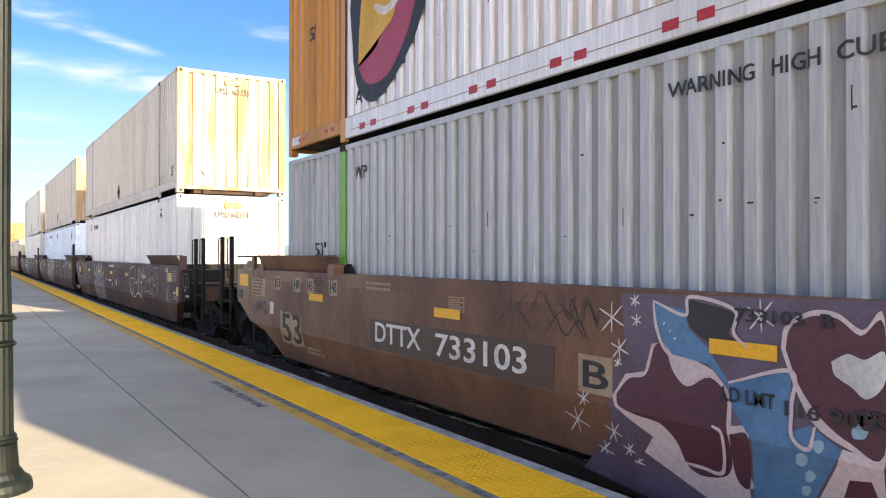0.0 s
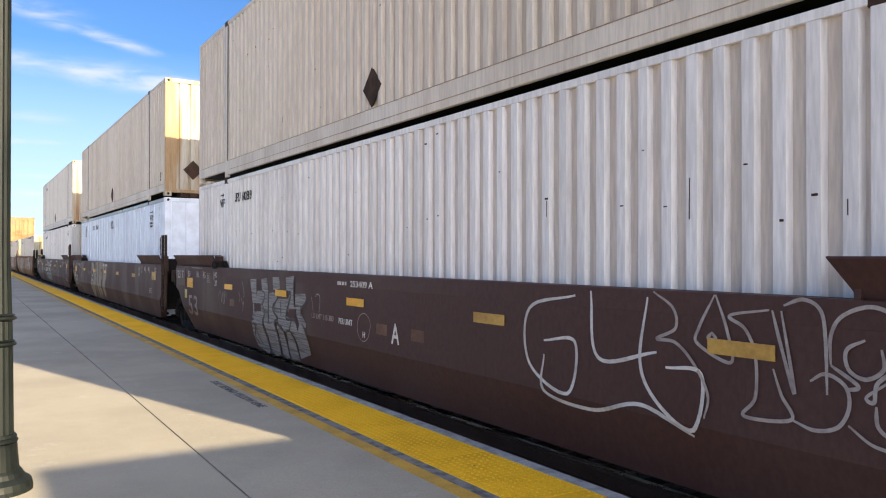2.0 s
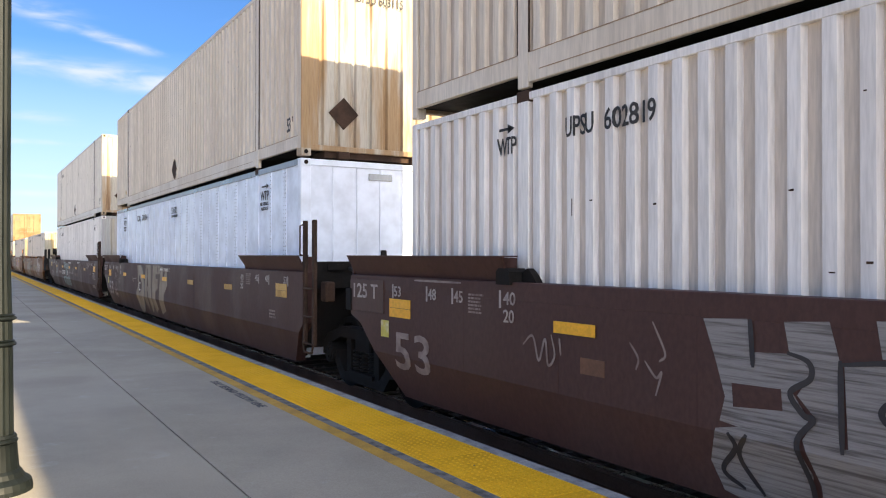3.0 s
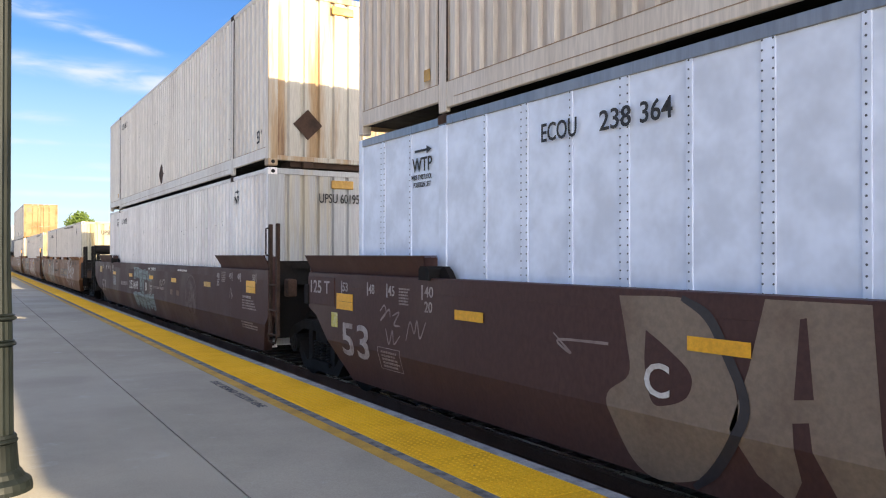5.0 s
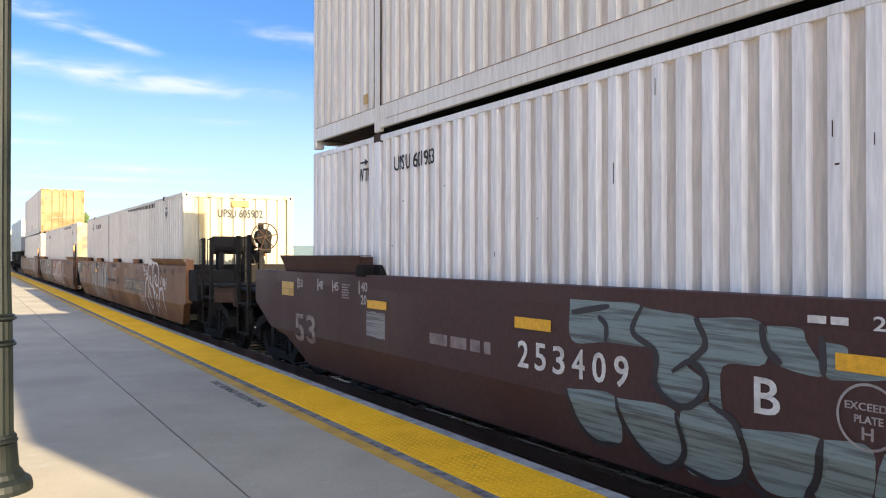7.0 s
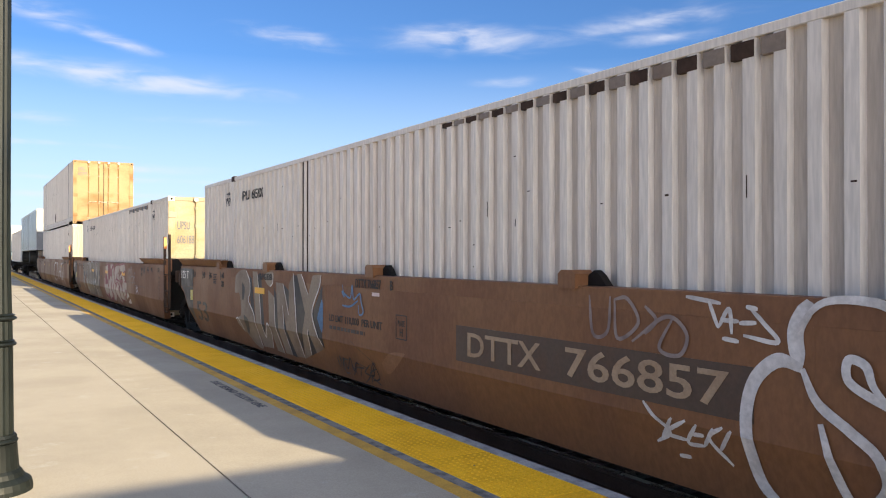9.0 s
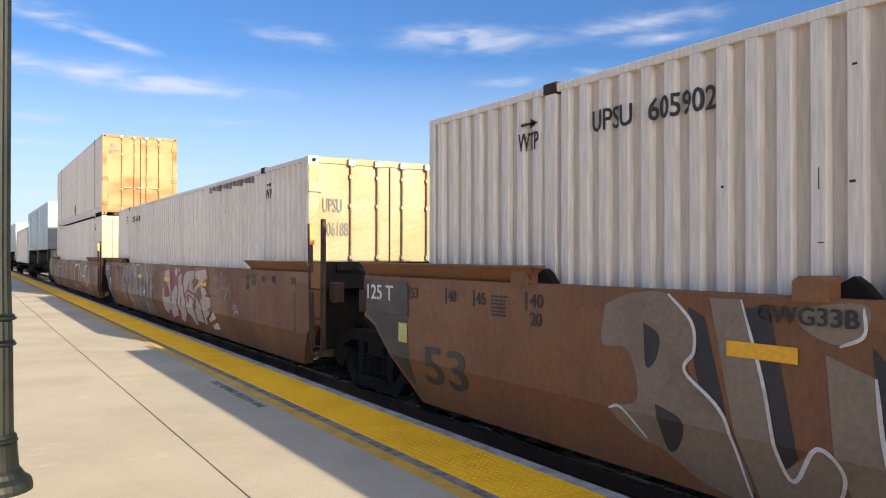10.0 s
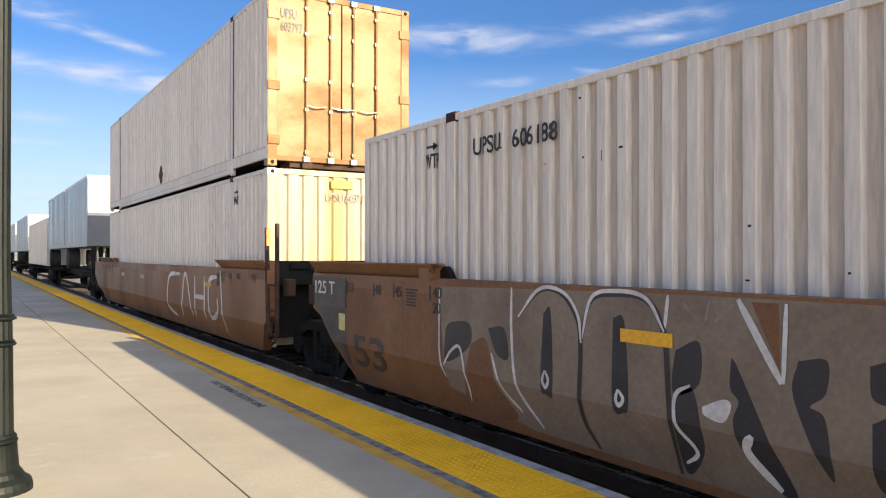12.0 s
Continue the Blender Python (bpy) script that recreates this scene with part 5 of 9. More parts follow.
            part("hose", path_rod(bmesh.new(), spline3([(-0.75, e + d * 0.5, 1.62), (-0.8, e + d * 0.9, 1.55), (-0.85, e + d * 1.25, 1.25), (-0.8, e + d * 1.55, 1.02)]), 0.03, 7), "tyre", car)
        else:
            ya, yb = sorted((y - d * 0.02, e + d * 3.25))
            part("draft_sill", boxes((-0.42, 0.42, ya, yb, 0.72, 1.18), bevel=0.02), "dark_iron", car)
            part("end_platform", boxes((-1.42, 1.42, min(e + d * 1.95, e + d * 3.3), max(e + d * 1.95, e + d * 3.3), 1.21, 1.25), bevel=0.006), "dark_iron", car)
            part("step_board", boxes((-1.46, -0.5, min(e + d * 2.3, e + d * 3.1), max(e + d * 2.3, e + d * 3.1), 0.98, 1.02)), "dark_iron", car)
            part("end_beam", boxes((-1.46, 1.46, e + d * 3.22 - 0.05, e + d * 3.22 + 0.05, 0.92, 1.22), bevel=0.01), "rusty_iron", car)
            part("coupler", boxes((-0.10, 0.10, min(e + d * 3.2, e + d * 3.78), max(e + d * 3.2, e + d * 3.78), 0.78, 0.98), (-0.2, 0.16, min(e + d * 3.6, e + d * 3.92), max(e + d * 3.6, e + d * 3.92), 0.74, 1.03), bevel=0.03), "rusty_iron", car)
            part("air_hose", path_rod(bmesh.new(), spline3([(-0.35, e + d * 3.2, 0.75), (-0.3, e + d * 3.45, 0.42), (-0.22, e + d * 3.75, 0.35)]), 0.025, 6), "tyre", car)
            if d < 0:
                for xa, xb in ((-1.44, -0.7), (0.7, 1.44)):
                    part("end_box", boxes((xa, xb, min(y, e + d * 1.85), max(y, e + d * 1.85), 0.86, 1.50), bevel=0.02), "dark_iron", car)
            part("end_frame", boxes((1.40, 1.46, min(y, e + d * 2.4), max(y, e + d * 2.4), 1.70, 1.80), (1.40, 1.46, e + d * 2.3 - 0.05, e + d * 2.3 + 0.05, 1.2, 1.75), (1.40, 1.46, e + d * 1.6 - 0.05, e + d * 1.6 + 0.05, 1.2, 1.75)), "dark_iron", car)
            for k in (2.40, 2.98):
                for x in (SIDE_X + 0.02, 1.42):
                    yy = e + d * k
                    part("grab_post", boxes((x, x + 0.06, yy - 0.05, yy + 0.05, 0.92, 2.14), bevel=0.008), "dark_iron", car)
                    part("grab_iron", path_rod(bmesh.new(), [(x, yy + 0.04, 2.11), (x, yy + 0.15, 2.11), (x, yy + 0.15, 1.42), (x, yy + 0.04, 1.42)], 0.011), "dark_iron", car)
            part("brace", prism(bmesh.new(), [(e + d * 2.95, 1.52), (e + d * 2.95, 1.60), (e + d * 2.45, 1.30), (e + d * 2.45, 1.23)], 0.4, 0.46), "dark_iron", car)
            yy = e + d * 2.7
            part("stirrup", path_rod(bmesh.new(), [(SIDE_X + 0.04, yy - 0.28, 0.95), (SIDE_X + 0.04, yy - 0.28, 0.50), (SIDE_X + 0.04, yy + 0.28, 0.50), (SIDE_X + 0.04, yy + 0.28, 0.95)], 0.016), "dark_iron", car)
            part("cross_rod", path_rod(bmesh.new(), [(SIDE_X + 0.05, yy - 0.3, 1.55), (SIDE_X + 0.05, yy + 0.3, 1.55)], 0.013), "dark_iron", car)
    return car


def spline3(pts, steps=6):
    P = [Vector(p) for p in pts]
    P = [2 * P[0] - P[1]] + P + [2 * P[-1] - P[-2]]
    out = []
    for a, b, c, d in zip(P, P[1:], P[2:], P[3:]):
        for k in range(steps):
            s = k / steps
            out.append(0.5 * (2 * b + (c - a) * s + (2 * a - 5 * b + 4 * c - d) * s * s + (3 * b - a - 3 * c + d) * s ** 3))
    return out + [P[-2]]


def ladder(car, material="rusty_iron", strip=False):
    """The ladder on the platform side at a joint."""
    x = SIDE_X + 0.01
    top = 2.28
    for k, y in enumerate((-0.62, -0.95)):
        if strip and k == 0:
            part("ladder_rail", skewed(bmesh.new(), y - 0.04, y + 0.04, y + 0.05, y + 0.11, 0.60, top - 0.05, x - 0.02, x - 0.02, 0.05), material, car)
            part("warning_strip", skewed(bmesh.new(), y - 0.01, y + 0.02, y + 0.00, y + 0.05, 1.95, top - 0.06, x - 0.026, x - 0.026, 0.06), "orange_strip", car, "orange strip")
        else:
            part("ladder_rail", boxes((x, x + 0.05, y - 0.04, y + 0.04, 0.60, top), bevel=0.008), material, car)
        if not strip:
            yy = y + (0.11 if k == 0 else -0.09)
            part("grab_iron", path_rod(bmesh.new(), [(x, y, top - 0.05), (x - 0.01, yy, top - 0.07), (x - 0.01, yy, top - 0.46), (x, y, top - 0.48)], 0.011), material, car)
    for z in (0.62, 0.98, 1.36):
        part("rung", rod(bmesh.new(), (x, -0.60, z), (x, -0.97, z), 0.014, 6), material, car)
    part("ladder_foot", path_rod(bmesh.new(), [(x, -0.60, 0.62), (x, -0.66, 0.50), (x, -0.93, 0.50), (x, -0.97, 0.62)], 0.014), material, car)


def reflector(car, y, z, w=0.36, h=0.105, material="reflector"):
    patch(w, h, material, car, on_side(y + w / 2, z - h / 2, SIDE_X), "reflector", z=0.004, t=0.003)


# ---------------------------------------------------------------- the train, from its head to its tail
PLACES = dict(Z=-4.97, A=18.47, B=37.92, C=57.46, D=81.30, E=100.82, F=120.55)
LOW, HIGH = 0.327, 3.256
# ---------------------------------------------------------------- spray paint on the cars: shapes as (along, up) in metres


def spray_pale_letters(car):
    m = on_side(0, 0, SIDE_X)
    blob([(-8.37, 1.49), (-7.71, 1.53), (-7.29, 1.53), (-6.73, 1.54), (-6.49, 1.4), (-6.57, 1.17), (-6.37, 0.92), (-6.33, 0.58), (-6.7, 0.36), (-7.23, 0.37), (-7.93, 0.35), (-8.18, 0.46), (-8.71, 0.53), (-8.61, 1.05), (-8.37, 1.09)], "spray_red", car, m, z=0.0030, smooth=False)
    blob([(-8.35, 1.44), (-7.85, 1.48), (-7.69, 0.95), (-7.75, 0.92), (-7.91, 1.04), (-8.12, 1.18), (-8.34, 1.31)], "spray_cream", car, m, z=0.0036, smooth=False)
    blob([(-8.56, 1.03), (-8.35, 1.06), (-8.37, 0.87), (-7.77, 0.9), (-7.63, 0.98), (-7.78, 0.82), (-7.58, 0.73), (-7.84, 0.57), (-8.07, 0.57), (-8.24, 0.47), (-8.55, 0.55)], "spray_cream", car, m, z=0.0041, smooth=False)
    blob([(-7.62, 0.96), (-7.24, 1.17), (-7.02, 1.08), (-7.14, 0.73), (-7.07, 0.67), (-7.18, 0.48), (-7.44, 0.47), (-7.83, 0.39), (-7.84, 0.54), (-7.56, 0.71), (-7.64, 0.81)], "spray_cream", car, m, z=0.0046, smooth=False)
    blob([(-7.05, 1.44), (-7.09, 1.38), (-7.18, 1.35), (-7.27, 1.37), (-7.31, 1.43), (-7.27, 1.49), (-7.18, 1.52), (-7.09, 1.5)], "spray_cream", car, m, z=0.0051, smooth=True)
    blob([(-6.85, 1.5), (-6.87, 1.47), (-6.91, 1.45), (-6.95, 1.46), (-6.97, 1.49), (-6.95, 1.52), (-6.91, 1.53), (-6.87, 1.52)], "spray_cream", car, m, z=0.0036, smooth=True)
    blob([(-7.05, 1.33), (-6.69, 1.42), (-6.7, 1.17), (-6.56, 1.17), (-6.46, 0.96), (-6.3, 0.87), (-6.32, 0.63), (-6.57, 0.48), (-6.73, 0.37), (-7.05, 0.42), (-6.9, 0.59), (-7.04, 0.68), (-7.09, 0.73), (-6.99, 1.07)], "spray_cream", car, m, z=0.0041, smooth=False)
    blob([(-6.55, 1.28), (-6.41, 1.42), (-6.15, 1.47), (-5.62, 1.5), (-5.57, 1.38), (-5.68, 1.3), (-5.81, 1.23), (-5.68, 1.25), (-5.69, 1.09), (-5.54, 1.03), (-5.55, 0.89), (-5.94, 0.95), (-6.2, 0.96), (-6.3, 0.93), (-6.37, 0.97), (-6.49, 1.11)], "spray_cream", car, m, z=0.0046, smooth=False)
    blob([(-6.35, 0.92), (-6.01, 0.98), (-5.72, 0.92), (-5.53, 0.83), (-5.51, 0.75), (-5.65, 0.83), (-5.61, 0.59), (-5.58, 0.4), (-5.78, 0.38), (-6.07, 0.53), (-6.3, 0.6), (-6.29, 0.83)], "spray_cream", car, m, z=0.0051, smooth=False)
    blob([(-5.57, 1.48), (-4.75, 1.54), (-4.67, 1.48), (-4.59, 1.36), (-4.91, 1.29), (-5.12, 1.21), (-5.39, 1.12), (-5.48, 1.04), (-5.54, 1.05), (-5.69, 1.14), (-5.23, 1.28), (-5.22, 1.32), (-5.51, 1.34), (-5.53, 1.41)], "spray_cream", car, m, z=0.0036, smooth=False)
    blob([(-5.48, 1.03), (-5.18, 0.88), (-5.04, 0.8), (-5.0, 0.71), (-5.01, 0.48), (-5.24, 0.47), (-5.57, 0.48), (-5.62, 0.81), (-5.52, 0.75), (-5.49, 0.85)], "spray_cream", car, m, z=0.0041, smooth=False)
    blob([(-5.39, 1.11), (-5.08, 1.2), (-4.74, 1.16), (-4.53, 1.05), (-4.37, 1.0), (-4.37, 0.82), (-4.57, 0.77), (-4.57, 0.74), (-4.42, 0.76), (-4.42, 0.71), (-4.77, 0.59), (-4.81, 0.49), (-4.97, 0.45), (-4.97, 0.73), (-5.14, 0.88), (-5.01, 1.04), (-5.08, 1.1)], "spray_cream", car, m, z=0.0046, smooth=False)
    blob([(-6.78, 0.95), (-6.69, 0.88), (-6.68, 0.73), (-6.8, 0.75), (-6.83, 0.86)], "spray_red", car, m, z=0.0060, smooth=False)
    blob([(-6.2, 1.07), (-6.11, 1.2), (-5.98, 1.29), (-6.04, 1.09)], "spray_red", car, m, z=0.0060, smooth=False)
    blob([(-6.22, 0.94), (-6.01, 0.94), (-6.01, 0.81), (-6.2, 0.85)], "spray_red", car, m, z=0.0060, smooth=False)
    blob([(-5.67, 1.15), (-5.58, 1.35), (-5.51, 1.31), (-5.22, 1.32), (-5.23, 1.29)], "brown", car, m, z=0.0060, smooth=False)
    blob([(-5.45, 1.03), (-5.02, 1.03), (-5.16, 0.89)], "brown", car, m, z=0.0060, smooth=False)
    blob([(-5.38, 1.11), (-5.09, 1.18), (-5.09, 1.11)], "brown", car, m, z=0.0060, smooth=False)
    strokes([[(-7.82, 1.49), (-7.68, 0.95)]], 0.05, "spray_red", car, m, z=0.0070)
    strokes([[(-8.34, 1.06), (-8.34, 0.88), (-7.77, 0.9)]], 0.05, "spray_red", car, m, z=0.0078)
    strokes([[(-8.57, 1.02), (-8.57, 0.53), (-8.24, 0.46)]], 0.05, "spray_red", car, m, z=0.0086)
    strokes([[(-7.24, 1.18), (-7.01, 1.08), (-7.14, 0.73), (-7.06, 0.68), (-7.17, 0.47)]], 0.05, "spray_red", car, m, z=0.0094)
    strokes([[(-6.55, 1.17), (-6.45, 0.96), (-6.3, 0.85), (-6.31, 0.61)]], 0.05, "spray_red", car, m, z=0.0102)
    strokes([[(-6.55, 1.24), (-6.41, 1.43), (-6.15, 1.5), (-5.62, 1.53), (-5.55, 1.37), (-5.79, 1.23)]], 0.05, "spray_red", car, m, z=0.0070)
    strokes([[(-5.62, 1.51), (-5.13, 1.53), (-4.71, 1.55), (-4.54, 1.36), (-4.67, 1.32), (-4.92, 1.28)]], 0.05, "spray_red", car, m, z=0.0078)
    strokes([[(-6.49, 1.1), (-6.37, 0.99), (-6.15, 1.07), (-5.69, 1.03), (-5.54, 1.02), (-5.55, 0.9)]], 0.05, "spray_red", car, m, z=0.0086)
    strokes([[(-6.3, 0.93), (-6.01, 0.98), (-5.72, 0.93), (-5.51, 0.83), (-5.52, 0.75), (-5.67, 0.83), (-5.61, 0.62), (-5.58, 0.38)]], 0.05, "spray_red", car, m, z=0.0094)
    strokes([[(-5.48, 1.03), (-5.18, 0.89), (-5.02, 0.8), (-5.01, 0.46)]], 0.05, "spray_red", car, m, z=0.0102)
    strokes([[(-5.58, 0.47), (-5.27, 0.46), (-5.01, 0.46)]], 0.05, "spray_red", car, m, z=0.0070)
    strokes([[(-4.74, 1.03), (-4.55, 1.04), (-4.37, 1.02)]], 0.05, "spray_red", car, m, z=0.0078)
    strokes([[(-4.74, 1.15), (-4.54, 1.06)]], 0.05, "spray_red", car, m, z=0.0086)
    strokes([[(-4.58, 0.77), (-4.41, 0.79), (-4.41, 0.68), (-4.77, 0.58), (-4.8, 0.48)]], 0.05, "spray_red", car, m, z=0.0094)
    strokes([[(-6.3, 0.6), (-6.01, 0.51), (-5.79, 0.35), (-5.57, 0.36)]], 0.05, "spray_red", car, m, z=0.0102)
    strokes([[(-5.68, 1.25), (-5.69, 1.09)]], 0.05, "spray_red", car, m, z=0.0070)
    strokes([[(-5.23, 1.31), (-5.67, 1.14)]], 0.05, "spray_red", car, m, z=0.0078)
    strokes([[(-5.39, 1.12), (-5.09, 1.2), (-4.92, 1.28)]], 0.025, "spray_red", car, m, z=0.0086)
    strokes([[(-5.46, 1.04), (-5.02, 1.03), (-5.17, 0.89)]], 0.05, "spray_red", car, m, z=0.0094)
    strokes([[(-7.68, 0.95), (-7.58, 0.73)]], 0.025, "spray_red", car, m, z=0.0102)
    blob([(-4.64, 0.6), (-4.15, 0.76), (-4.09, 0.64), (-4.55, 0.54)], "spray_white", car, m, z=0.0054, smooth=False)
    blob([(-4.46, 0.47), (-4.04, 0.57), (-3.99, 0.44), (-4.43, 0.41)], "spray_white", car, m, z=0.0054, smooth=False)
    strokes([[(-4.09, 1.4), (-4.05, 1.18), (-3.93, 1.23), (-3.9, 1.42), (-3.79, 1.28), (-3.72, 1.43), (-3.59, 1.47), (-3.61, 1.19), (-3.72, 1.15)]], 0.035, "faint_paint", car, m, z=0.0040)
    strokes([[(-3.35, 1.42), (-3.43, 1.25), (-3.3, 1.16), (-3.47, 1.01), (-3.1, 1.34), (-3.13, 1.03)]], 0.035, "faint_paint", car, m, z=0.0040)
    strokes([[(-4.05, 1.11), (-3.55, 1.22), (-3.1, 1.19)]], 0.03, "faint_paint", car, m, z=0.0050)
    strokes([[(-3.0, 0.83), (-2.87, 0.98), (-2.84, 0.8), (-2.77, 0.96), (-2.68, 0.84), (-2.6, 0.97)]], 0.012, "spray_white", car, m, z=0.0040)
    strokes([[(-2.93, 0.75), (-2.77, 0.85), (-2.6, 0.8)]], 0.012, "spray_white", car, m, z=0.0040)


def spray_tall_letters(car):
    m = on_side(0, 0, SIDE_X)
    blob([(-11.45, 1.53), (-10.9, 1.54), (-10.73, 1.47), (-10.56, 1.21), (-10.47, 0.95), (-10.5, 0.76), (-10.67, 0.5), (-10.9, 0.35), (-11.22, 0.28), (-11.42, 0.37), (-11.54, 0.63), (-11.57, 0.83), (-11.36, 0.99), (-11.38, 1.22)], "spray_grey", car, m, z=0.0030, smooth=True)
    blob([(-11.2, 1.31), (-11.02, 1.21), (-10.82, 1.06), (-10.85, 0.91), (-11.02, 0.83), (-11.15, 0.84), (-11.21, 1.07)], "maroon", car, m, z=0.0042, smooth=True)
    strokes([[(-10.89, 1.54), (-10.68, 1.43), (-10.53, 1.19), (-10.42, 0.96), (-10.46, 0.77), (-10.68, 0.48), (-10.89, 0.31)]], 0.07, "spray_black", car, m, z=0.0050)
    blob([(-10.28, 1.56), (-9.66, 1.56), (-9.61, 0.87), (-9.55, 0.59), (-9.71, 0.4), (-9.83, 0.38), (-9.99, 0.75), (-10.01, 0.9), (-10.11, 0.88), (-10.09, 0.55), (-10.18, 0.4), (-10.38, 0.52), (-10.53, 0.77), (-10.39, 1.15)], "spray_grey", car, m, z=0.0030, smooth=False)
    blob([(-10.06, 1.46), (-10.02, 1.47), (-9.98, 1.03), (-10.1, 1.01)], "maroon", car, m, z=0.0042, smooth=False)
    blob([(-9.37, 1.56), (-8.6, 1.56), (-8.6, 1.36), (-9.07, 1.34), (-9.08, 1.24), (-8.83, 1.23), (-8.84, 1.0), (-9.08, 0.93), (-9.1, 0.76), (-9.03, 0.5), (-9.37, 0.39), (-9.52, 0.65), (-9.48, 1.06), (-9.42, 1.44)], "spray_grey", car, m, z=0.0030, smooth=False)
    blob([(-8.86, 1.53), (-8.78, 1.54), (-8.77, 1.36), (-8.86, 1.41)], "maroon", car, m, z=0.0042, smooth=False)


def spray_tall_letter_end(car):
    m = on_side(0, 0, SIDE_X)
    blob([(-8.51, 1.54), (-8.22, 1.52), (-8.31, 1.16), (-8.05, 1.4), (-7.79, 1.5), (-7.79, 1.11), (-8.15, 0.88), (-8.21, 0.49), (-8.73, 0.39), (-8.69, 0.84)], "spray_grey", car, m, z=0.0036, smooth=False)
    strokes([[(-12.17, 1.21), (-11.96, 1.07), (-12.11, 1.16), (-11.56, 1.18), (-11.85, 1.18)]], 0.02, "faint_paint", car, m, z=0.0040)


def spray_grey_letters(car):
    m = on_side(0, 0, SIDE_X)
    blob([(-10.54, 1.53), (-10.37, 1.53), (-10.09, 1.05), (-10.34, 0.44)], "spray_black", car, m, z=0.0030, smooth=False)
    blob([(-9.99, 0.82), (-9.83, 0.52), (-10.07, 0.45)], "spray_black", car, m, z=0.0030, smooth=False)
    blob([(-12.17, 1.5), (-11.96, 1.51), (-11.79, 0.69), (-11.9, 0.57)], "spray_black", car, m, z=0.0030, smooth=False)
    blob([(-11.37, 1.35), (-11.21, 1.18), (-11.09, 0.4), (-11.32, 0.82)], "spray_black", car, m, z=0.0030, smooth=False)
    blob([(-9.86, 1.03), (-9.51, 1.43), (-9.51, 0.6), (-9.58, 0.65)], "spray_black", car, m, z=0.0030, smooth=False)
    blob([(-11.0, 1.07), (-10.63, 0.36), (-10.86, 0.37)], "spray_black", car, m, z=0.0030, smooth=False)
    blob([(-10.96, 1.39), (-10.74, 1.31), (-10.71, 0.98)], "spray_black", car, m, z=0.0030, smooth=False)
    blob([(-12.55, 1.49), (-12.42, 1.43), (-12.13, 0.37), (-12.25, 0.38), (-12.5, 1.11)], "spray_black", car, m, z=0.0030, smooth=False)
    blob([(-13.3, 1.46), (-13.05, 1.55), (-12.71, 1.56), (-12.52, 1.39), (-12.5, 1.21), (-12.57, 1.07), (-12.27, 0.83), (-12.15, 0.36), (-12.5, 0.36), (-12.82, 0.52), (-13.02, 0.56), (-13.27, 0.73), (-12.99, 0.83), (-13.08, 1.16), (-13.33, 1.18)], "spray_grey", car, m, z=0.0036, smooth=True)
    blob([(-12.93, 1.36), (-12.79, 1.28), (-12.82, 1.12), (-12.91, 1.07)], "spray_black", car, m, z=0.0048, smooth=True)
    blob([(-12.83, 0.83), (-12.6, 0.75), (-12.66, 0.58), (-12.77, 0.53)], "spray_black", car, m, z=0.0048, smooth=True)
    strokes([[(-12.71, 1.56), (-12.52, 1.39), (-12.5, 1.21), (-12.57, 1.07), (-12.27, 0.83), (-12.15, 0.36)]], 0.025, "spray_white", car, m, z=0.0060)
    strokes([[(-13.27, 0.73), (-13.14, 0.75), (-12.94, 0.57)]], 0.02, "spray_white", car, m, z=0.0060)
    blob([(-12.38, 1.55), (-12.15, 1.55), (-12.01, 1.1), (-11.9, 0.59), (-11.67, 0.77), (-11.53, 0.68), (-11.63, 0.39), (-12.1, 0.37), (-12.22, 0.83)], "spray_grey", car, m, z=0.0042, smooth=False)
    strokes([[(-12.15, 1.55), (-12.01, 1.1), (-11.87, 0.55), (-11.67, 0.77), (-11.53, 0.65), (-11.63, 0.39)]], 0.025, "spray_white", car, m, z=0.0060)
    blob([(-11.62, 1.28), (-11.35, 1.19), (-11.32, 0.82), (-11.17, 0.36), (-11.47, 0.37), (-11.58, 0.78)], "spray_grey", car, m, z=0.0036, smooth=False)
    blob([(-11.81, 1.52), (-11.41, 1.56), (-11.41, 1.4), (-11.56, 1.34), (-11.75, 1.41)], "spray_grey", car, m, z=0.0036, smooth=True)
    strokes([[(-11.35, 1.19), (-11.3, 0.8), (-11.17, 0.36)]], 0.025, "spray_white", car, m, z=0.0060)
    strokes([[(-11.41, 1.54), (-11.41, 1.4), (-11.54, 1.33)]], 0.02, "spray_white", car, m, z=0.0060)
    blob([(-11.28, 1.41), (-10.96, 1.4), (-10.73, 0.96), (-10.74, 1.39), (-10.55, 1.55), (-10.45, 0.96), (-10.35, 0.39), (-10.66, 0.37), (-10.97, 1.08), (-10.84, 0.37), (-11.12, 0.37)], "spray_grey", car, m, z=0.0036, smooth=False)
    strokes([[(-10.96, 1.39), (-10.73, 0.96)]], 0.022, "spray_white", car, m, z=0.0060)
    strokes([[(-10.55, 1.55), (-10.45, 0.96), (-10.35, 0.39)]], 0.03, "spray_white", car, m, z=0.0060)
    strokes([[(-10.98, 1.08), (-10.84, 0.37)]], 0.022, "spray_white", car, m, z=0.0060)
    blob([(-10.42, 1.55), (-10.24, 1.55), (-9.99, 1.29), (-9.84, 1.54), (-9.54, 1.56), (-9.86, 1.03), (-9.56, 0.59), (-9.84, 0.51), (-9.98, 0.82), (-10.05, 0.46), (-10.34, 0.38), (-10.11, 1.03)], "spray_grey", car, m, z=0.0042, smooth=False)
    strokes([[(-10.24, 1.55), (-9.99, 1.28)]], 0.022, "spray_white", car, m, z=0.0070)
    strokes([[(-9.55, 1.55), (-9.6, 1.4), (-9.85, 1.03), (-9.55, 0.64)]], 0.028, "spray_white", car, m, z=0.0070)
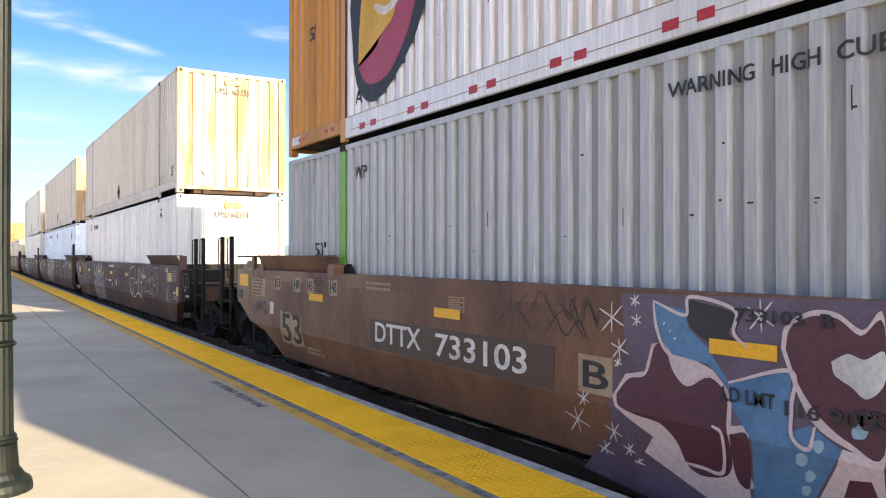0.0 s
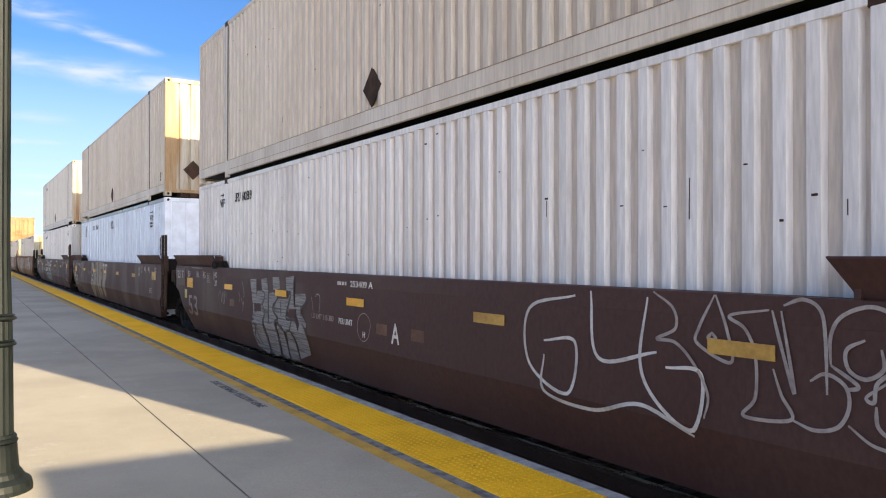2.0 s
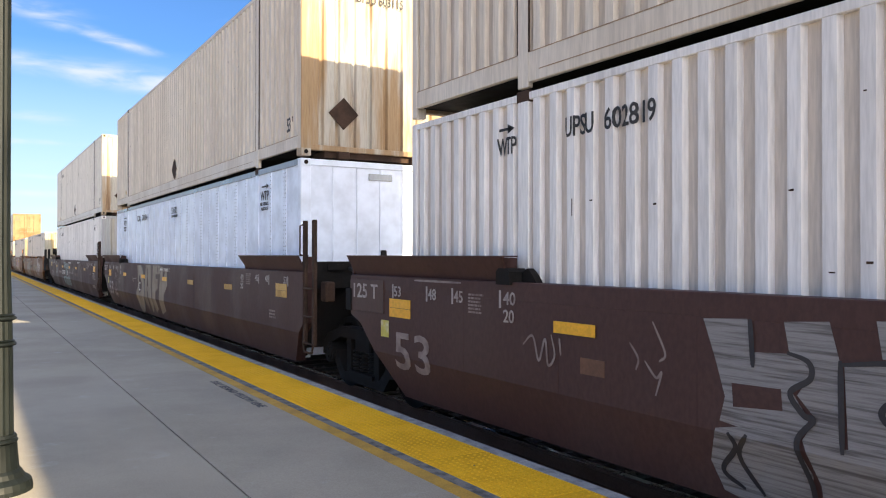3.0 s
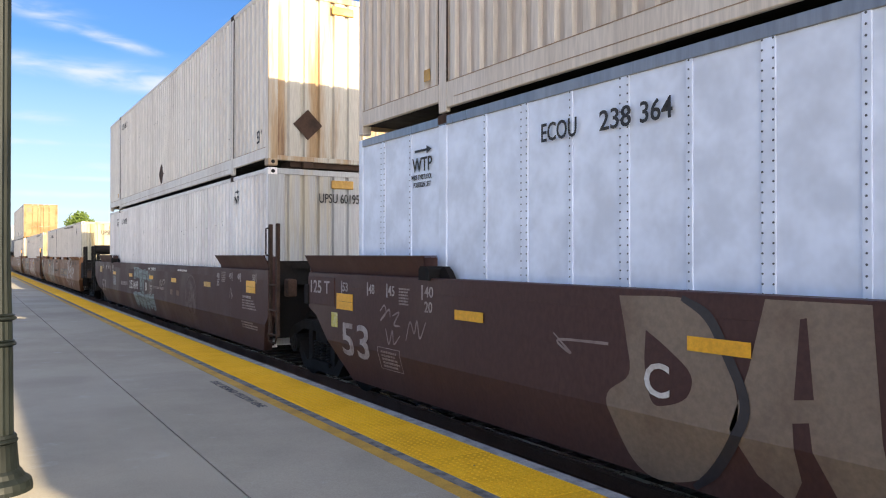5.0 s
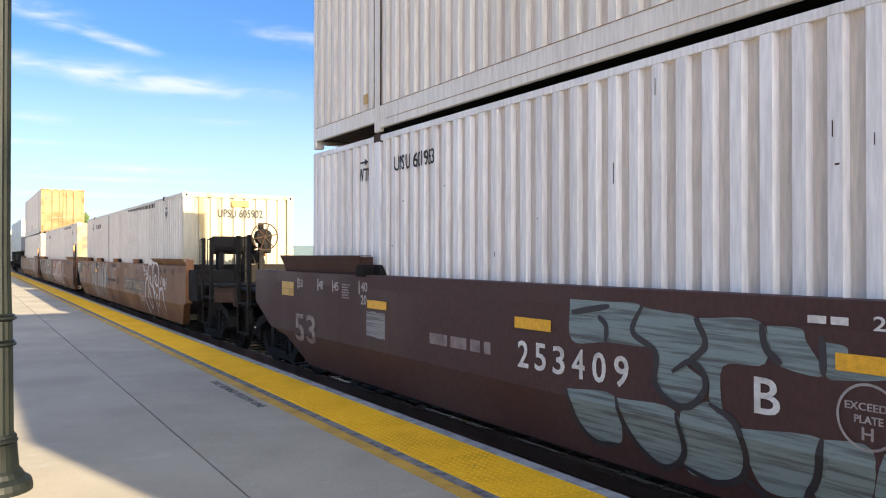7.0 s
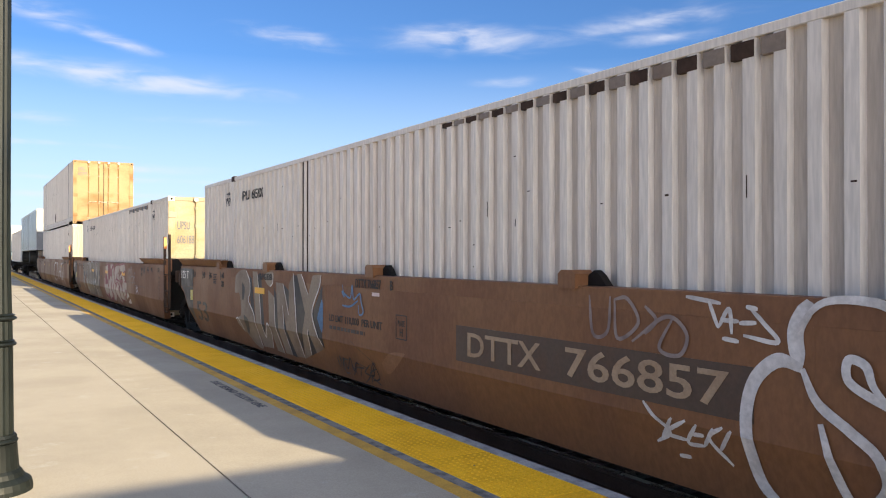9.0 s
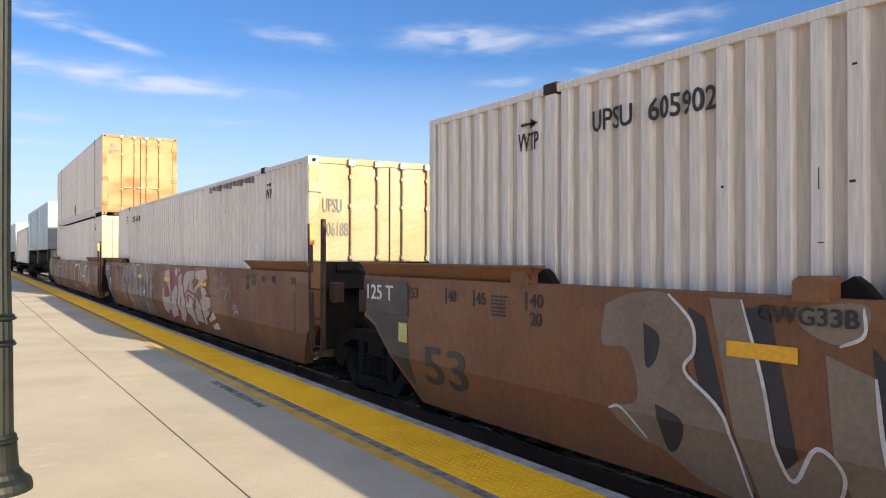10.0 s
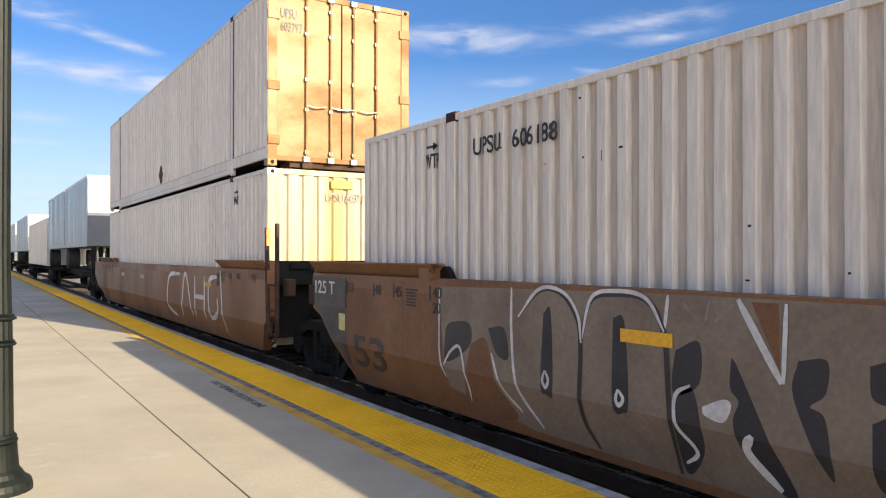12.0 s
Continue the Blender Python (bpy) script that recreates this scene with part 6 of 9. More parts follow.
    strokes([[(-9.99, 0.82), (-10.05, 0.47)]], 0.022, "spray_white", car, m, z=0.0070)
    blob([(-9.69, 0.99), (-9.51, 1.24), (-9.51, 0.82)], "spray_blue", car, m, z=0.0042, smooth=True)


def spray_blue_tag(car):
    m = on_side(0, 0, SIDE_X)
    strokes([[(-8.88, 1.45), (-8.82, 1.31), (-8.88, 1.37), (-8.65, 1.3), (-8.59, 1.45), (-8.54, 1.29), (-8.38, 1.36), (-8.33, 1.25), (-8.28, 1.15), (-8.38, 1.12), (-8.41, 1.23)]], 0.025, "spray_blue", car, m, z=0.0060)
    strokes([[(-8.88, 1.2), (-8.65, 1.2), (-8.43, 1.28)]], 0.025, "spray_blue", car, m, z=0.0060)
    strokes([[(-9.06, 0.39), (-8.97, 0.55), (-8.91, 0.42), (-8.76, 0.57), (-8.73, 0.42), (-8.6, 0.53), (-8.49, 0.47)]], 0.02, "spray_black", car, m, z=0.0040)
    strokes([[(-8.39, 0.42), (-8.19, 0.43), (-8.14, 0.58), (-8.05, 0.42), (-8.24, 0.36)]], 0.02, "spray_black", car, m, z=0.0040)


def spray_dark_tag(car):
    m = on_side(0, 0, SIDE_X)
    strokes([[(-9.18, 0.54), (-9.14, 0.41)]], 0.022, "dark_patch", car, m, z=0.0030)
    strokes([[(-9.09, 0.42), (-9.08, 0.56), (-9.02, 0.45), (-9.0, 0.56)]], 0.022, "dark_patch", car, m, z=0.0038)
    strokes([[(-8.83, 0.54), (-8.97, 0.52), (-8.99, 0.37), (-8.87, 0.37)]], 0.022, "dark_patch", car, m, z=0.0046)
    strokes([[(-8.74, 0.47), (-8.65, 0.39)]], 0.022, "dark_patch", car, m, z=0.0054)
    strokes([[(-8.6, 0.5), (-8.77, 0.36)]], 0.022, "dark_patch", car, m, z=0.0030)
    strokes([[(-8.63, 0.47), (-8.41, 0.49)]], 0.022, "dark_patch", car, m, z=0.0038)
    strokes([[(-8.51, 0.48), (-8.57, 0.37)]], 0.022, "dark_patch", car, m, z=0.0046)
    strokes([[(-8.24, 0.55), (-8.42, 0.44), (-8.3, 0.41), (-8.46, 0.31)]], 0.022, "dark_patch", car, m, z=0.0054)
    strokes([[(-8.2, 0.56), (-8.29, 0.33)]], 0.022, "dark_patch", car, m, z=0.0030)
    strokes([[(-8.09, 0.52), (-8.29, 0.43), (-8.04, 0.33)]], 0.022, "dark_patch", car, m, z=0.0038)
    strokes([[(-8.66, 0.79), (-8.07, 0.57), (-8.15, 0.47), (-8.57, 0.53), (-8.54, 0.66)]], 0.010, "dark_patch", car, m, "rub_mark", z=0.0040, smooth=False)


def spray_striped_letters(car):
    m = on_side(0, 0, SIDE_X)
    blob([(-14.06, 1.51), (-11.26, 1.56), (-9.71, 1.56), (-9.72, 0.36), (-10.31, 0.36), (-11.13, 0.36), (-12.65, 0.36), (-13.93, 0.55)], "spray_grey", car, m, z=0.0030, smooth=False)
    blob([(-13.93, 1.11), (-13.83, 1.18), (-13.52, 1.19), (-13.52, 0.98), (-13.93, 0.8)], "spray_black", car, m, z=0.0036, smooth=True)
    blob([(-13.22, 1.17), (-12.98, 1.19), (-12.92, 0.94), (-13.09, 0.96)], "spray_black", car, m, z=0.0036, smooth=True)
    blob([(-12.45, 1.35), (-12.36, 1.37), (-12.34, 0.75), (-12.43, 0.71), (-12.49, 0.79)], "spray_black", car, m, z=0.0036, smooth=True)
    blob([(-11.67, 1.37), (-11.56, 1.35), (-11.52, 0.8), (-11.58, 0.71), (-11.68, 0.76)], "spray_black", car, m, z=0.0036, smooth=True)
    blob([(-11.1, 1.2), (-10.91, 1.27), (-10.91, 1.01), (-11.1, 0.91), (-11.13, 1.02)], "spray_black", car, m, z=0.0036, smooth=True)
    blob([(-11.13, 0.86), (-10.98, 0.98), (-10.91, 0.8), (-10.91, 0.57), (-11.09, 0.4)], "spray_black", car, m, z=0.0036, smooth=True)
    blob([(-10.67, 1.2), (-10.6, 1.1), (-10.29, 0.48), (-10.4, 0.45), (-10.6, 0.64), (-10.66, 0.82), (-10.62, 0.94), (-10.68, 1.02)], "spray_black", car, m, z=0.0036, smooth=True)
    blob([(-10.23, 1.23), (-10.06, 1.25), (-10.07, 1.07), (-10.16, 0.99), (-10.07, 0.93), (-10.05, 0.6), (-10.26, 1.02)], "spray_black", car, m, z=0.0036, smooth=True)
    blob([(-9.83, 1.25), (-9.72, 1.27), (-9.72, 1.08), (-9.82, 1.09)], "spray_black", car, m, z=0.0036, smooth=True)
    blob([(-9.82, 0.96), (-9.72, 0.98), (-9.72, 0.63), (-9.81, 0.66)], "spray_black", car, m, z=0.0036, smooth=True)
    blob([(-10.53, 1.54), (-10.35, 1.54), (-10.34, 1.15)], "brown", car, m, z=0.0036, smooth=False)
    blob([(-13.49, 1.01), (-13.25, 1.07), (-13.11, 0.7), (-12.9, 0.42), (-13.64, 0.42)], "brown", car, m, z=0.0036, smooth=True)
    strokes([[(-12.79, 1.29), (-12.5, 1.53), (-12.23, 1.52), (-12.05, 1.34), (-12.01, 1.13), (-12.02, 0.61), (-11.9, 0.38)]], 0.045, "spray_black", car, m, z=0.0040)
    strokes([[(-12.01, 1.16), (-11.9, 1.48), (-11.63, 1.54), (-11.35, 1.51), (-11.2, 1.31), (-11.16, 0.95), (-11.13, 0.38)]], 0.045, "spray_black", car, m, z=0.0040)
    strokes([[(-14.04, 1.5), (-14.04, 0.89), (-13.95, 0.65)]], 0.03, "spray_white", car, m, z=0.0060)
    strokes([[(-12.87, 1.54), (-12.87, 1.14), (-12.8, 0.71), (-12.55, 0.41)]], 0.035, "spray_white", car, m, z=0.0060)
    strokes([[(-12.78, 1.3), (-12.5, 1.54), (-12.21, 1.53), (-12.04, 1.37), (-12.0, 1.16)]], 0.03, "spray_white", car, m, z=0.0070)
    strokes([[(-12.0, 1.18), (-11.89, 1.5), (-11.63, 1.56), (-11.35, 1.52), (-11.19, 1.31)]], 0.03, "spray_white", car, m, z=0.0070)
    strokes([[(-11.16, 1.55), (-11.19, 1.33)]], 0.03, "spray_white", car, m, z=0.0060)
    strokes([[(-10.62, 1.55), (-10.33, 1.09)]], 0.05, "spray_white", car, m, z=0.0060)
    strokes([[(-10.3, 1.54), (-10.32, 1.09)]], 0.03, "spray_white", car, m, z=0.0065)
    strokes([[(-13.97, 0.76), (-13.83, 0.91), (-13.67, 0.95), (-13.58, 0.63), (-13.58, 0.47)]], 0.03, "spray_white", car, m, z=0.0060)
    strokes([[(-13.17, 0.96), (-13.03, 0.68), (-12.8, 0.5)]], 0.03, "spray_white", car, m, z=0.0060)
    strokes([[(-10.98, 0.99), (-11.1, 0.91), (-11.1, 0.72), (-10.98, 0.6), (-10.97, 0.54), (-11.07, 0.47)]], 0.03, "spray_white", car, m, z=0.0060)
    strokes([[(-10.53, 0.76), (-10.57, 0.65), (-10.38, 0.46)]], 0.06, "spray_white", car, m, z=0.0060)
    strokes([[(-12.43, 0.9), (-12.39, 0.83), (-12.42, 0.77), (-12.46, 0.82), (-12.43, 0.9)]], 0.03, "spray_white", car, m, z=0.0060)
    strokes([[(-11.62, 0.87), (-11.57, 0.81), (-11.61, 0.76), (-11.64, 0.8), (-11.62, 0.87)]], 0.03, "spray_white", car, m, z=0.0060)
    blob([(-10.89, 0.87), (-10.73, 0.94), (-10.67, 0.91), (-10.73, 0.8), (-10.87, 0.82)], "spray_white", car, m, z=0.0042, smooth=True)
    strokes([[(-11.04, 1.51), (-10.92, 1.4)]], 0.02, "faint_paint", car, m, z=0.0060)
    strokes([[(-10.83, 1.53), (-10.86, 1.4)]], 0.02, "faint_paint", car, m, z=0.0060)
    strokes([[(-10.65, 1.52), (-10.81, 1.39)]], 0.02, "faint_paint", car, m, z=0.0060)


def spray_white_loops(car):
    m = on_side(0, 0, SIDE_X)
    strokes([[(-2.71, 1.56), (-2.8, 1.4), (-2.78, 1.21)]], 0.1, "spray_white", car, m, z=0.0040)
    strokes([[(-2.76, 1.19), (-2.91, 1.22), (-3.06, 1.09), (-3.12, 0.88), (-3.1, 0.64), (-3.05, 0.46), (-2.91, 0.34)]], 0.085, "spray_white", car, m, z=0.0062)
    strokes([[(-2.76, 1.19), (-2.67, 1.02), (-2.49, 0.9), (-2.34, 0.79), (-2.31, 0.64), (-2.43, 0.5), (-2.52, 0.52), (-2.59, 0.7), (-2.65, 0.91)]], 0.06, "spray_white", car, m, z=0.0084)
    strokes([[(-2.8, 1.39), (-2.63, 1.56), (-2.34, 1.57), (-2.2, 1.48), (-2.13, 1.36), (-2.14, 1.18), (-2.2, 1.05), (-2.34, 1.08), (-2.49, 1.16), (-2.49, 1.27), (-2.4, 1.25), (-2.36, 1.15), (-2.27, 1.05)]], 0.05, "spray_white", car, m, z=0.0106)
    strokes([[(-2.09, 1.01), (-2.09, 1.26), (-2.11, 1.44), (-2.02, 1.59), (-1.86, 1.62), (-1.62, 1.59), (-1.48, 1.48), (-1.43, 1.32), (-1.46, 1.16), (-1.53, 1.08), (-1.68, 1.09), (-1.83, 1.17), (-1.85, 1.27), (-1.77, 1.33), (-1.69, 1.28), (-1.66, 1.14)]], 0.06, "spray_white", car, m, z=0.0128)
    strokes([[(-2.23, 1.06), (-2.08, 0.97), (-1.99, 0.88), (-1.86, 0.92)]], 0.085, "spray_white", car, m, z=0.0040)
    strokes([[(-1.99, 0.86), (-1.89, 0.69), (-1.89, 0.51), (-1.99, 0.34)]], 0.035, "spray_white", car, m, z=0.0062)
    strokes([[(-1.53, 1.07), (-1.41, 0.99), (-1.38, 0.85), (-1.47, 0.68), (-1.57, 0.58), (-1.7, 0.65), (-1.72, 0.79), (-1.62, 0.86), (-1.48, 0.79)]], 0.05, "spray_white", car, m, z=0.0084)
    strokes([[(-1.41, 0.83), (-1.32, 0.97), (-1.16, 1.03), (-1.02, 0.98), (-0.93, 0.85), (-0.88, 0.7), (-0.9, 0.49)]], 0.07, "spray_white", car, m, z=0.0106)
    strokes([[(-1.34, 1.26), (-1.25, 1.13), (-1.21, 1.22), (-1.13, 1.29), (-1.1, 1.2)]], 0.035, "spray_white", car, m, z=0.0128)
    strokes([[(-1.05, 1.27), (-1.08, 1.16), (-1.02, 1.13), (-0.98, 1.22), (-1.05, 1.27)]], 0.035, "spray_white", car, m, z=0.0040)
    strokes([[(-0.93, 1.29), (-0.99, 1.11), (-0.88, 1.13), (-0.92, 1.19), (-0.84, 1.23), (-0.92, 1.28)]], 0.035, "spray_white", car, m, z=0.0062)
    strokes([[(-0.87, 1.19), (-0.87, 1.04), (-0.74, 1.04), (-0.82, 1.11), (-0.74, 1.16), (-0.86, 1.19)]], 0.035, "spray_white", car, m, z=0.0084)
    strokes([[(-0.66, 1.28), (-0.68, 1.08)]], 0.055, "spray_white", car, m, z=0.0106)
    strokes([[(-0.69, 1.02), (-0.68, 1.01)]], 0.05, "spray_white", car, m, z=0.0128)
    strokes([[(-3.57, 1.55), (-3.3, 1.52)]], 0.028, "spray_white", car, m, z=0.0040)
    strokes([[(-3.39, 1.53), (-3.32, 1.37)]], 0.028, "spray_white", car, m, z=0.0047)
    strokes([[(-3.32, 1.37), (-3.24, 1.49), (-3.22, 1.34)]], 0.028, "spray_white", car, m, z=0.0054)
    strokes([[(-3.3, 1.42), (-3.17, 1.42)]], 0.028, "spray_white", car, m, z=0.0061)
    strokes([[(-3.12, 1.51), (-3.04, 1.5)]], 0.028, "spray_white", car, m, z=0.0068)
    strokes([[(-3.17, 1.41), (-3.05, 1.42)]], 0.028, "spray_white", car, m, z=0.0040)
    strokes([[(-3.09, 1.5), (-3.0, 1.42), (-2.91, 1.32), (-3.14, 1.34)]], 0.028, "spray_white", car, m, z=0.0047)
    strokes([[(-3.29, 1.31), (-3.17, 1.3)]], 0.028, "spray_white", car, m, z=0.0054)
    strokes([[(-3.94, 0.83), (-3.85, 0.75), (-3.72, 0.66), (-3.85, 0.57)]], 0.028, "spray_white", car, m, z=0.0061)
    strokes([[(-3.69, 0.76), (-3.8, 0.6)]], 0.028, "spray_white", car, m, z=0.0068)
    strokes([[(-3.58, 0.76), (-3.75, 0.65), (-3.57, 0.63)]], 0.028, "spray_white", car, m, z=0.0040)
    strokes([[(-3.49, 0.75), (-3.58, 0.62), (-3.45, 0.62)]], 0.028, "spray_white", car, m, z=0.0047)
    strokes([[(-3.54, 0.68), (-3.44, 0.69)]], 0.028, "spray_white", car, m, z=0.0054)
    strokes([[(-3.36, 0.75), (-3.45, 0.62)]], 0.028, "spray_white", car, m, z=0.0061)
    strokes([[(-3.29, 0.77), (-3.4, 0.68), (-3.25, 0.54)]], 0.028, "spray_white", car, m, z=0.0068)
    strokes([[(-3.23, 0.76), (-3.33, 0.62)]], 0.028, "spray_white", car, m, z=0.0040)
    strokes([[(-3.68, 0.51), (-3.58, 0.52)]], 0.028, "spray_white", car, m, z=0.0047)
    strokes([[(-4.47, 1.52), (-4.43, 1.24), (-4.28, 1.27), (-4.25, 1.52)]], 0.028, "faint_paint", car, m, z=0.0040)
    strokes([[(-4.21, 1.5), (-4.18, 1.23), (-3.98, 1.35), (-4.08, 1.51), (-4.21, 1.5)]], 0.028, "faint_paint", car, m, z=0.0047)
    strokes([[(-3.92, 1.47), (-3.82, 1.38), (-3.92, 1.28)]], 0.028, "faint_paint", car, m, z=0.0054)
    strokes([[(-4.04, 1.22), (-3.73, 1.41), (-3.56, 1.31), (-3.62, 1.17), (-3.79, 1.2), (-3.67, 1.41)]], 0.028, "faint_paint", car, m, z=0.0061)


def spray_thin_letters(car):
    m = on_side(0, 0, SIDE_X)
    strokes([[(-4.18, 1.51), (-4.74, 1.38), (-4.74, 0.94), (-4.27, 0.76), (-4.18, 1.16), (-4.55, 1.14)]], 0.028, "spray_white", car, m, z=0.0040)
    strokes([[(-4.01, 1.55), (-3.93, 1.07), (-3.37, 1.17)]], 0.028, "spray_white", car, m, z=0.0040)
    strokes([[(-3.45, 1.53), (-3.52, 1.09), (-3.37, 0.84), (-3.07, 0.71), (-3.0, 1.07), (-3.29, 1.08)]], 0.028, "spray_white", car, m, z=0.0050)
    strokes([[(-4.55, 1.03), (-4.55, 0.74), (-4.01, 0.68), (-3.52, 0.8), (-3.07, 0.67)]], 0.028, "spray_white", car, m, z=0.0060)
    strokes([[(0.03, 1.06), (0.04, 0.75)]], 0.02, "spray_white", car, m, z=0.0040)
    strokes([[(1.62, 1.05), (1.67, 1.1), (1.69, 1.03), (1.73, 1.1), (1.77, 1.04), (1.81, 1.13)]], 0.02, "faint_paint", car, m, z=0.0040)
    strokes([[(-3.4, 1.57), (-3.23, 1.47), (-3.21, 1.34), (-3.37, 1.26), (-3.21, 1.25), (-3.06, 1.13), (-2.95, 0.95), (-2.98, 0.8)]], 0.022, "dull_white", car, m, z=0.0040)
    strokes([[(-2.9, 1.57), (-3.02, 1.36), (-3.03, 1.26), (-2.78, 1.17), (-2.81, 1.37), (-2.89, 1.57)]], 0.022, "dull_white", car, m, z=0.0049)
    strokes([[(-2.92, 1.34), (-2.95, 1.3), (-2.89, 1.3), (-2.92, 1.34)]], 0.022, "dull_white", car, m, z=0.0058)
    strokes([[(-2.52, 1.5), (-2.79, 1.45), (-2.68, 1.38), (-2.61, 1.23), (-2.61, 0.99), (-2.69, 0.87), (-2.38, 0.9), (-2.44, 1.03), (-2.49, 1.17)]], 0.022, "dull_white", car, m, z=0.0067)
    strokes([[(-2.5, 1.5), (-2.44, 1.29), (-2.36, 1.05), (-2.44, 1.5)]], 0.022, "dull_white", car, m, z=0.0076)
    strokes([[(-2.43, 1.53), (-2.31, 1.57), (-2.21, 1.52), (-2.18, 1.38), (-2.17, 1.07)]], 0.022, "dull_white", car, m, z=0.0040)
    strokes([[(-2.27, 1.13), (-2.18, 1.18), (-2.07, 1.13), (-2.05, 1.02), (-2.11, 0.91), (-2.24, 0.87), (-2.37, 0.9)]], 0.022, "dull_white", car, m, z=0.0049)
    strokes([[(-2.15, 1.23), (-2.15, 1.38), (-2.09, 1.49), (-1.94, 1.55), (-1.81, 1.51), (-1.69, 1.4)]], 0.022, "dull_white", car, m, z=0.0058)
    strokes([[(-2.15, 1.23), (-2.0, 1.14), (-2.07, 1.11)]], 0.022, "dull_white", car, m, z=0.0067)
    strokes([[(-1.88, 1.34), (-1.87, 1.24), (-1.96, 1.18), (-2.05, 1.22), (-2.06, 1.32), (-1.96, 1.38)]], 0.022, "dull_white", car, m, z=0.0076)
    strokes([[(-1.86, 1.17), (-1.96, 1.09), (-1.92, 1.07), (-1.9, 1.17), (-1.79, 1.24), (-1.66, 1.23), (-1.56, 1.16), (-1.53, 1.04), (-1.6, 0.92), (-1.73, 0.85), (-1.91, 0.85), (-2.05, 0.93)]], 0.022, "dull_white", car, m, z=0.0040)
    strokes([[(-1.91, 1.05), (-1.9, 0.95), (-1.83, 0.91), (-1.75, 0.98)]], 0.022, "dull_white", car, m, z=0.0049)
    strokes([[(-1.69, 1.37), (-1.62, 1.45), (-1.48, 1.5), (-1.35, 1.47), (-1.29, 1.37), (-1.32, 1.27), (-1.39, 1.16), (-1.43, 1.25), (-1.52, 1.29), (-1.57, 1.24), (-1.55, 1.16), (-1.43, 1.11), (-1.27, 1.1), (-1.15, 1.06), (-1.11, 0.95), (-1.15, 0.81)]], 0.022, "dull_white", car, m, z=0.0058)
    strokes([[(-1.32, 1.04), (-1.43, 1.07), (-1.55, 1.02), (-1.62, 0.89), (-1.55, 0.73)]], 0.022, "dull_white", car, m, z=0.0067)
    strokes([[(-1.43, 0.84), (-1.35, 0.82), (-1.27, 0.89), (-1.26, 0.94)]], 0.022, "dull_white", car, m, z=0.0076)
    strokes([[(-1.33, 1.46), (-1.22, 1.5), (-1.05, 1.49), (-1.01, 1.41), (-1.04, 1.23), (-0.96, 1.29)]], 0.022, "dull_white", car, m, z=0.0040)
    strokes([[(-1.18, 1.37), (-1.22, 1.2), (-1.19, 1.09)]], 0.022, "dull_white", car, m, z=0.0049)
    strokes([[(-1.04, 1.17), (-0.99, 1.14), (-0.96, 1.09)]], 0.022, "dull_white", car, m, z=0.0058)
    strokes([[(-1.04, 1.14), (-1.03, 0.98)]], 0.022, "dull_white", car, m, z=0.0067)
    strokes([[(-0.96, 1.02), (-1.03, 0.92), (-1.05, 0.83)]], 0.022, "dull_white", car, m, z=0.0076)


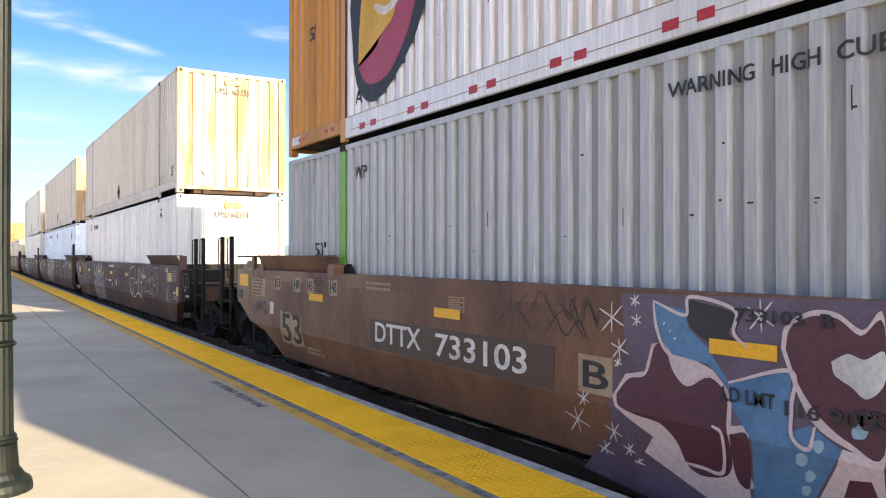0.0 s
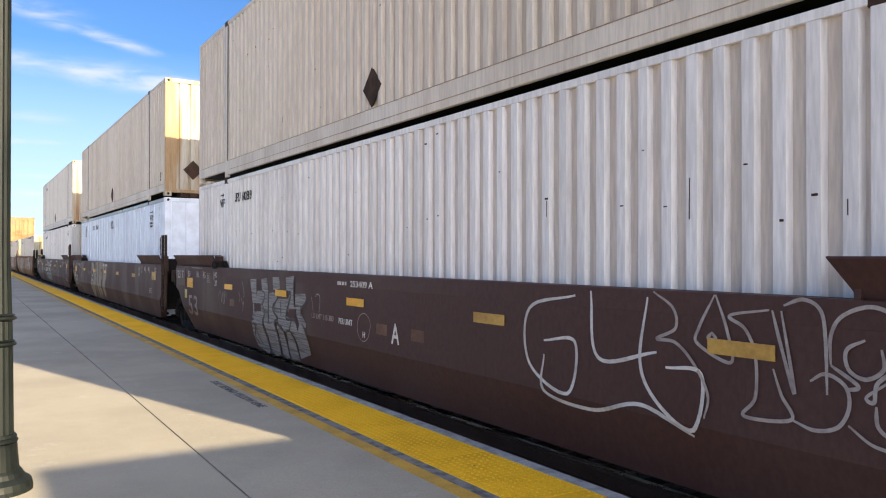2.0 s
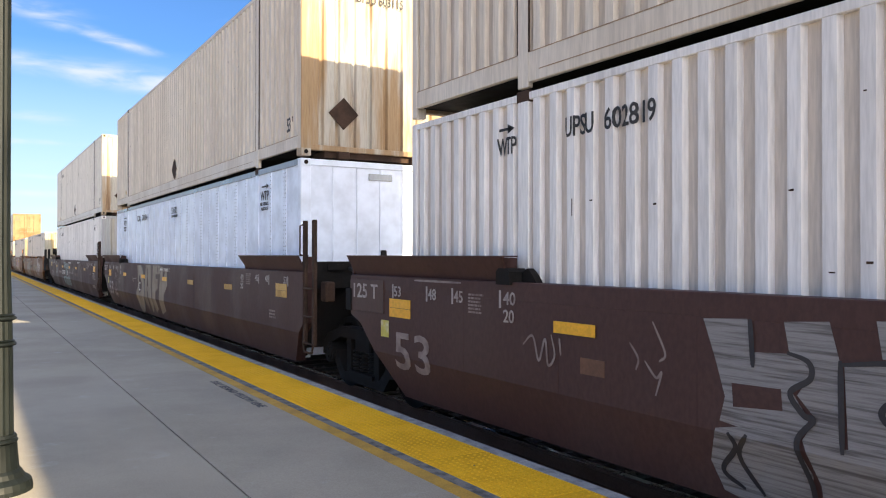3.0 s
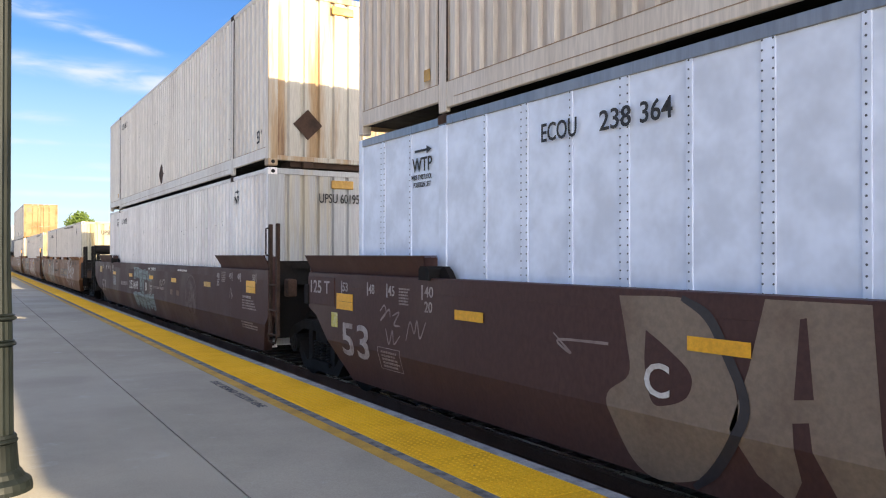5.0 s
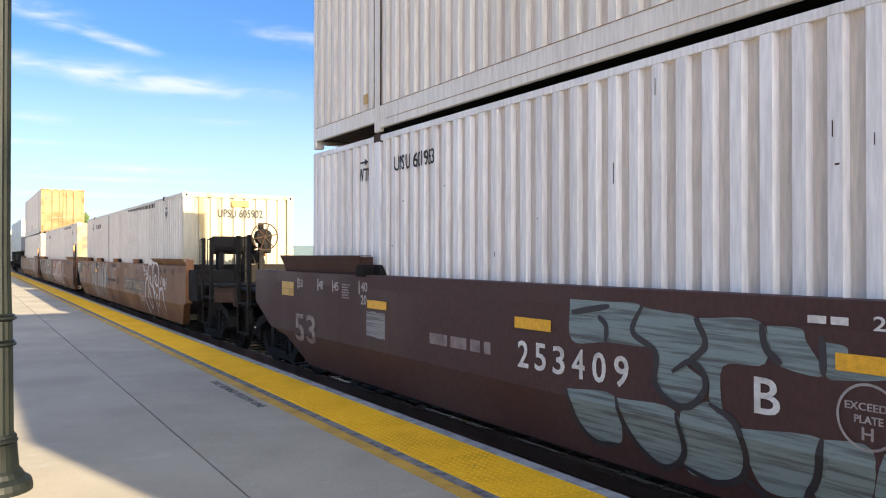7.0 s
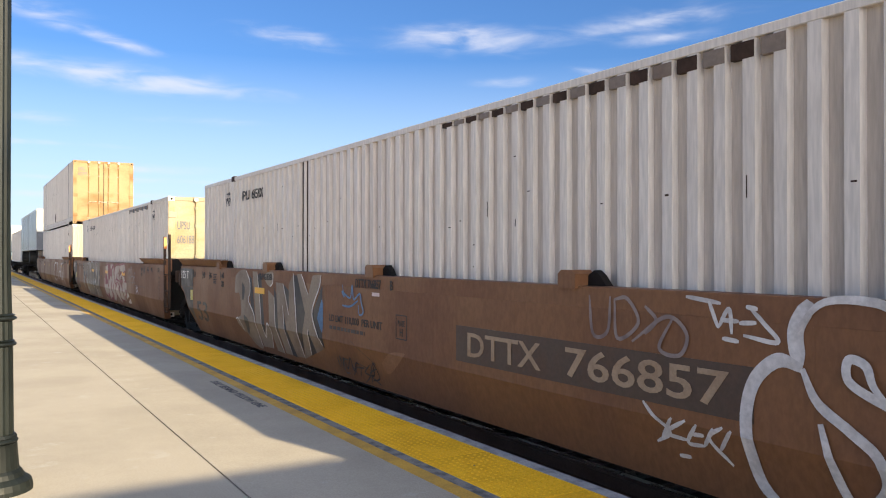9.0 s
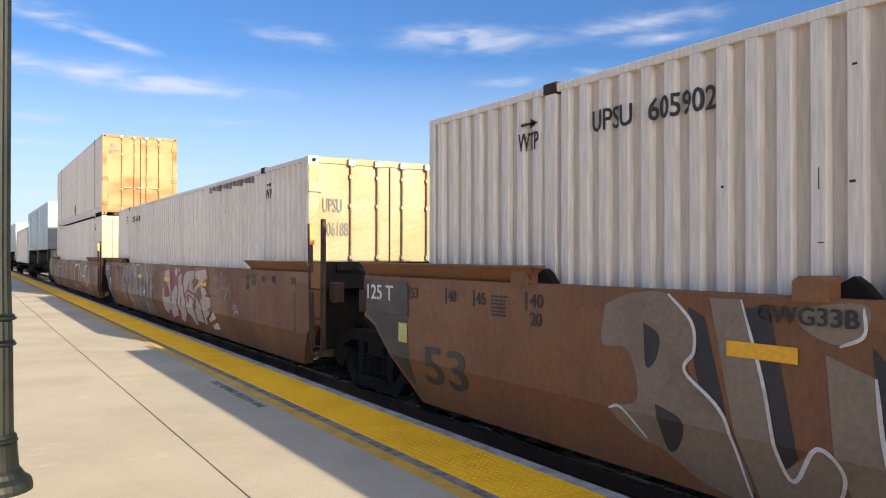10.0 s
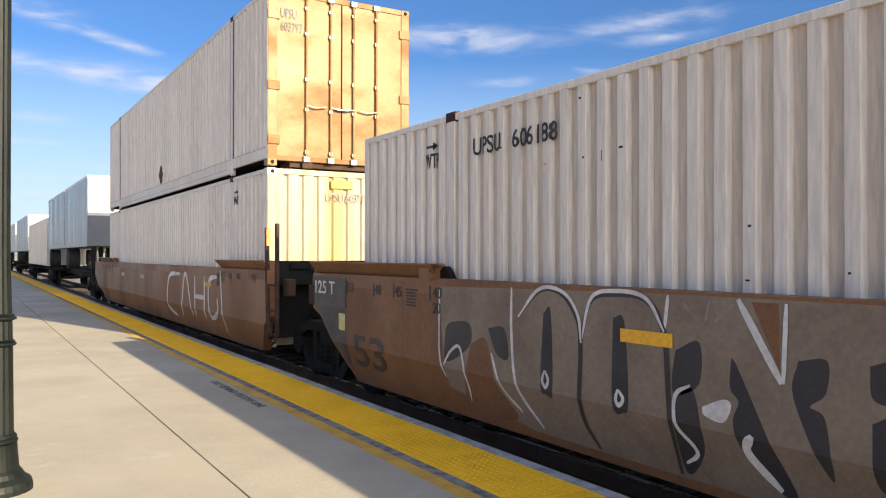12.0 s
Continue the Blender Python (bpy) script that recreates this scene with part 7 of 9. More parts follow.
def spray_dim_letters(car):
    m = on_side(0, 0, SIDE_X)
    blob([(-12.06, 1.42), (-11.74, 1.44), (-11.72, 1.17), (-11.69, 1.25), (-11.38, 1.27), (-11.33, 1.18), (-11.45, 1.05), (-11.35, 0.92), (-11.42, 0.79), (-11.75, 0.79), (-11.94, 0.81), (-11.9, 0.96), (-11.97, 1.18)], "spray_dim", car, m, z=0.0030, smooth=False)
    blob([(-11.97, 0.76), (-11.75, 0.81), (-11.44, 0.79), (-11.35, 0.61), (-11.4, 0.33), (-11.52, 0.27), (-11.75, 0.31), (-11.99, 0.36), (-12.05, 0.54)], "spray_dim", car, m, z=0.0036, smooth=False)
    blob([(-11.5, 1.44), (-11.23, 1.46), (-11.17, 1.24), (-11.15, 0.8), (-10.95, 0.84), (-10.82, 0.75), (-10.81, 0.56), (-10.93, 0.31), (-11.14, 0.28), (-11.33, 0.32), (-11.31, 0.56), (-11.39, 0.8), (-11.31, 0.93), (-11.42, 1.04), (-11.33, 1.18), (-11.47, 1.28)], "spray_dim", car, m, z=0.0042, smooth=False)
    blob([(-11.15, 1.23), (-10.85, 1.27), (-10.76, 1.18), (-10.94, 1.05), (-10.92, 0.95), (-10.76, 0.88), (-10.76, 0.84), (-10.88, 0.81), (-11.13, 0.8)], "spray_dim", car, m, z=0.0030, smooth=False)
    blob([(-10.98, 1.48), (-10.69, 1.49), (-10.66, 1.32), (-10.95, 1.29)], "spray_dim", car, m, z=0.0036, smooth=False)
    blob([(-10.74, 1.17), (-10.31, 1.19), (-10.24, 1.26), (-10.22, 1.23), (-10.39, 0.94), (-10.2, 0.9), (-10.28, 0.76), (-10.43, 0.71), (-10.53, 0.72), (-10.68, 0.8), (-10.74, 0.84), (-10.73, 0.9), (-10.9, 0.97), (-10.9, 1.05)], "spray_dim", car, m, z=0.0042, smooth=False)
    blob([(-10.79, 0.79), (-10.55, 0.71), (-10.52, 0.52), (-10.56, 0.32), (-10.71, 0.28), (-10.85, 0.32), (-10.78, 0.59)], "spray_dim", car, m, z=0.0030, smooth=False)
    blob([(-10.41, 1.49), (-10.07, 1.52), (-10.1, 1.37), (-10.07, 1.09), (-9.82, 1.1), (-9.83, 1.02), (-9.62, 0.88), (-9.64, 0.83), (-9.74, 0.84), (-9.63, 0.72), (-9.62, 0.57), (-9.64, 0.46), (-10.1, 0.35), (-10.07, 0.58), (-10.14, 0.68), (-10.25, 0.74), (-10.17, 0.88), (-10.05, 0.88), (-9.92, 0.77), (-9.88, 0.87), (-10.0, 0.99), (-10.3, 0.97), (-10.33, 1.03), (-10.2, 1.22), (-10.22, 1.3), (-10.39, 1.31)], "spray_dim", car, m, z=0.0036, smooth=False)
    blob([(-10.04, 1.27), (-9.66, 1.29), (-9.63, 1.22), (-9.68, 1.16), (-9.81, 1.11), (-10.04, 1.1)], "spray_dim", car, m, z=0.0042, smooth=False)
    blob([(-10.41, 0.7), (-10.27, 0.72), (-10.14, 0.63), (-10.13, 0.43), (-10.14, 0.32), (-10.49, 0.29), (-10.5, 0.43)], "spray_dim", car, m, z=0.0030, smooth=False)
    blob([(-11.85, 1.05), (-11.52, 1.06), (-11.51, 0.94), (-11.84, 0.91)], "maroon", car, m, z=0.0050, smooth=False)
    blob([(-10.3, 1.04), (-9.99, 1.06), (-9.99, 0.93), (-10.3, 0.93)], "maroon", car, m, z=0.0050, smooth=False)
    strokes([[(-11.48, 1.27), (-11.35, 1.23), (-11.34, 1.14), (-11.46, 1.05), (-11.38, 0.94), (-11.32, 0.92), (-11.42, 0.78), (-11.36, 0.55), (-11.36, 0.34), (-11.32, 0.29)]], 0.035, "spray_black", car, m, z=0.0060)
    strokes([[(-11.17, 1.26), (-11.16, 0.77)]], 0.035, "spray_black", car, m, z=0.0068)
    strokes([[(-11.72, 1.44), (-11.7, 1.16)]], 0.035, "spray_black", car, m, z=0.0076)
    strokes([[(-11.16, 1.24), (-10.88, 1.27), (-10.75, 1.18), (-10.93, 1.06), (-10.93, 0.98), (-10.75, 0.88), (-10.88, 0.81), (-10.8, 0.68), (-10.89, 0.31)]], 0.035, "spray_black", car, m, z=0.0084)
    strokes([[(-10.61, 1.15), (-10.61, 0.93)]], 0.035, "spray_black", car, m, z=0.0060)
    strokes([[(-10.3, 1.29), (-10.21, 1.26), (-10.39, 0.92), (-10.05, 0.9), (-9.92, 0.77)]], 0.035, "spray_black", car, m, z=0.0068)
    strokes([[(-10.69, 0.8), (-10.53, 0.73), (-10.5, 0.53), (-10.54, 0.33)]], 0.035, "spray_black", car, m, z=0.0076)
    strokes([[(-10.42, 0.7), (-10.26, 0.74), (-10.13, 0.63), (-10.12, 0.32)]], 0.035, "spray_black", car, m, z=0.0084)
    strokes([[(-10.19, 0.88), (-10.26, 0.76)]], 0.035, "spray_black", car, m, z=0.0060)
    strokes([[(-10.06, 1.52), (-10.09, 1.37), (-10.06, 1.09)]], 0.035, "spray_black", car, m, z=0.0068)
    strokes([[(-9.78, 0.88), (-9.64, 0.76), (-9.6, 0.57), (-9.62, 0.46)]], 0.035, "spray_black", car, m, z=0.0076)
    strokes([[(-11.88, 0.75), (-11.84, 0.66), (-11.96, 0.5), (-11.82, 0.41)]], 0.035, "spray_black", car, m, z=0.0084)
    strokes([[(-11.75, 0.76), (-11.82, 0.61), (-11.69, 0.4)]], 0.035, "spray_black", car, m, z=0.0060)
    strokes([[(-9.62, 1.26), (-9.6, 1.21), (-9.68, 1.13), (-9.82, 1.07), (-9.79, 0.97)]], 0.035, "spray_black", car, m, z=0.0068)
    strokes([[(-12.69, 1.21), (-12.61, 1.11), (-12.63, 1.03)]], 0.018, "faint_paint", car, m, z=0.0040)
    strokes([[(-12.48, 1.37), (-12.37, 1.17), (-12.42, 1.11)]], 0.018, "faint_paint", car, m, z=0.0040)
    strokes([[(-12.55, 1.1), (-12.45, 1.0), (-12.4, 1.04), (-12.45, 0.88)]], 0.018, "faint_paint", car, m, z=0.0040)
    strokes([[(-9.45, 1.26), (-9.4, 1.19), (-9.37, 1.07)]], 0.018, "faint_paint", car, m, z=0.0040)
    strokes([[(-9.3, 1.26), (-9.24, 1.3), (-9.14, 1.26), (-9.17, 1.05)]], 0.018, "faint_paint", car, m, z=0.0040)


def spray_teal_letters(car):
    m = on_side(0, 0, SIDE_X)
    blob([(-10.5, 1.48), (-10.11, 1.48), (-9.77, 1.47), (-9.85, 1.29), (-9.69, 1.2), (-10.11, 1.19), (-10.48, 1.17)], "spray_teal", car, m, z=0.0030, smooth=True)
    blob([(-9.75, 1.46), (-9.51, 1.44), (-9.31, 1.42), (-9.23, 1.25), (-9.38, 1.12), (-9.23, 1.02), (-9.38, 0.87), (-9.54, 0.87), (-9.66, 0.99), (-9.64, 1.14), (-9.83, 1.28)], "spray_teal", car, m, z=0.0036, smooth=True)
    blob([(-9.28, 1.42), (-8.84, 1.43), (-8.81, 1.19), (-9.1, 1.14), (-9.11, 0.84), (-9.2, 0.92), (-9.21, 1.05), (-9.34, 1.13), (-9.21, 1.24)], "spray_teal", car, m, z=0.0042, smooth=True)
    blob([(-8.8, 1.41), (-8.59, 1.41), (-8.55, 1.34), (-8.45, 1.17), (-8.68, 1.18), (-8.76, 1.24)], "spray_teal", car, m, z=0.0030, smooth=True)
    blob([(-8.44, 1.35), (-8.32, 1.33), (-8.31, 1.23), (-8.12, 1.22), (-8.12, 1.19), (-8.33, 1.16), (-8.44, 1.17)], "spray_teal", car, m, z=0.0036, smooth=True)
    blob([(-10.54, 0.8), (-10.03, 0.82), (-10.01, 0.53), (-10.14, 0.44), (-10.34, 0.44), (-10.48, 0.56)], "spray_teal", car, m, z=0.0042, smooth=True)
    blob([(-10.0, 0.81), (-9.48, 0.81), (-9.46, 0.52), (-9.59, 0.41), (-9.78, 0.44), (-9.93, 0.61)], "spray_teal", car, m, z=0.0030, smooth=True)
    blob([(-9.43, 0.81), (-9.2, 0.91), (-9.0, 0.8), (-8.97, 0.58), (-9.05, 0.47), (-9.3, 0.4), (-9.47, 0.44)], "spray_teal", car, m, z=0.0036, smooth=True)
    blob([(-8.98, 0.79), (-8.46, 0.83), (-8.47, 0.62), (-8.6, 0.47), (-8.83, 0.43), (-8.93, 0.52)], "spray_teal", car, m, z=0.0042, smooth=True)
    blob([(-8.54, 0.82), (-8.19, 0.83), (-8.26, 0.51), (-8.54, 0.47)], "spray_teal", car, m, z=0.0030, smooth=True)
    blob([(-8.13, 0.82), (-7.83, 0.84), (-7.87, 0.51), (-8.14, 0.42), (-8.21, 0.55)], "spray_teal", car, m, z=0.0030, smooth=True)
    strokes([[(-10.19, 1.37), (-10.11, 1.31), (-10.11, 1.19)]], 0.045, "spray_black", car, m, z=0.0060)
    strokes([[(-9.76, 1.47), (-9.85, 1.29), (-9.64, 1.17), (-9.64, 0.97), (-9.51, 0.86), (-9.35, 0.86), (-9.23, 0.98), (-9.25, 1.09), (-9.35, 1.14), (-9.49, 1.06)]], 0.045, "spray_black", car, m, z=0.0068)
    strokes([[(-9.31, 1.42), (-9.23, 1.26), (-9.38, 1.12)]], 0.045, "spray_black", car, m, z=0.0076)
    strokes([[(-8.83, 1.42), (-8.8, 1.28), (-8.7, 1.2)]], 0.045, "spray_black", car, m, z=0.0084)
    strokes([[(-8.46, 1.38), (-8.45, 1.17)]], 0.045, "spray_black", car, m, z=0.0060)
    strokes([[(-10.48, 1.38), (-10.07, 1.45)]], 0.045, "spray_black", car, m, z=0.0068)
    strokes([[(-10.54, 0.8), (-10.47, 0.55), (-10.3, 0.43), (-10.05, 0.46)]], 0.045, "spray_black", car, m, z=0.0076)
    strokes([[(-10.01, 0.81), (-9.94, 0.58), (-9.74, 0.41), (-9.58, 0.41), (-9.44, 0.55), (-9.46, 0.8)]], 0.045, "spray_black", car, m, z=0.0084)
    strokes([[(-9.47, 0.44), (-9.24, 0.39), (-9.03, 0.47), (-8.96, 0.63), (-9.01, 0.81), (-9.2, 0.9)]], 0.045, "spray_black", car, m, z=0.0060)
    strokes([[(-9.0, 0.48), (-8.84, 0.39), (-8.61, 0.45)]], 0.045, "spray_black", car, m, z=0.0068)
    strokes([[(-8.46, 0.83), (-8.51, 0.61), (-8.61, 0.46)]], 0.045, "spray_black", car, m, z=0.0076)
    strokes([[(-7.2, 1.22), (-7.12, 1.07), (-7.03, 1.23), (-6.94, 1.09), (-6.78, 1.22), (-6.55, 1.22), (-6.74, 1.11)]], 0.03, "faint_paint", car, m, z=0.0040)


def spray_hearts(car):
    m = on_side(0, 0, SIDE_X)
    blob([(-8.98, 1.55), (-7.14, 1.58), (-7.16, 0.59), (-8.87, 0.11), (-9.54, 0.18), (-9.1, 0.59), (-9.08, 0.97), (-8.93, 1.16)], "spray_violet", car, m, z=0.0030, smooth=False)
    blob([(-9.06, 0.82), (-8.93, 0.99), (-8.75, 1.03), (-8.69, 1.22), (-8.6, 1.24), (-8.19, 1.11), (-8.05, 0.98), (-8.06, 0.79), (-7.93, 0.82), (-7.91, 0.76), (-8.01, 0.71), (-7.96, 0.43), (-8.08, 0.38), (-8.32, 0.37), (-8.57, 0.36), (-8.67, 0.57), (-8.9, 0.67), (-9.04, 0.75)], "spray_pink", car, m, z=0.0036, smooth=False)
    blob([(-8.71, 0.6), (-8.35, 0.41), (-8.0, 0.41), (-8.0, 0.36), (-8.34, 0.26), (-8.83, 0.46)], "spray_pink", car, m, z=0.0040, smooth=False)
    blob([(-9.02, 0.84), (-8.9, 0.96), (-8.74, 1.01), (-8.66, 1.21), (-8.57, 1.22), (-8.51, 1.07), (-8.39, 0.98), (-8.22, 1.06), (-8.09, 0.97), (-8.09, 0.79), (-8.08, 0.6), (-8.15, 0.46), (-8.35, 0.41), (-8.46, 0.46), (-8.51, 0.6), (-8.63, 0.7), (-8.84, 0.72), (-9.0, 0.76)], "spray_plum", car, m, z=0.0046, smooth=True)
    blob([(-8.67, 1.5), (-8.34, 1.45), (-8.38, 1.35), (-8.22, 1.24), (-8.18, 1.18), (-8.07, 1.05), (-7.66, 1.17), (-7.65, 0.84), (-7.54, 0.89), (-7.36, 0.79), (-7.56, 0.48), (-7.98, 0.36), (-7.91, 0.73), (-8.04, 0.89), (-8.09, 1.03), (-8.22, 1.14), (-8.51, 1.17), (-8.67, 1.33)], "spray_blue", car, m, z=0.0052, smooth=False)
    blob([(-8.07, 0.74), (-7.94, 0.75), (-7.99, 0.43), (-8.08, 0.47)], "spray_plum", car, m, z=0.0058, smooth=True)
    blob([(-8.36, 1.53), (-8.07, 1.48), (-8.02, 1.43), (-8.07, 1.34), (-7.96, 1.26), (-8.2, 1.27), (-8.38, 1.38)], "spray_black", car, m, z=0.0058, smooth=True)
    blob([(-7.72, 1.29), (-7.69, 1.42), (-7.54, 1.51), (-7.39, 1.51), (-7.25, 1.43), (-7.14, 1.5), (-7.14, 0.76), (-7.31, 0.8), (-7.51, 0.89), (-7.63, 1.07)], "spray_pink", car, m, z=0.0058, smooth=True)
    blob([(-7.69, 1.29), (-7.66, 1.41), (-7.54, 1.48), (-7.39, 1.48), (-7.26, 1.4), (-7.14, 1.46), (-7.14, 0.82), (-7.32, 0.84), (-7.48, 0.94), (-7.61, 1.1)], "spray_plum", car, m, z=0.0064, smooth=True)
    blob([(-7.42, 1.25), (-7.33, 1.3), (-7.24, 1.28), (-7.14, 1.33), (-7.14, 1.17), (-7.23, 1.08), (-7.31, 1.13), (-7.4, 1.18)], "spray_white", car, m, z=0.0070, smooth=True)
    blob([(-7.36, 0.8), (-7.14, 0.78), (-7.16, 0.59), (-7.54, 0.48), (-7.4, 0.7)], "spray_pink", car, m, z=0.0064, smooth=False)
    blob([(-7.34, 0.64), (-7.22, 0.66), (-7.2, 0.58), (-7.39, 0.53)], "spray_plum", car, m, z=0.0070, smooth=False)
    blob([(-7.22, 0.92), (-7.24, 0.88), (-7.27, 0.87), (-7.3, 0.87), (-7.31, 0.9), (-7.3, 0.93), (-7.27, 0.95), (-7.24, 0.94)], "spray_sky", car, m, z=0.0074, smooth=True)
    blob([(-7.46, 0.79), (-7.47, 0.77), (-7.49, 0.75), (-7.52, 0.76), (-7.53, 0.78), (-7.52, 0.81), (-7.49, 0.82), (-7.47, 0.82)], "spray_sky", car, m, z=0.0074, smooth=True)
    blob([(-7.56, 0.7), (-7.58, 0.67), (-7.61, 0.65), (-7.64, 0.66), (-7.64, 0.68), (-7.63, 0.71), (-7.6, 0.73), (-7.57, 0.72)], "spray_sky", car, m, z=0.0074, smooth=True)
    blob([(-7.53, 0.61), (-7.55, 0.59), (-7.57, 0.57), (-7.6, 0.57), (-7.6, 0.59), (-7.59, 0.62), (-7.56, 0.64), (-7.54, 0.63)], "spray_sky", car, m, z=0.0074, smooth=True)
    blob([(-7.58, 0.52), (-7.59, 0.5), (-7.61, 0.48), (-7.64, 0.48), (-7.64, 0.5), (-7.63, 0.53), (-7.6, 0.54), (-7.58, 0.54)], "spray_sky", car, m, z=0.0074, smooth=True)
    strokes([[(-8.67, 1.5), (-8.64, 1.33), (-8.56, 1.19), (-8.38, 1.12), (-8.22, 1.06)]], 0.024, "spray_pink", car, m, z=0.0085)
    strokes([[(-8.67, 1.51), (-8.4, 1.43), (-8.36, 1.55), (-8.03, 1.49), (-8.03, 1.35), (-7.93, 1.27)]], 0.024, "spray_pink", car, m, z=0.0093)
    strokes([[(-8.07, 1.05), (-7.66, 1.17), (-7.65, 0.98), (-7.65, 0.81), (-7.55, 0.76), (-7.51, 0.89)]], 0.024, "spray_pink", car, m, z=0.0101)
    strokes([[(-8.46, 0.47), (-8.33, 0.47), (-8.17, 0.48), (-8.12, 0.72), (-8.19, 0.77)]], 0.024, "spray_pink", car, m, z=0.0109)
    strokes([[(-8.58, 1.37), (-8.57, 1.36)]], 0.02, "spray_white", car, m, z=0.0090)
    strokes([[(-8.53, 1.32), (-8.52, 1.32)]], 0.02, "spray_white", car, m, z=0.0090)
    strokes([[(-8.49, 1.28), (-8.48, 1.27)]], 0.02, "spray_white", car, m, z=0.0090)
    strokes([[(-10.62, 1.47), (-10.47, 1.59), (-10.35, 1.37)]], 0.012, "dark_patch", car, m, z=0.0040)
    strokes([[(-10.24, 1.55), (-10.28, 1.33), (-10.03, 1.51)]], 0.012, "dark_patch", car, m, z=0.0040)
    strokes([[(-10.0, 1.33), (-9.87, 1.52), (-9.71, 1.33)]], 0.012, "dark_patch", car, m, z=0.0040)
    strokes([[(-9.64, 1.53), (-9.52, 1.32), (-9.44, 1.52)]], 0.012, "dark_patch", car, m, z=0.0040)
    strokes([[(-9.41, 1.33), (-9.32, 1.5), (-9.21, 1.28)]], 0.012, "dark_patch", car, m, z=0.0040)
    strokes([[(-10.54, 1.18), (-10.24, 1.38), (-9.97, 1.2)]], 0.012, "dark_patch", car, m, z=0.0040)
    strokes([[(-9.83, 1.19), (-9.58, 1.39), (-9.35, 1.2)]], 0.012, "dark_patch", car, m, z=0.0040)
    strokes([[(-9.64, 1.45), (-9.53, 1.34), (-9.49, 1.48), (-9.39, 1.3), (-9.32, 1.47), (-9.22, 1.32), (-9.19, 1.45)]], 0.012, "spray_black", car, m, z=0.0040)
    strokes([[(-9.71, 1.38), (-9.57, 1.2), (-9.42, 1.32), (-9.32, 1.19)]], 0.012, "spray_black", car, m, z=0.0040)
    strokes([[(-9.19, 1.43), (-8.94, 1.32)]], 0.012, "spray_white", car, m, z=0.0080)
    strokes([[(-8.96, 1.46), (-9.16, 1.27)]], 0.012, "spray_white", car, m, z=0.0090)
    strokes([[(-9.06, 1.48), (-9.06, 1.27)]], 0.012, "spray_white", car, m, z=0.0100)
    strokes([[(-8.88, 1.52), (-8.79, 1.48)]], 0.012, "spray_white", car, m, z=0.0080)
    strokes([[(-8.8, 1.54), (-8.87, 1.47)]], 0.012, "spray_white", car, m, z=0.0090)
    strokes([[(-8.84, 1.54), (-8.83, 1.46)]], 0.012, "spray_white", car, m, z=0.0100)
    strokes([[(-9.07, 1.19), (-8.9, 1.13)]], 0.012, "spray_white", car, m, z=0.0080)
    strokes([[(-8.92, 1.23), (-9.05, 1.09)]], 0.012, "spray_white", car, m, z=0.0090)
    strokes([[(-8.99, 1.23), (-8.98, 1.09)]], 0.012, "spray_white", car, m, z=0.0100)
    strokes([[(-8.87, 1.39), (-8.78, 1.35)]], 0.012, "spray_white", car, m, z=0.0080)
    strokes([[(-8.78, 1.4), (-8.86, 1.33)]], 0.012, "spray_white", car, m, z=0.0090)
    strokes([[(-8.82, 1.41), (-8.82, 1.33)]], 0.012, "spray_white", car, m, z=0.0100)
    strokes([[(-9.61, 0.61), (-9.35, 0.54)]], 0.012, "spray_white", car, m, z=0.0080)
    strokes([[(-9.38, 0.67), (-9.58, 0.47)]], 0.012, "spray_white", car, m, z=0.0090)
    strokes([[(-9.48, 0.67), (-9.47, 0.47)]], 0.012, "spray_white", car, m, z=0.0100)
    strokes([[(-9.18, 0.58), (-9.02, 0.53)]], 0.012, "spray_white", car, m, z=0.0080)
    strokes([[(-9.03, 0.62), (-9.16, 0.48)]], 0.012, "spray_white", car, m, z=0.0090)
    strokes([[(-9.1, 0.62), (-9.09, 0.48)]], 0.012, "spray_white", car, m, z=0.0100)
    strokes([[(-9.43, 0.78), (-9.29, 0.73)]], 0.012, "spray_white", car, m, z=0.0080)
    strokes([[(-9.3, 0.81), (-9.41, 0.7)]], 0.012, "spray_white", car, m, z=0.0090)
    strokes([[(-9.36, 0.81), (-9.35, 0.7)]], 0.012, "spray_white", car, m, z=0.0100)
    strokes([[(-7.94, 1.51), (-7.76, 1.41)]], 0.012, "spray_white", car, m, z=0.0080)
    strokes([[(-7.77, 1.55), (-7.92, 1.38)]], 0.012, "spray_white", car, m, z=0.0090)
    strokes([[(-7.85, 1.56), (-7.84, 1.37)]], 0.012, "spray_white", car, m, z=0.0100)
    strokes([[(-9.3, 0.41), (-9.15, 0.37)]], 0.012, "spray_white", car, m, z=0.0080)
    strokes([[(-9.16, 0.46), (-9.29, 0.36)]], 0.012, "spray_white", car, m, z=0.0090)
    strokes([[(-9.22, 0.46), (-9.22, 0.36)]], 0.012, "spray_white", car, m, z=0.0100)
    strokes([[(-9.04, 1.07), (-8.96, 1.05)]], 0.012, "spray_white", car, m, z=0.0080)
    strokes([[(-8.97, 1.09), (-9.03, 1.03)]], 0.012, "spray_white", car, m, z=0.0090)
    strokes([[(-9.0, 1.09), (-9.0, 1.03)]], 0.012, "spray_white", car, m, z=0.0100)
    strokes([[(-9.03, 0.46), (-8.92, 0.43)]], 0.012, "spray_white", car, m, z=0.0080)
    strokes([[(-8.93, 0.49), (-9.02, 0.4)]], 0.012, "spray_white", car, m, z=0.0090)
    strokes([[(-8.97, 0.49), (-8.97, 0.4)]], 0.012, "spray_white", car, m, z=0.0100)
    strokes([[(-8.95, 0.37), (-8.85, 0.36)]], 0.012, "spray_white", car, m, z=0.0080)
    strokes([[(-8.86, 0.4), (-8.94, 0.36)]], 0.012, "spray_white", car, m, z=0.0090)
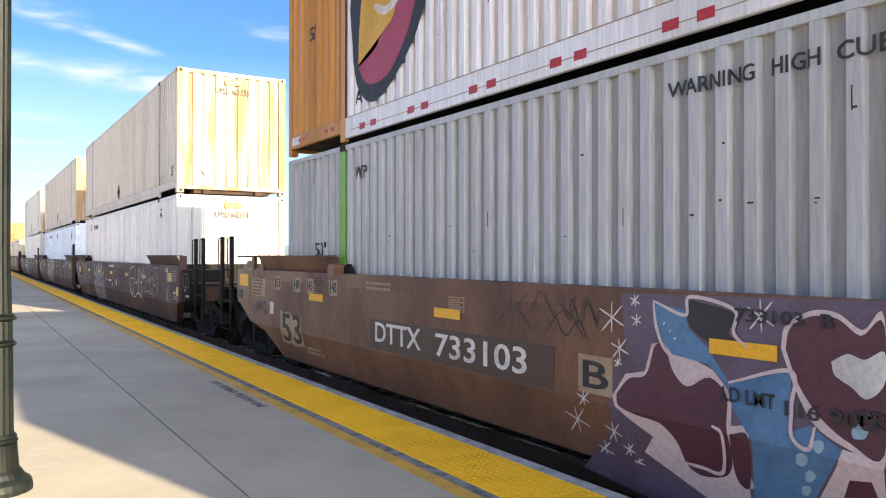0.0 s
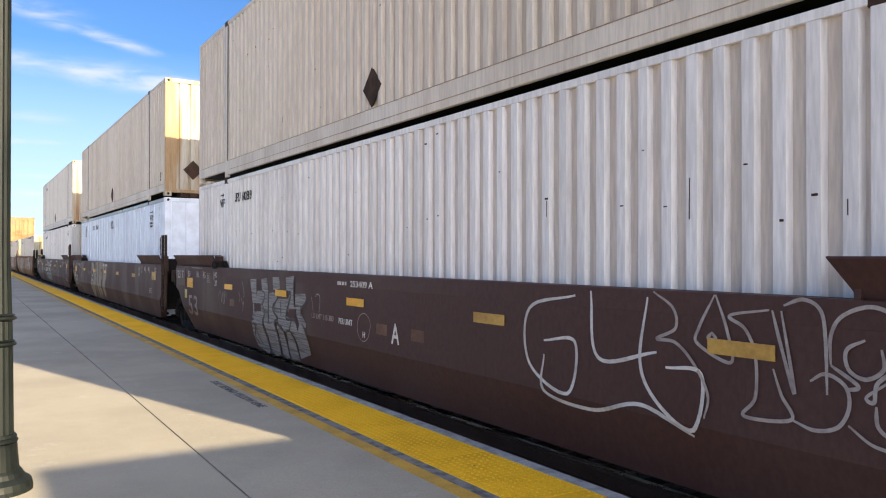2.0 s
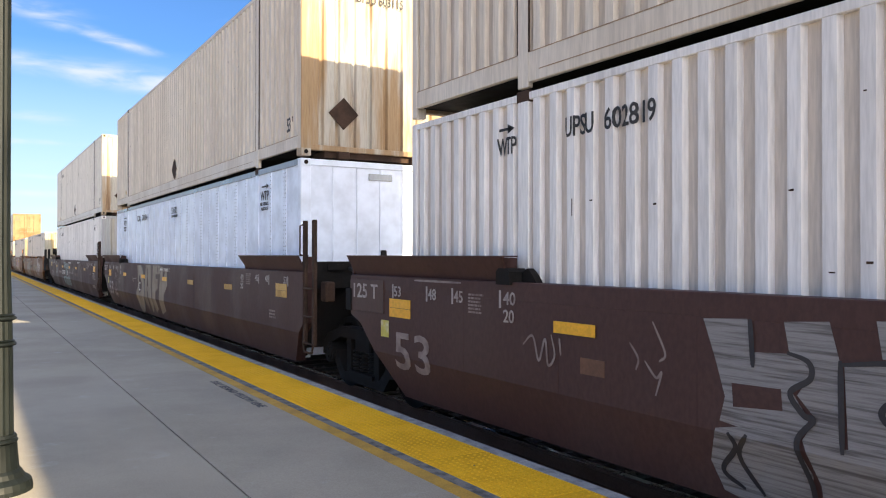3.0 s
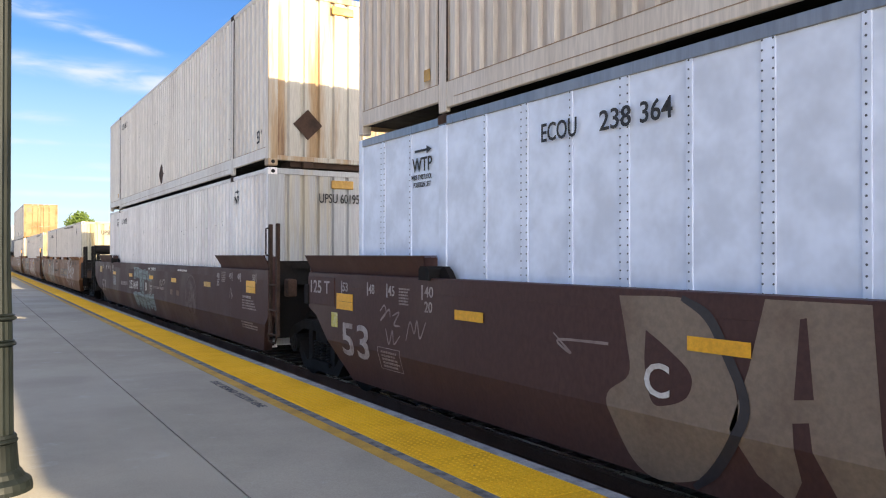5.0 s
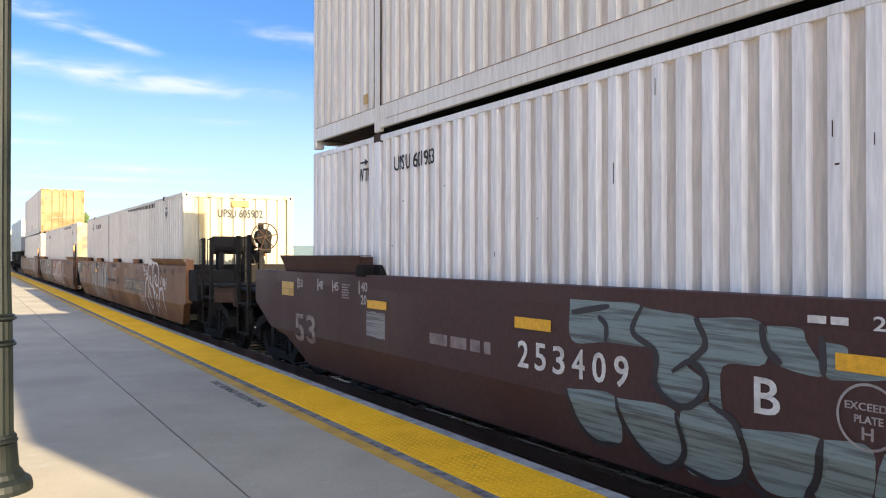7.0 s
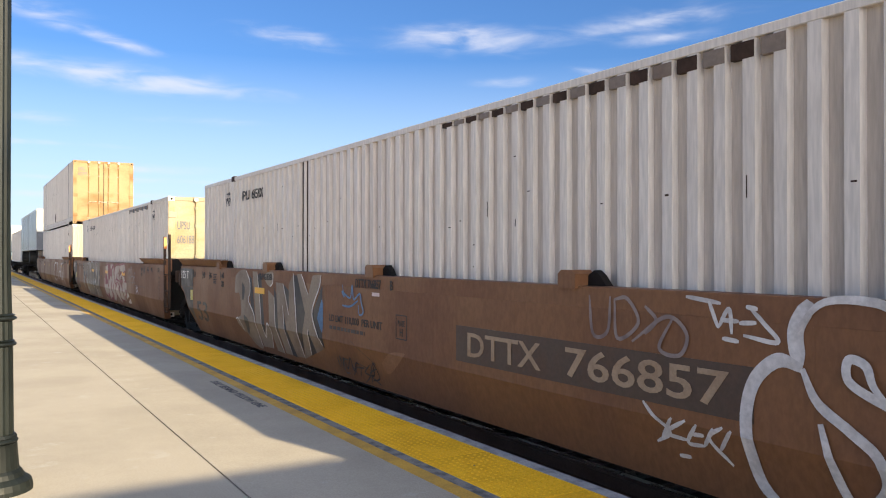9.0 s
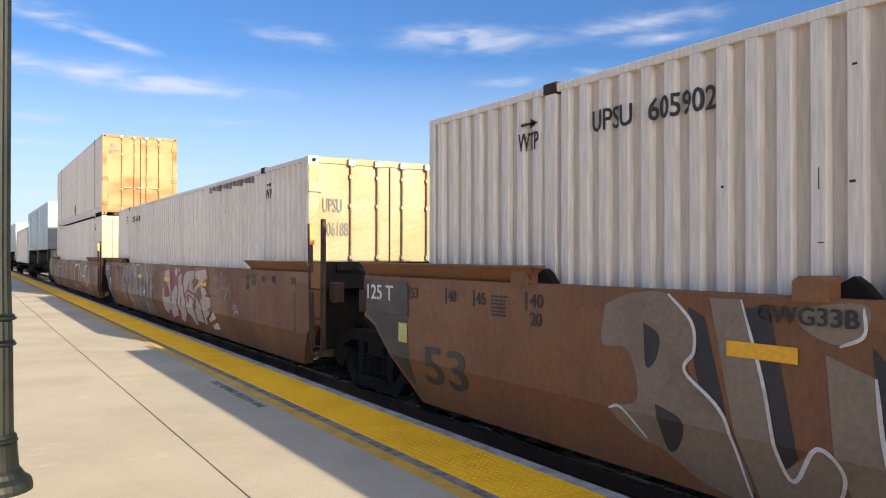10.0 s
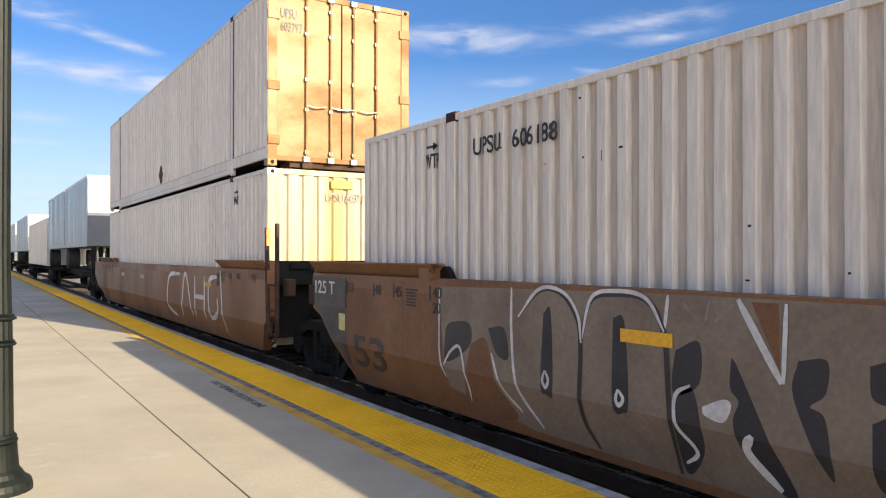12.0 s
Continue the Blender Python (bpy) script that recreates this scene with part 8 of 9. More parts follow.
    strokes([[(-8.9, 0.4), (-8.89, 0.36)]], 0.012, "spray_white", car, m, z=0.0100)


def spray_pale_tag(car):
    m = on_side(0, 0, SIDE_X)
    strokes([[(-5.11, 1.41), (-6.1, 1.33), (-6.26, 0.69), (-5.53, 0.48)]], 0.09, "spray_white", car, m, z=0.0040)
    strokes([[(-5.0, 0.51), (-4.6, 1.43), (-4.02, 0.58)]], 0.09, "spray_white", car, m, z=0.0040)
    strokes([[(-3.8, 1.38), (-3.79, 0.59)]], 0.09, "spray_white", car, m, z=0.0040)
    strokes([[(-3.06, 1.4), (-3.05, 0.59)]], 0.09, "spray_white", car, m, z=0.0050)
    strokes([[(-3.8, 0.99), (-3.06, 0.99)]], 0.09, "spray_white", car, m, z=0.0060)
    strokes([[(-2.15, 1.42), (-2.73, 1.3), (-2.65, 0.67), (-2.14, 0.75), (-2.14, 1.01)]], 0.09, "spray_white", car, m, z=0.0040)
    strokes([[(-1.96, 1.53), (-1.77, 0.42)]], 0.07, "spray_white", car, m, z=0.0050)


def scrawl(car):
    m = on_side(0, 0, SIDE_X)
    strokes([[(-15.16, 1.19), (-15.05, 1.26), (-15.01, 1.18), (-15.14, 1.09), (-14.94, 1.22), (-14.9, 1.14)]], 0.022, "faint_paint", car, m, z=0.0040)
    strokes([[(-14.86, 1.16), (-14.71, 1.2), (-14.82, 1.07), (-14.68, 1.06)]], 0.022, "faint_paint", car, m, z=0.0040)
    strokes([[(-15.02, 1.01), (-14.94, 0.85), (-14.86, 1.0), (-14.82, 0.86), (-14.68, 0.96)]], 0.022, "faint_paint", car, m, z=0.0040)
    strokes([[(-14.56, 0.92), (-14.47, 1.12), (-14.38, 1.01), (-14.32, 1.14), (-14.26, 0.97), (-14.14, 1.14)]], 0.022, "faint_paint", car, m, z=0.0040)


def scrawl_short(car):
    m = on_side(0, 0, SIDE_X)
    strokes([[(-13.9, 1.08), (-13.77, 1.16), (-13.69, 0.97), (-13.61, 1.15), (-13.57, 0.95), (-13.49, 1.03), (-13.53, 1.19)]], 0.022, "faint_paint", car, m, z=0.0040)
    strokes([[(-13.44, 1.17), (-13.42, 1.04)]], 0.022, "faint_paint", car, m, z=0.0040)
    strokes([[(-15.57, 1.56), (-15.46, 1.56), (-15.29, 1.56), (-15.19, 1.56), (-15.0, 1.56), (-14.87, 1.56), (-14.7, 1.56)]], 0.02, "faint_paint", car, m, z=0.0900)




def letters(car, s, y, z, w, h, ma="white_paint"):
    words(s, w, h, ma, car, on_side(y, z, SIDE_X - 0.004))


def ring_mark(car, y, z, ry, rz, ma, wide=0.012):
    strokes([[(-y + ry * math.cos(k * math.pi / 8), z + rz * math.sin(k * math.pi / 8)) for k in range(17)]], wide, ma, car, on_side(0, 0, SIDE_X), "ring_mark", taper=False)


def frame_mark(car, y, z, w, h, ma, t=0.012):
    for u, v, a, b in ((0, 0, w, t), (0, h - t, w, t), (0, t, t, h - 2 * t), (w - t, t, t, h - 2 * t)):
        patch(a, b, ma, car, on_side(y - u, z + v, SIDE_X), "border", t=0.002)


def depth_marks(car, dark=False, plate=True, rng=None):
    """Length marks and load notes at the tail end of a well."""
    rng = rng or random.Random(5)
    ma = "black_paint" if dark else "dull_white"
    for s, y in (("53", 16.16), ("48", 15.44), ("45", 14.96)):
        patch(0.03, 0.15, ma, car, on_side(y + 0.05, 1.35, SIDE_X), "mark", t=0.002)
        letters(car, s, y, 1.37, 0.15, 0.11, ma)
    patch(0.03, 0.15, ma, car, on_side(14.24, 1.36, SIDE_X), "mark", t=0.002)
    letters(car, "40", 14.17, 1.39, 0.17, 0.11, ma)
    letters(car, "20", 14.17, 1.24, 0.15, 0.11, ma)
    bars(0.27, 0.19, 6, "faint_paint" if not dark else "black_paint", car, on_side(14.72, 1.28, SIDE_X), rng)
    if plate:
        part("plate", boxes((SIDE_X - 0.012, SIDE_X, 16.22 if dark else 16.40, 17.26, 1.17, 1.53), bevel=0.002), "dark_patch" if dark else "maroon", car, "dark plate with the truck's rating")
        words("125 T", 0.62, 0.165, "white_paint" if dark else "dull_white", car, on_side(17.16, 1.32, SIDE_X - 0.012))
        if dark:
            blob([(-17.22, 1.165), (-16.24, 1.165), (-16.18, 0.44), (-16.34, 0.54), (-17.0, 1.06)], "dark_patch", car, on_side(0, 0, SIDE_X), "dark_overpaint", smooth=False)
        part("hook_plate", boxes((SIDE_X - 0.03, SIDE_X, 17.22, 17.36, 1.16, 1.42), bevel=0.01), "rusty_iron" if dark else "dark_iron", car)


def front_marks(car, dark=False, rng=None):
    rng = rng or random.Random(6)
    ma = "black_paint" if dark else "dull_white"
    for s, y in (("53", 0.12), ("48", 0.94), ("45", 1.42)):
        letters(car, s, y, 1.40, 0.135, 0.10, ma)
        patch(0.03, 0.15, ma, car, on_side(y - 0.15, 1.36, SIDE_X), "mark", t=0.002)
    letters(car, "40", 2.2, 1.385, 0.17, 0.105, ma)
    letters(car, "20", 2.2, 1.255, 0.15, 0.09, ma)
    patch(0.17, 0.012, ma, car, on_side(2.2, 1.360, SIDE_X), "mark", t=0.002)
    bars(0.27, 0.19, 6, "faint_paint" if not dark else "black_paint", car, on_side(1.91, 1.33, SIDE_X), rng)


def reflectors(car, ys, ma="reflector"):
    for y in ys:
        patch(0.47, 0.092, ma, car, on_side(y, 1.21, SIDE_X), "reflector", z=0.009, t=0.003)


def big_reflector(car, y, z=1.15, ma="reflector"):
    patch(0.46, 0.095, ma, car, on_side(y, z, SIDE_X), "reflector", t=0.005)
    patch(0.46, 0.095, ma, car, on_side(y, z + 0.099, SIDE_X), "reflector", t=0.005)


def clips(car, ys, ma):
    """Container guide clips on the top chord."""
    for y in ys:
        bm = bmesh.new()
        prism(bm, [(y, 1.56), (y, 1.67), (y + 0.04, 1.70), (y + 0.16, 1.70), (y + 0.20, 1.67), (y + 0.20, 1.56)], -1.53, -1.34)
        part("guide_clip", bm, ma, car)
        bm = bmesh.new()
        prism(bm, [(y - 0.20, 1.58), (y - 0.13, 1.66), (y - 0.07, 1.70), (y - 0.001, 1.66), (y - 0.001, 1.58)], -1.40, -1.33)
        part("guide_hook", bm, "dark_iron", car)


def build_train():
    rng = random.Random(12)
    L = BOX_L
    # brown car at the head, with painted hearts
    car = put(well_car("dull brown double-stack well car with painted hearts on its side", "umber", "joint", "coupled"), PLACES["Z"])
    truck(car, L + 1.85)
    brake_stand(car, L + 2.3, 1, tank=False)
    part("control_box", boxes((0.45, 0.75, L + 1.55, L + 1.85, 1.6, 2.25), bevel=0.02), "rusty_iron", car)
    spray_hearts(car)
    part("end_shelf", boxes((-1.56, -1.30, 16.70, 17.82, 1.775, 1.80), bevel=0.005), "rusty_iron", car)
    for y in (16.70, 17.13):
        part("shelf_post", boxes((-1.505, -1.45, y, y + 0.11, 1.50, 1.775), bevel=0.006), "umber", car)
    part("hatch", skewed(bmesh.new(), 17.34, 17.74, 17.36, 17.68, 1.60, 1.72, -1.50, -1.42, 0.03), "tan_paint", car, "faded tan hatch")
    part("lamp_recess", boxes((SIDE_X - 0.010, SIDE_X, 17.72, 17.98, 1.10, 1.245), bevel=0.004), "dark_patch", car)
    for pts in ([(-17.13, 1.08), (-17.08, 0.87)], [(-17.01, 1.07), (-16.97, 0.95), (-16.9, 1.11), (-16.94, 0.88)], [(-16.87, 0.94), (-16.84, 1.07), (-16.79, 0.97), (-16.74, 1.08), (-16.7, 0.96)], [(-16.7, 1.08), (-16.55, 1.09)], [(-16.63, 1.08), (-16.64, 0.92)], [(-16.58, 1.0), (-16.52, 0.94), (-16.58, 0.91), (-16.58, 1.0)]):
        strokes([pts], 0.030, "spray_purple", car, on_side(0, 0, SIDE_X), z=0.0040)
    part("dark_panel", boxes((SIDE_X - 0.003, SIDE_X, 9.70, 12.96, 0.76, 1.10)), "brown_patch", car)
    words("DTTX", 1.02, 0.215, "white_paint", car, on_side(12.81, 0.85, SIDE_X - 0.003))
    words("733103", 1.45, 0.225, "white_paint", car, on_side(11.50, 0.83, SIDE_X - 0.003))
    patch(0.36, 0.28, "tan_paint", car, on_side(9.42, 0.80, SIDE_X), t=0.002)
    words("B", 0.27, 0.20, "black_paint", car, on_side(9.37, 0.84, SIDE_X - 0.003))
    words("LD LMT", 0.36, 0.085, "black_paint", car, on_side(8.11, 0.94, SIDE_X - 0.014))
    words("116 900", 0.50, 0.085, "black_paint", car, on_side(7.69, 0.92, SIDE_X - 0.014))
    words("PER UNIT", 0.55, 0.085, "black_paint", car, on_side(7.26, 0.94, SIDE_X - 0.014))
    words("733103  B", 0.62, 0.08, "black_paint", car, on_side(8.02, 1.42, SIDE_X - 0.014))
    for y, z, w, h in ((15.92, 0.52, 0.42, 0.50), (15.52, 0.52, 0.44, 0.46)):
        patch(w, h, "tan_paint", car, on_side(y, z, SIDE_X), t=0.002, ragged=0.10)
    words("53", 0.74, 0.41, "black_paint", car, on_side(15.84, 0.57, SIDE_X - 0.003))
    for s, y in (("53", 16.14), ("48", 15.36), ("45", 14.88), ("40", 14.10)):
        patch(0.26, 0.22, "tan_paint", car, on_side(y + 0.03, 1.29, SIDE_X), t=0.002, ragged=0.15)
        patch(0.035, 0.16, "black_paint", car, on_side(y, 1.32, SIDE_X - 0.002), "mark", t=0.002)
        words(s, 0.15, 0.13, "black_paint", car, on_side(y - 0.055, 1.34, SIDE_X - 0.002))
    patch(0.64, 0.30, "tan_paint", car, on_side(17.24, 1.16, SIDE_X), t=0.002, ragged=0.1)
    bars(0.55, 0.26, 5, "umber", car, on_side(17.20, 1.18, SIDE_X - 0.002), rng)
    bars(0.3, 0.2, 6, "black_paint", car, on_side(14.58, 1.33, SIDE_X), rng)
    bars(0.6, 0.12, 2, "tan_paint", car, on_side(15.0, 0.46, SIDE_X), rng)
    bars(0.73, 0.11, 2, "tan_paint", car, on_side(13.03, 1.41, SIDE_X - 0.006), rng)
    frame_mark(car, 11.26, 1.28, 0.27, 0.14, "tan_paint", 0.01)
    bars(0.22, 0.10, 5, "tan_paint", car, on_side(11.23, 1.30, SIDE_X), rng)
    patch(0.17, 0.18, "plate_tag", car, on_side(16.37, 0.93, SIDE_X), "paper_tag")
    part("box_panel", boxes((SIDE_X - 0.004, SIDE_X, 17.35, 17.98, 1.02, 1.55), bevel=0.002), "umber", car)
    patch(0.46, 0.19, "reflector", car, on_side(17.88, 1.31, SIDE_X - 0.004), "reflector")
    reflectors(car, (8.21, 11.52, 14.78))
    clips(car, (13.9,), "umber")
    box_ = put(container("grey corrugated container with lime green lifting posts in a well car", "grey_box", "grey_box", post="green_post"), PLACES["Z"], LOW)
    for s, y, z, w, h in (("WARNING", 8.73, 2.56, 0.69, 0.105), ("HIGH", 7.93, 2.56, 0.32, 0.105), ("CUBE", 7.52, 2.56, 0.40, 0.105), ("WTP", 13.78, 2.42, 0.30, 0.16), ("53'", 15.09, 1.46, 0.36, 0.20)):
        text_side(box_, s, y, z, w, h)
    for y in (15.2, 15.5):
        part("handle_recess", boxes((-HALF - 0.02, -HALF + 0.01, y - 0.035, y + 0.035, 2.50, 2.66), bevel=0.01), "grey_box", box_)
    box_ = put(container("white container with orange ends and red marks, stacked on top", "logo_white", "orange_box", upper=True, head="orange_box", post="orange_box"), PLACES["Z"], HIGH)
    m = on_side(0, 0, -HALF)
    blob([(-13.85, 0.95), (-13.72, 0.62), (-13.42, 0.40), (-13.05, 0.42), (-12.55, 0.70), (-12.15, 1.10), (-11.95, 1.75), (-13.80, 1.95)], "black_paint", box_, m, "emblem")
    blob([(-13.70, 0.86), (-13.45, 0.62), (-12.95, 0.62), (-12.55, 0.90), (-12.30, 1.25), (-12.15, 1.75), (-13.0, 1.80), (-13.1, 1.1)], "logo_crimson", box_, m, "emblem", z=0.004)
    blob([(-13.70, 0.90), (-13.10, 1.12), (-12.75, 1.30), (-12.80, 1.68), (-13.50, 1.80), (-13.66, 1.4)], "logo_yellow", box_, m, "emblem", z=0.006)
    strokes([[(-13.25, 1.50), (-12.95, 1.38), (-12.62, 1.48), (-12.5, 1.72)]], 0.10, "white_paint", box_, m, "emblem", z=0.008)
    text_side(box_, "A", 13.78, 0.42, 0.16, 0.17)
    text_side(box_, "5'", 15.3, 1.55, 0.2, 0.2)
    for k in range(10):
        for o in (0.0, 0.30):
            patch(0.145, 0.075, "red_tape", box_, on_side(13.66 - k * 1.22 - o, 0.095, -HALF - 0.003), "red_mark", t=0.003)
    for y in (15.72, 15.58, 14.75, 14.55):
        patch(0.09, 0.05, "red_tape", box_, on_side(y, 0.19, -HALF - 0.003), "red_mark", t=0.003)
    patch(0.30, 0.11, "white_paint", box_, on_side(15.98, 0.165, -HALF - 0.003), "white_mark", t=0.002)
    for k in range(4):
        y, z = 10.9 - 0.27 * k, 1.05 + rng.uniform(-0.05, 0.1)
        part("rust_mark", boxes((-HALF - 0.003, -HALF, y - 0.006, y + 0.006, z - 0.22, z + 0.06)), "rusty_iron", box_)
        part("scratch", boxes((-HALF - 0.004, -HALF, y - 0.05, y + 0.05, z, z + 0.018)), "dark_iron", box_)

    # three maroon wells
    car = put(well_car("dark maroon well car with thin white spray lettering", "maroon", "coupled", "joint"), PLACES["A"])
    truck(car, -1.85)
    truck(car, L + 1.65)
    spray_thin_letters(car)
    spray_dim_letters(car)
    scrawl_short(car)
    depth_marks(car)
    letters(car, "53", 16.15, 0.60, 0.74, 0.40, "faint_paint")
    letters(car, "53", 0.15, 1.41, 0.15, 0.10)
    patch(0.03, 0.13, "white_paint", car, on_side(-0.02, 1.39, SIDE_X), "mark", t=0.002)
    big_reflector(car, -0.01, 1.21, "dull_reflector")
    big_reflector(car, 16.27, 1.15)
    patch(0.18, 0.18, "tag_yellow", car, on_side(16.47, 0.92, SIDE_X), "paper_tag")
    patch(0.18, 0.19, "tag_yellow", car, on_side(-0.90, 0.92, SIDE_X), "paper_tag")
    bars(0.5, 0.26, 5, "faint_paint", car, on_side(-0.49, 1.21, SIDE_X), rng)
    letters(car, "200-6", -0.62, 0.95, 0.23, 0.055)
    bars(0.49, 0.10, 2, "faint_paint", car, on_side(-0.60, 0.82, SIDE_X), rng)
    words("JACK HERE", 0.29, 0.05, "white_paint", car, on_side(-1.50, 0.91, -1.44))
    for u, v, w, h in ((0, 0, 0.46, 0.012), (0, 0.28, 0.46, 0.012), (0, 0, 0.012, 0.29), (0.45, 0, 0.012, 0.29), (0.24, 0, 0.012, 0.29)):
        patch(w, h, "faint_paint", car, on_side(-1.27 - u, 1.12 + v, -1.44), "border", t=0.003)
    reflectors(car, (8.30, 10.84, 13.50))
    reflectors(car, (2.95, 5.55), "dull_reflector")
    bars(0.31, 0.075, 1, "white_paint", car, on_side(8.58, 1.43, SIDE_X - 0.006), rng)
    words("253409 A", 0.60, 0.075, "white_paint", car, on_side(8.20, 1.43, SIDE_X - 0.006))
    words("LD LMT 115 300", 0.72, 0.07, "faint_paint", car, on_side(9.43, 0.98, SIDE_X))
    words("PER UNIT", 0.40, 0.07, "white_paint", car, on_side(8.55, 0.97, SIDE_X))
    ring_mark(car, 7.83, 0.98, 0.17, 0.16, "faint_paint")
    letters(car, "H", 7.86, 0.86, 0.06, 0.07)
    letters(car, "A", 7.15, 0.86, 0.18, 0.22)
    for y in (7.52, 6.72, 13.2):
        patch(0.26, 0.12, "umber", car, on_side(y, 0.93, SIDE_X), "faded_patch", t=0.002)
    clips(car, (14.05,), "dark_iron")
    box_ = put(container("white corrugated container resting in a maroon well car", "white_bright", "white_end"), PLACES["A"], LOW)
    words("UPSU 602819", 0.80, 0.15, "black_paint", box_, on_end(-0.42, 2.37, -0.001))
    for s, y, w in (("UPSU", 13.62, 0.34), ("602819", 13.16, 0.52)):
        text_side(box_, s, y, 2.43, w, 0.165)
    wtp(box_, 14.55, 2.31, 0.27, 0.19)
    wtp(box_, 1.82, 2.31, 0.27, 0.19)
    box_ = put(container("beige corrugated container with an orange rust-streaked end, stacked on another", "beige_box", "rusty_end", upper=True), PLACES["A"], HIGH)
    words("UPSU 601535", 0.80, 0.15, "black_paint", box_, on_end(-0.42, 2.37, -0.001))
    placard(box_, 8.05, 0.55, 0.24)
    placard(box_, 0, 0.62, 0.22, end=True, x=-0.62, material="rusty_end")
    text_side(box_, "53'", 0.62, 0.42, 0.26, 0.24)
    part("label_plate", boxes((-HALF - 0.006, -HALF, 1.62, 1.74, 0.38, 0.50)), "dull_reflector", box_)

    car = put(well_car("dark maroon well car with tall grey painted letters", "maroon", "joint", "joint"), PLACES["B"])
    ladder(car)
    truck(car, L + 1.65)
    spray_tall_letters(car)
    spray_tall_letter_end(car)
    scrawl(car)
    depth_marks(car)
    front_marks(car)
    letters(car, "53", 16.19, 0.60, 0.75, 0.40, "dull_white")
    big_reflector(car, 16.34)
    big_reflector(car, 0.46, 1.20, "dull_reflector")
    patch(0.18, 0.18, "tag_yellow", car, on_side(16.50, 0.92, SIDE_X), "paper_tag")
    reflectors(car, (8.30, 10.84, 13.60))
    reflectors(car, (3.15, 5.85), "dull_reflector")
    words("C", 0.22, 0.23, "white_paint", car, on_side(11.21, 0.87, SIDE_X - 0.006))
    bars(0.28, 0.08, 1, "white_paint", car, on_side(8.52, 1.43, SIDE_X - 0.006), rng)
    words("253409 C", 0.62, 0.075, "white_paint", car, on_side(8.16, 1.43, SIDE_X - 0.006))
    frame_mark(car, 15.22, 0.55, 0.52, 0.25, "faint_paint", 0.008)
    bars(0.40, 0.20, 5, "faint_paint", car, on_side(15.14, 0.57, SIDE_X), rng)
    bars(0.30, 0.14, 3, "faint_paint", car, on_side(0.75, 0.86, SIDE_X), rng)
    clips(car, (14.05,), "dark_iron")
    box_ = put(container("smooth bluish-white container with riveted panel posts in a well car", "panel_white", "panel_white", smooth=True), PLACES["B"], LOW)
    rivet_panels(box_)
    for s, y, w in (("ECOU", 12.56, 0.44), ("238", 11.86, 0.33), ("364", 11.44, 0.30)):
        text_side(box_, s, y, 2.425, w, 0.155, x=-HALF - 0.012)
    wtp(box_, 14.79, 2.37, 0.42, 0.15, sub=True)
    text_side(box_, "53/102", 8.27, 2.44, 0.52, 0.16, x=-HALF - 0.012)
    text_side(box_, "3 HIGH STACKING", 8.28, 2.36, 0.62, 0.055, x=-HALF - 0.012)
    wtp(box_, 1.78, 2.37, 0.40, 0.15, sub=True)
    part("vent_plate", boxes((-0.20, 0.20, 0.004, 0.022, 2.62, 2.72), bevel=0.005), "trailer", box_)
    part("tie_ring", boxes((0.0, 0.10, -0.02, 0.022, 1.42, 1.56), bevel=0.015), "dark_iron", box_)
    box_ = put(container("weathered beige container with a heavily rusted end, stacked on another", "beige_box", "rusty_dark", upper=True), PLACES["B"], HIGH)
    placard(box_, 8.05, 0.55, 0.24)
    placard(box_, 0, 0.66, 0.24, end=True, x=-0.62)
    text_side(box_, "53'", 0.60, 0.40, 0.24, 0.22)
    words("UPSU 603115", 0.80, 0.15, "black_paint", box_, on_end(-0.42, 2.37, -0.001))
    part("label_plate", boxes((-HALF - 0.006, -HALF, 14.42, 14.54, 0.38, 0.50)), "dull_reflector", box_)

    car = put(well_car("dark maroon well car with teal-grey letters and faded round emblem", "maroon", "joint", "coupled"), PLACES["C"])
    ladder(car)
    truck(car, L + 1.85)
    spray_teal_letters(car)
    depth_marks(car, plate=False)
    front_marks(car)
    letters(car, "53", 16.30, 0.63, 0.75, 0.38, "faint_paint")
    big_reflector(car, 16.82, 1.24, "dull_reflector")
    big_reflector(car, 0.46, 1.20, "reflector")
    words("2 INCH HF COMP SHOES", 0.46, 0.042, "dull_white", car, on_side(0.68, 1.105, SIDE_X))
    bars(0.76, 0.17, 4, "faint_paint", car, on_side(0.68, 0.92, SIDE_X), rng)
    bars(0.84, 0.13, 3, "faint_paint", car, on_side(0.76, 0.60, SIDE_X), rng)
    strokes([[(-1.42, 1.06), (-1.33, 1.24), (-1.27, 1.05)], [(-1.30, 1.18), (-1.19, 1.08)]], 0.022, "faint_paint", car, on_side(0, 0, SIDE_X), z=0.0040)
    reflectors(car, (5.91, 8.38, 11.19, 13.99))
    reflectors(car, (3.1,), "dull_reflector")
    for u, s in enumerate("253409"):
        letters(car, s, 11.15 - u * 0.225, 0.89, 0.14, 0.22)
    letters(car, "B", 8.88, 0.90, 0.17, 0.21)
    bars(1.2, 0.19, 1, "faint_paint", car, on_side(12.60, 0.90, SIDE_X), rng)
    bars(0.34, 0.075, 1, "white_paint", car, on_side(8.54, 1.43, SIDE_X - 0.006), rng)
    words("253409 B", 0.56, 0.075, "white_paint", car, on_side(8.18, 1.43, SIDE_X - 0.006))
    ring_mark(car, 8.21, 0.99, 0.16, 0.165, "dull_white", 0.014)
    for word, y, z, w, h in (("EXCEEDS", 8.335, 1.02, 0.25, 0.04), ("PLATE", 8.285, 0.955, 0.15, 0.04), ("H", 8.245, 0.87, 0.06, 0.065)):
        words(word, w, h, "dull_white", car, on_side(y, z, SIDE_X))
    words("LT LMT 115,500", 0.75, 0.065, "faint_paint", car, on_side(7.94, 0.99, SIDE_X))
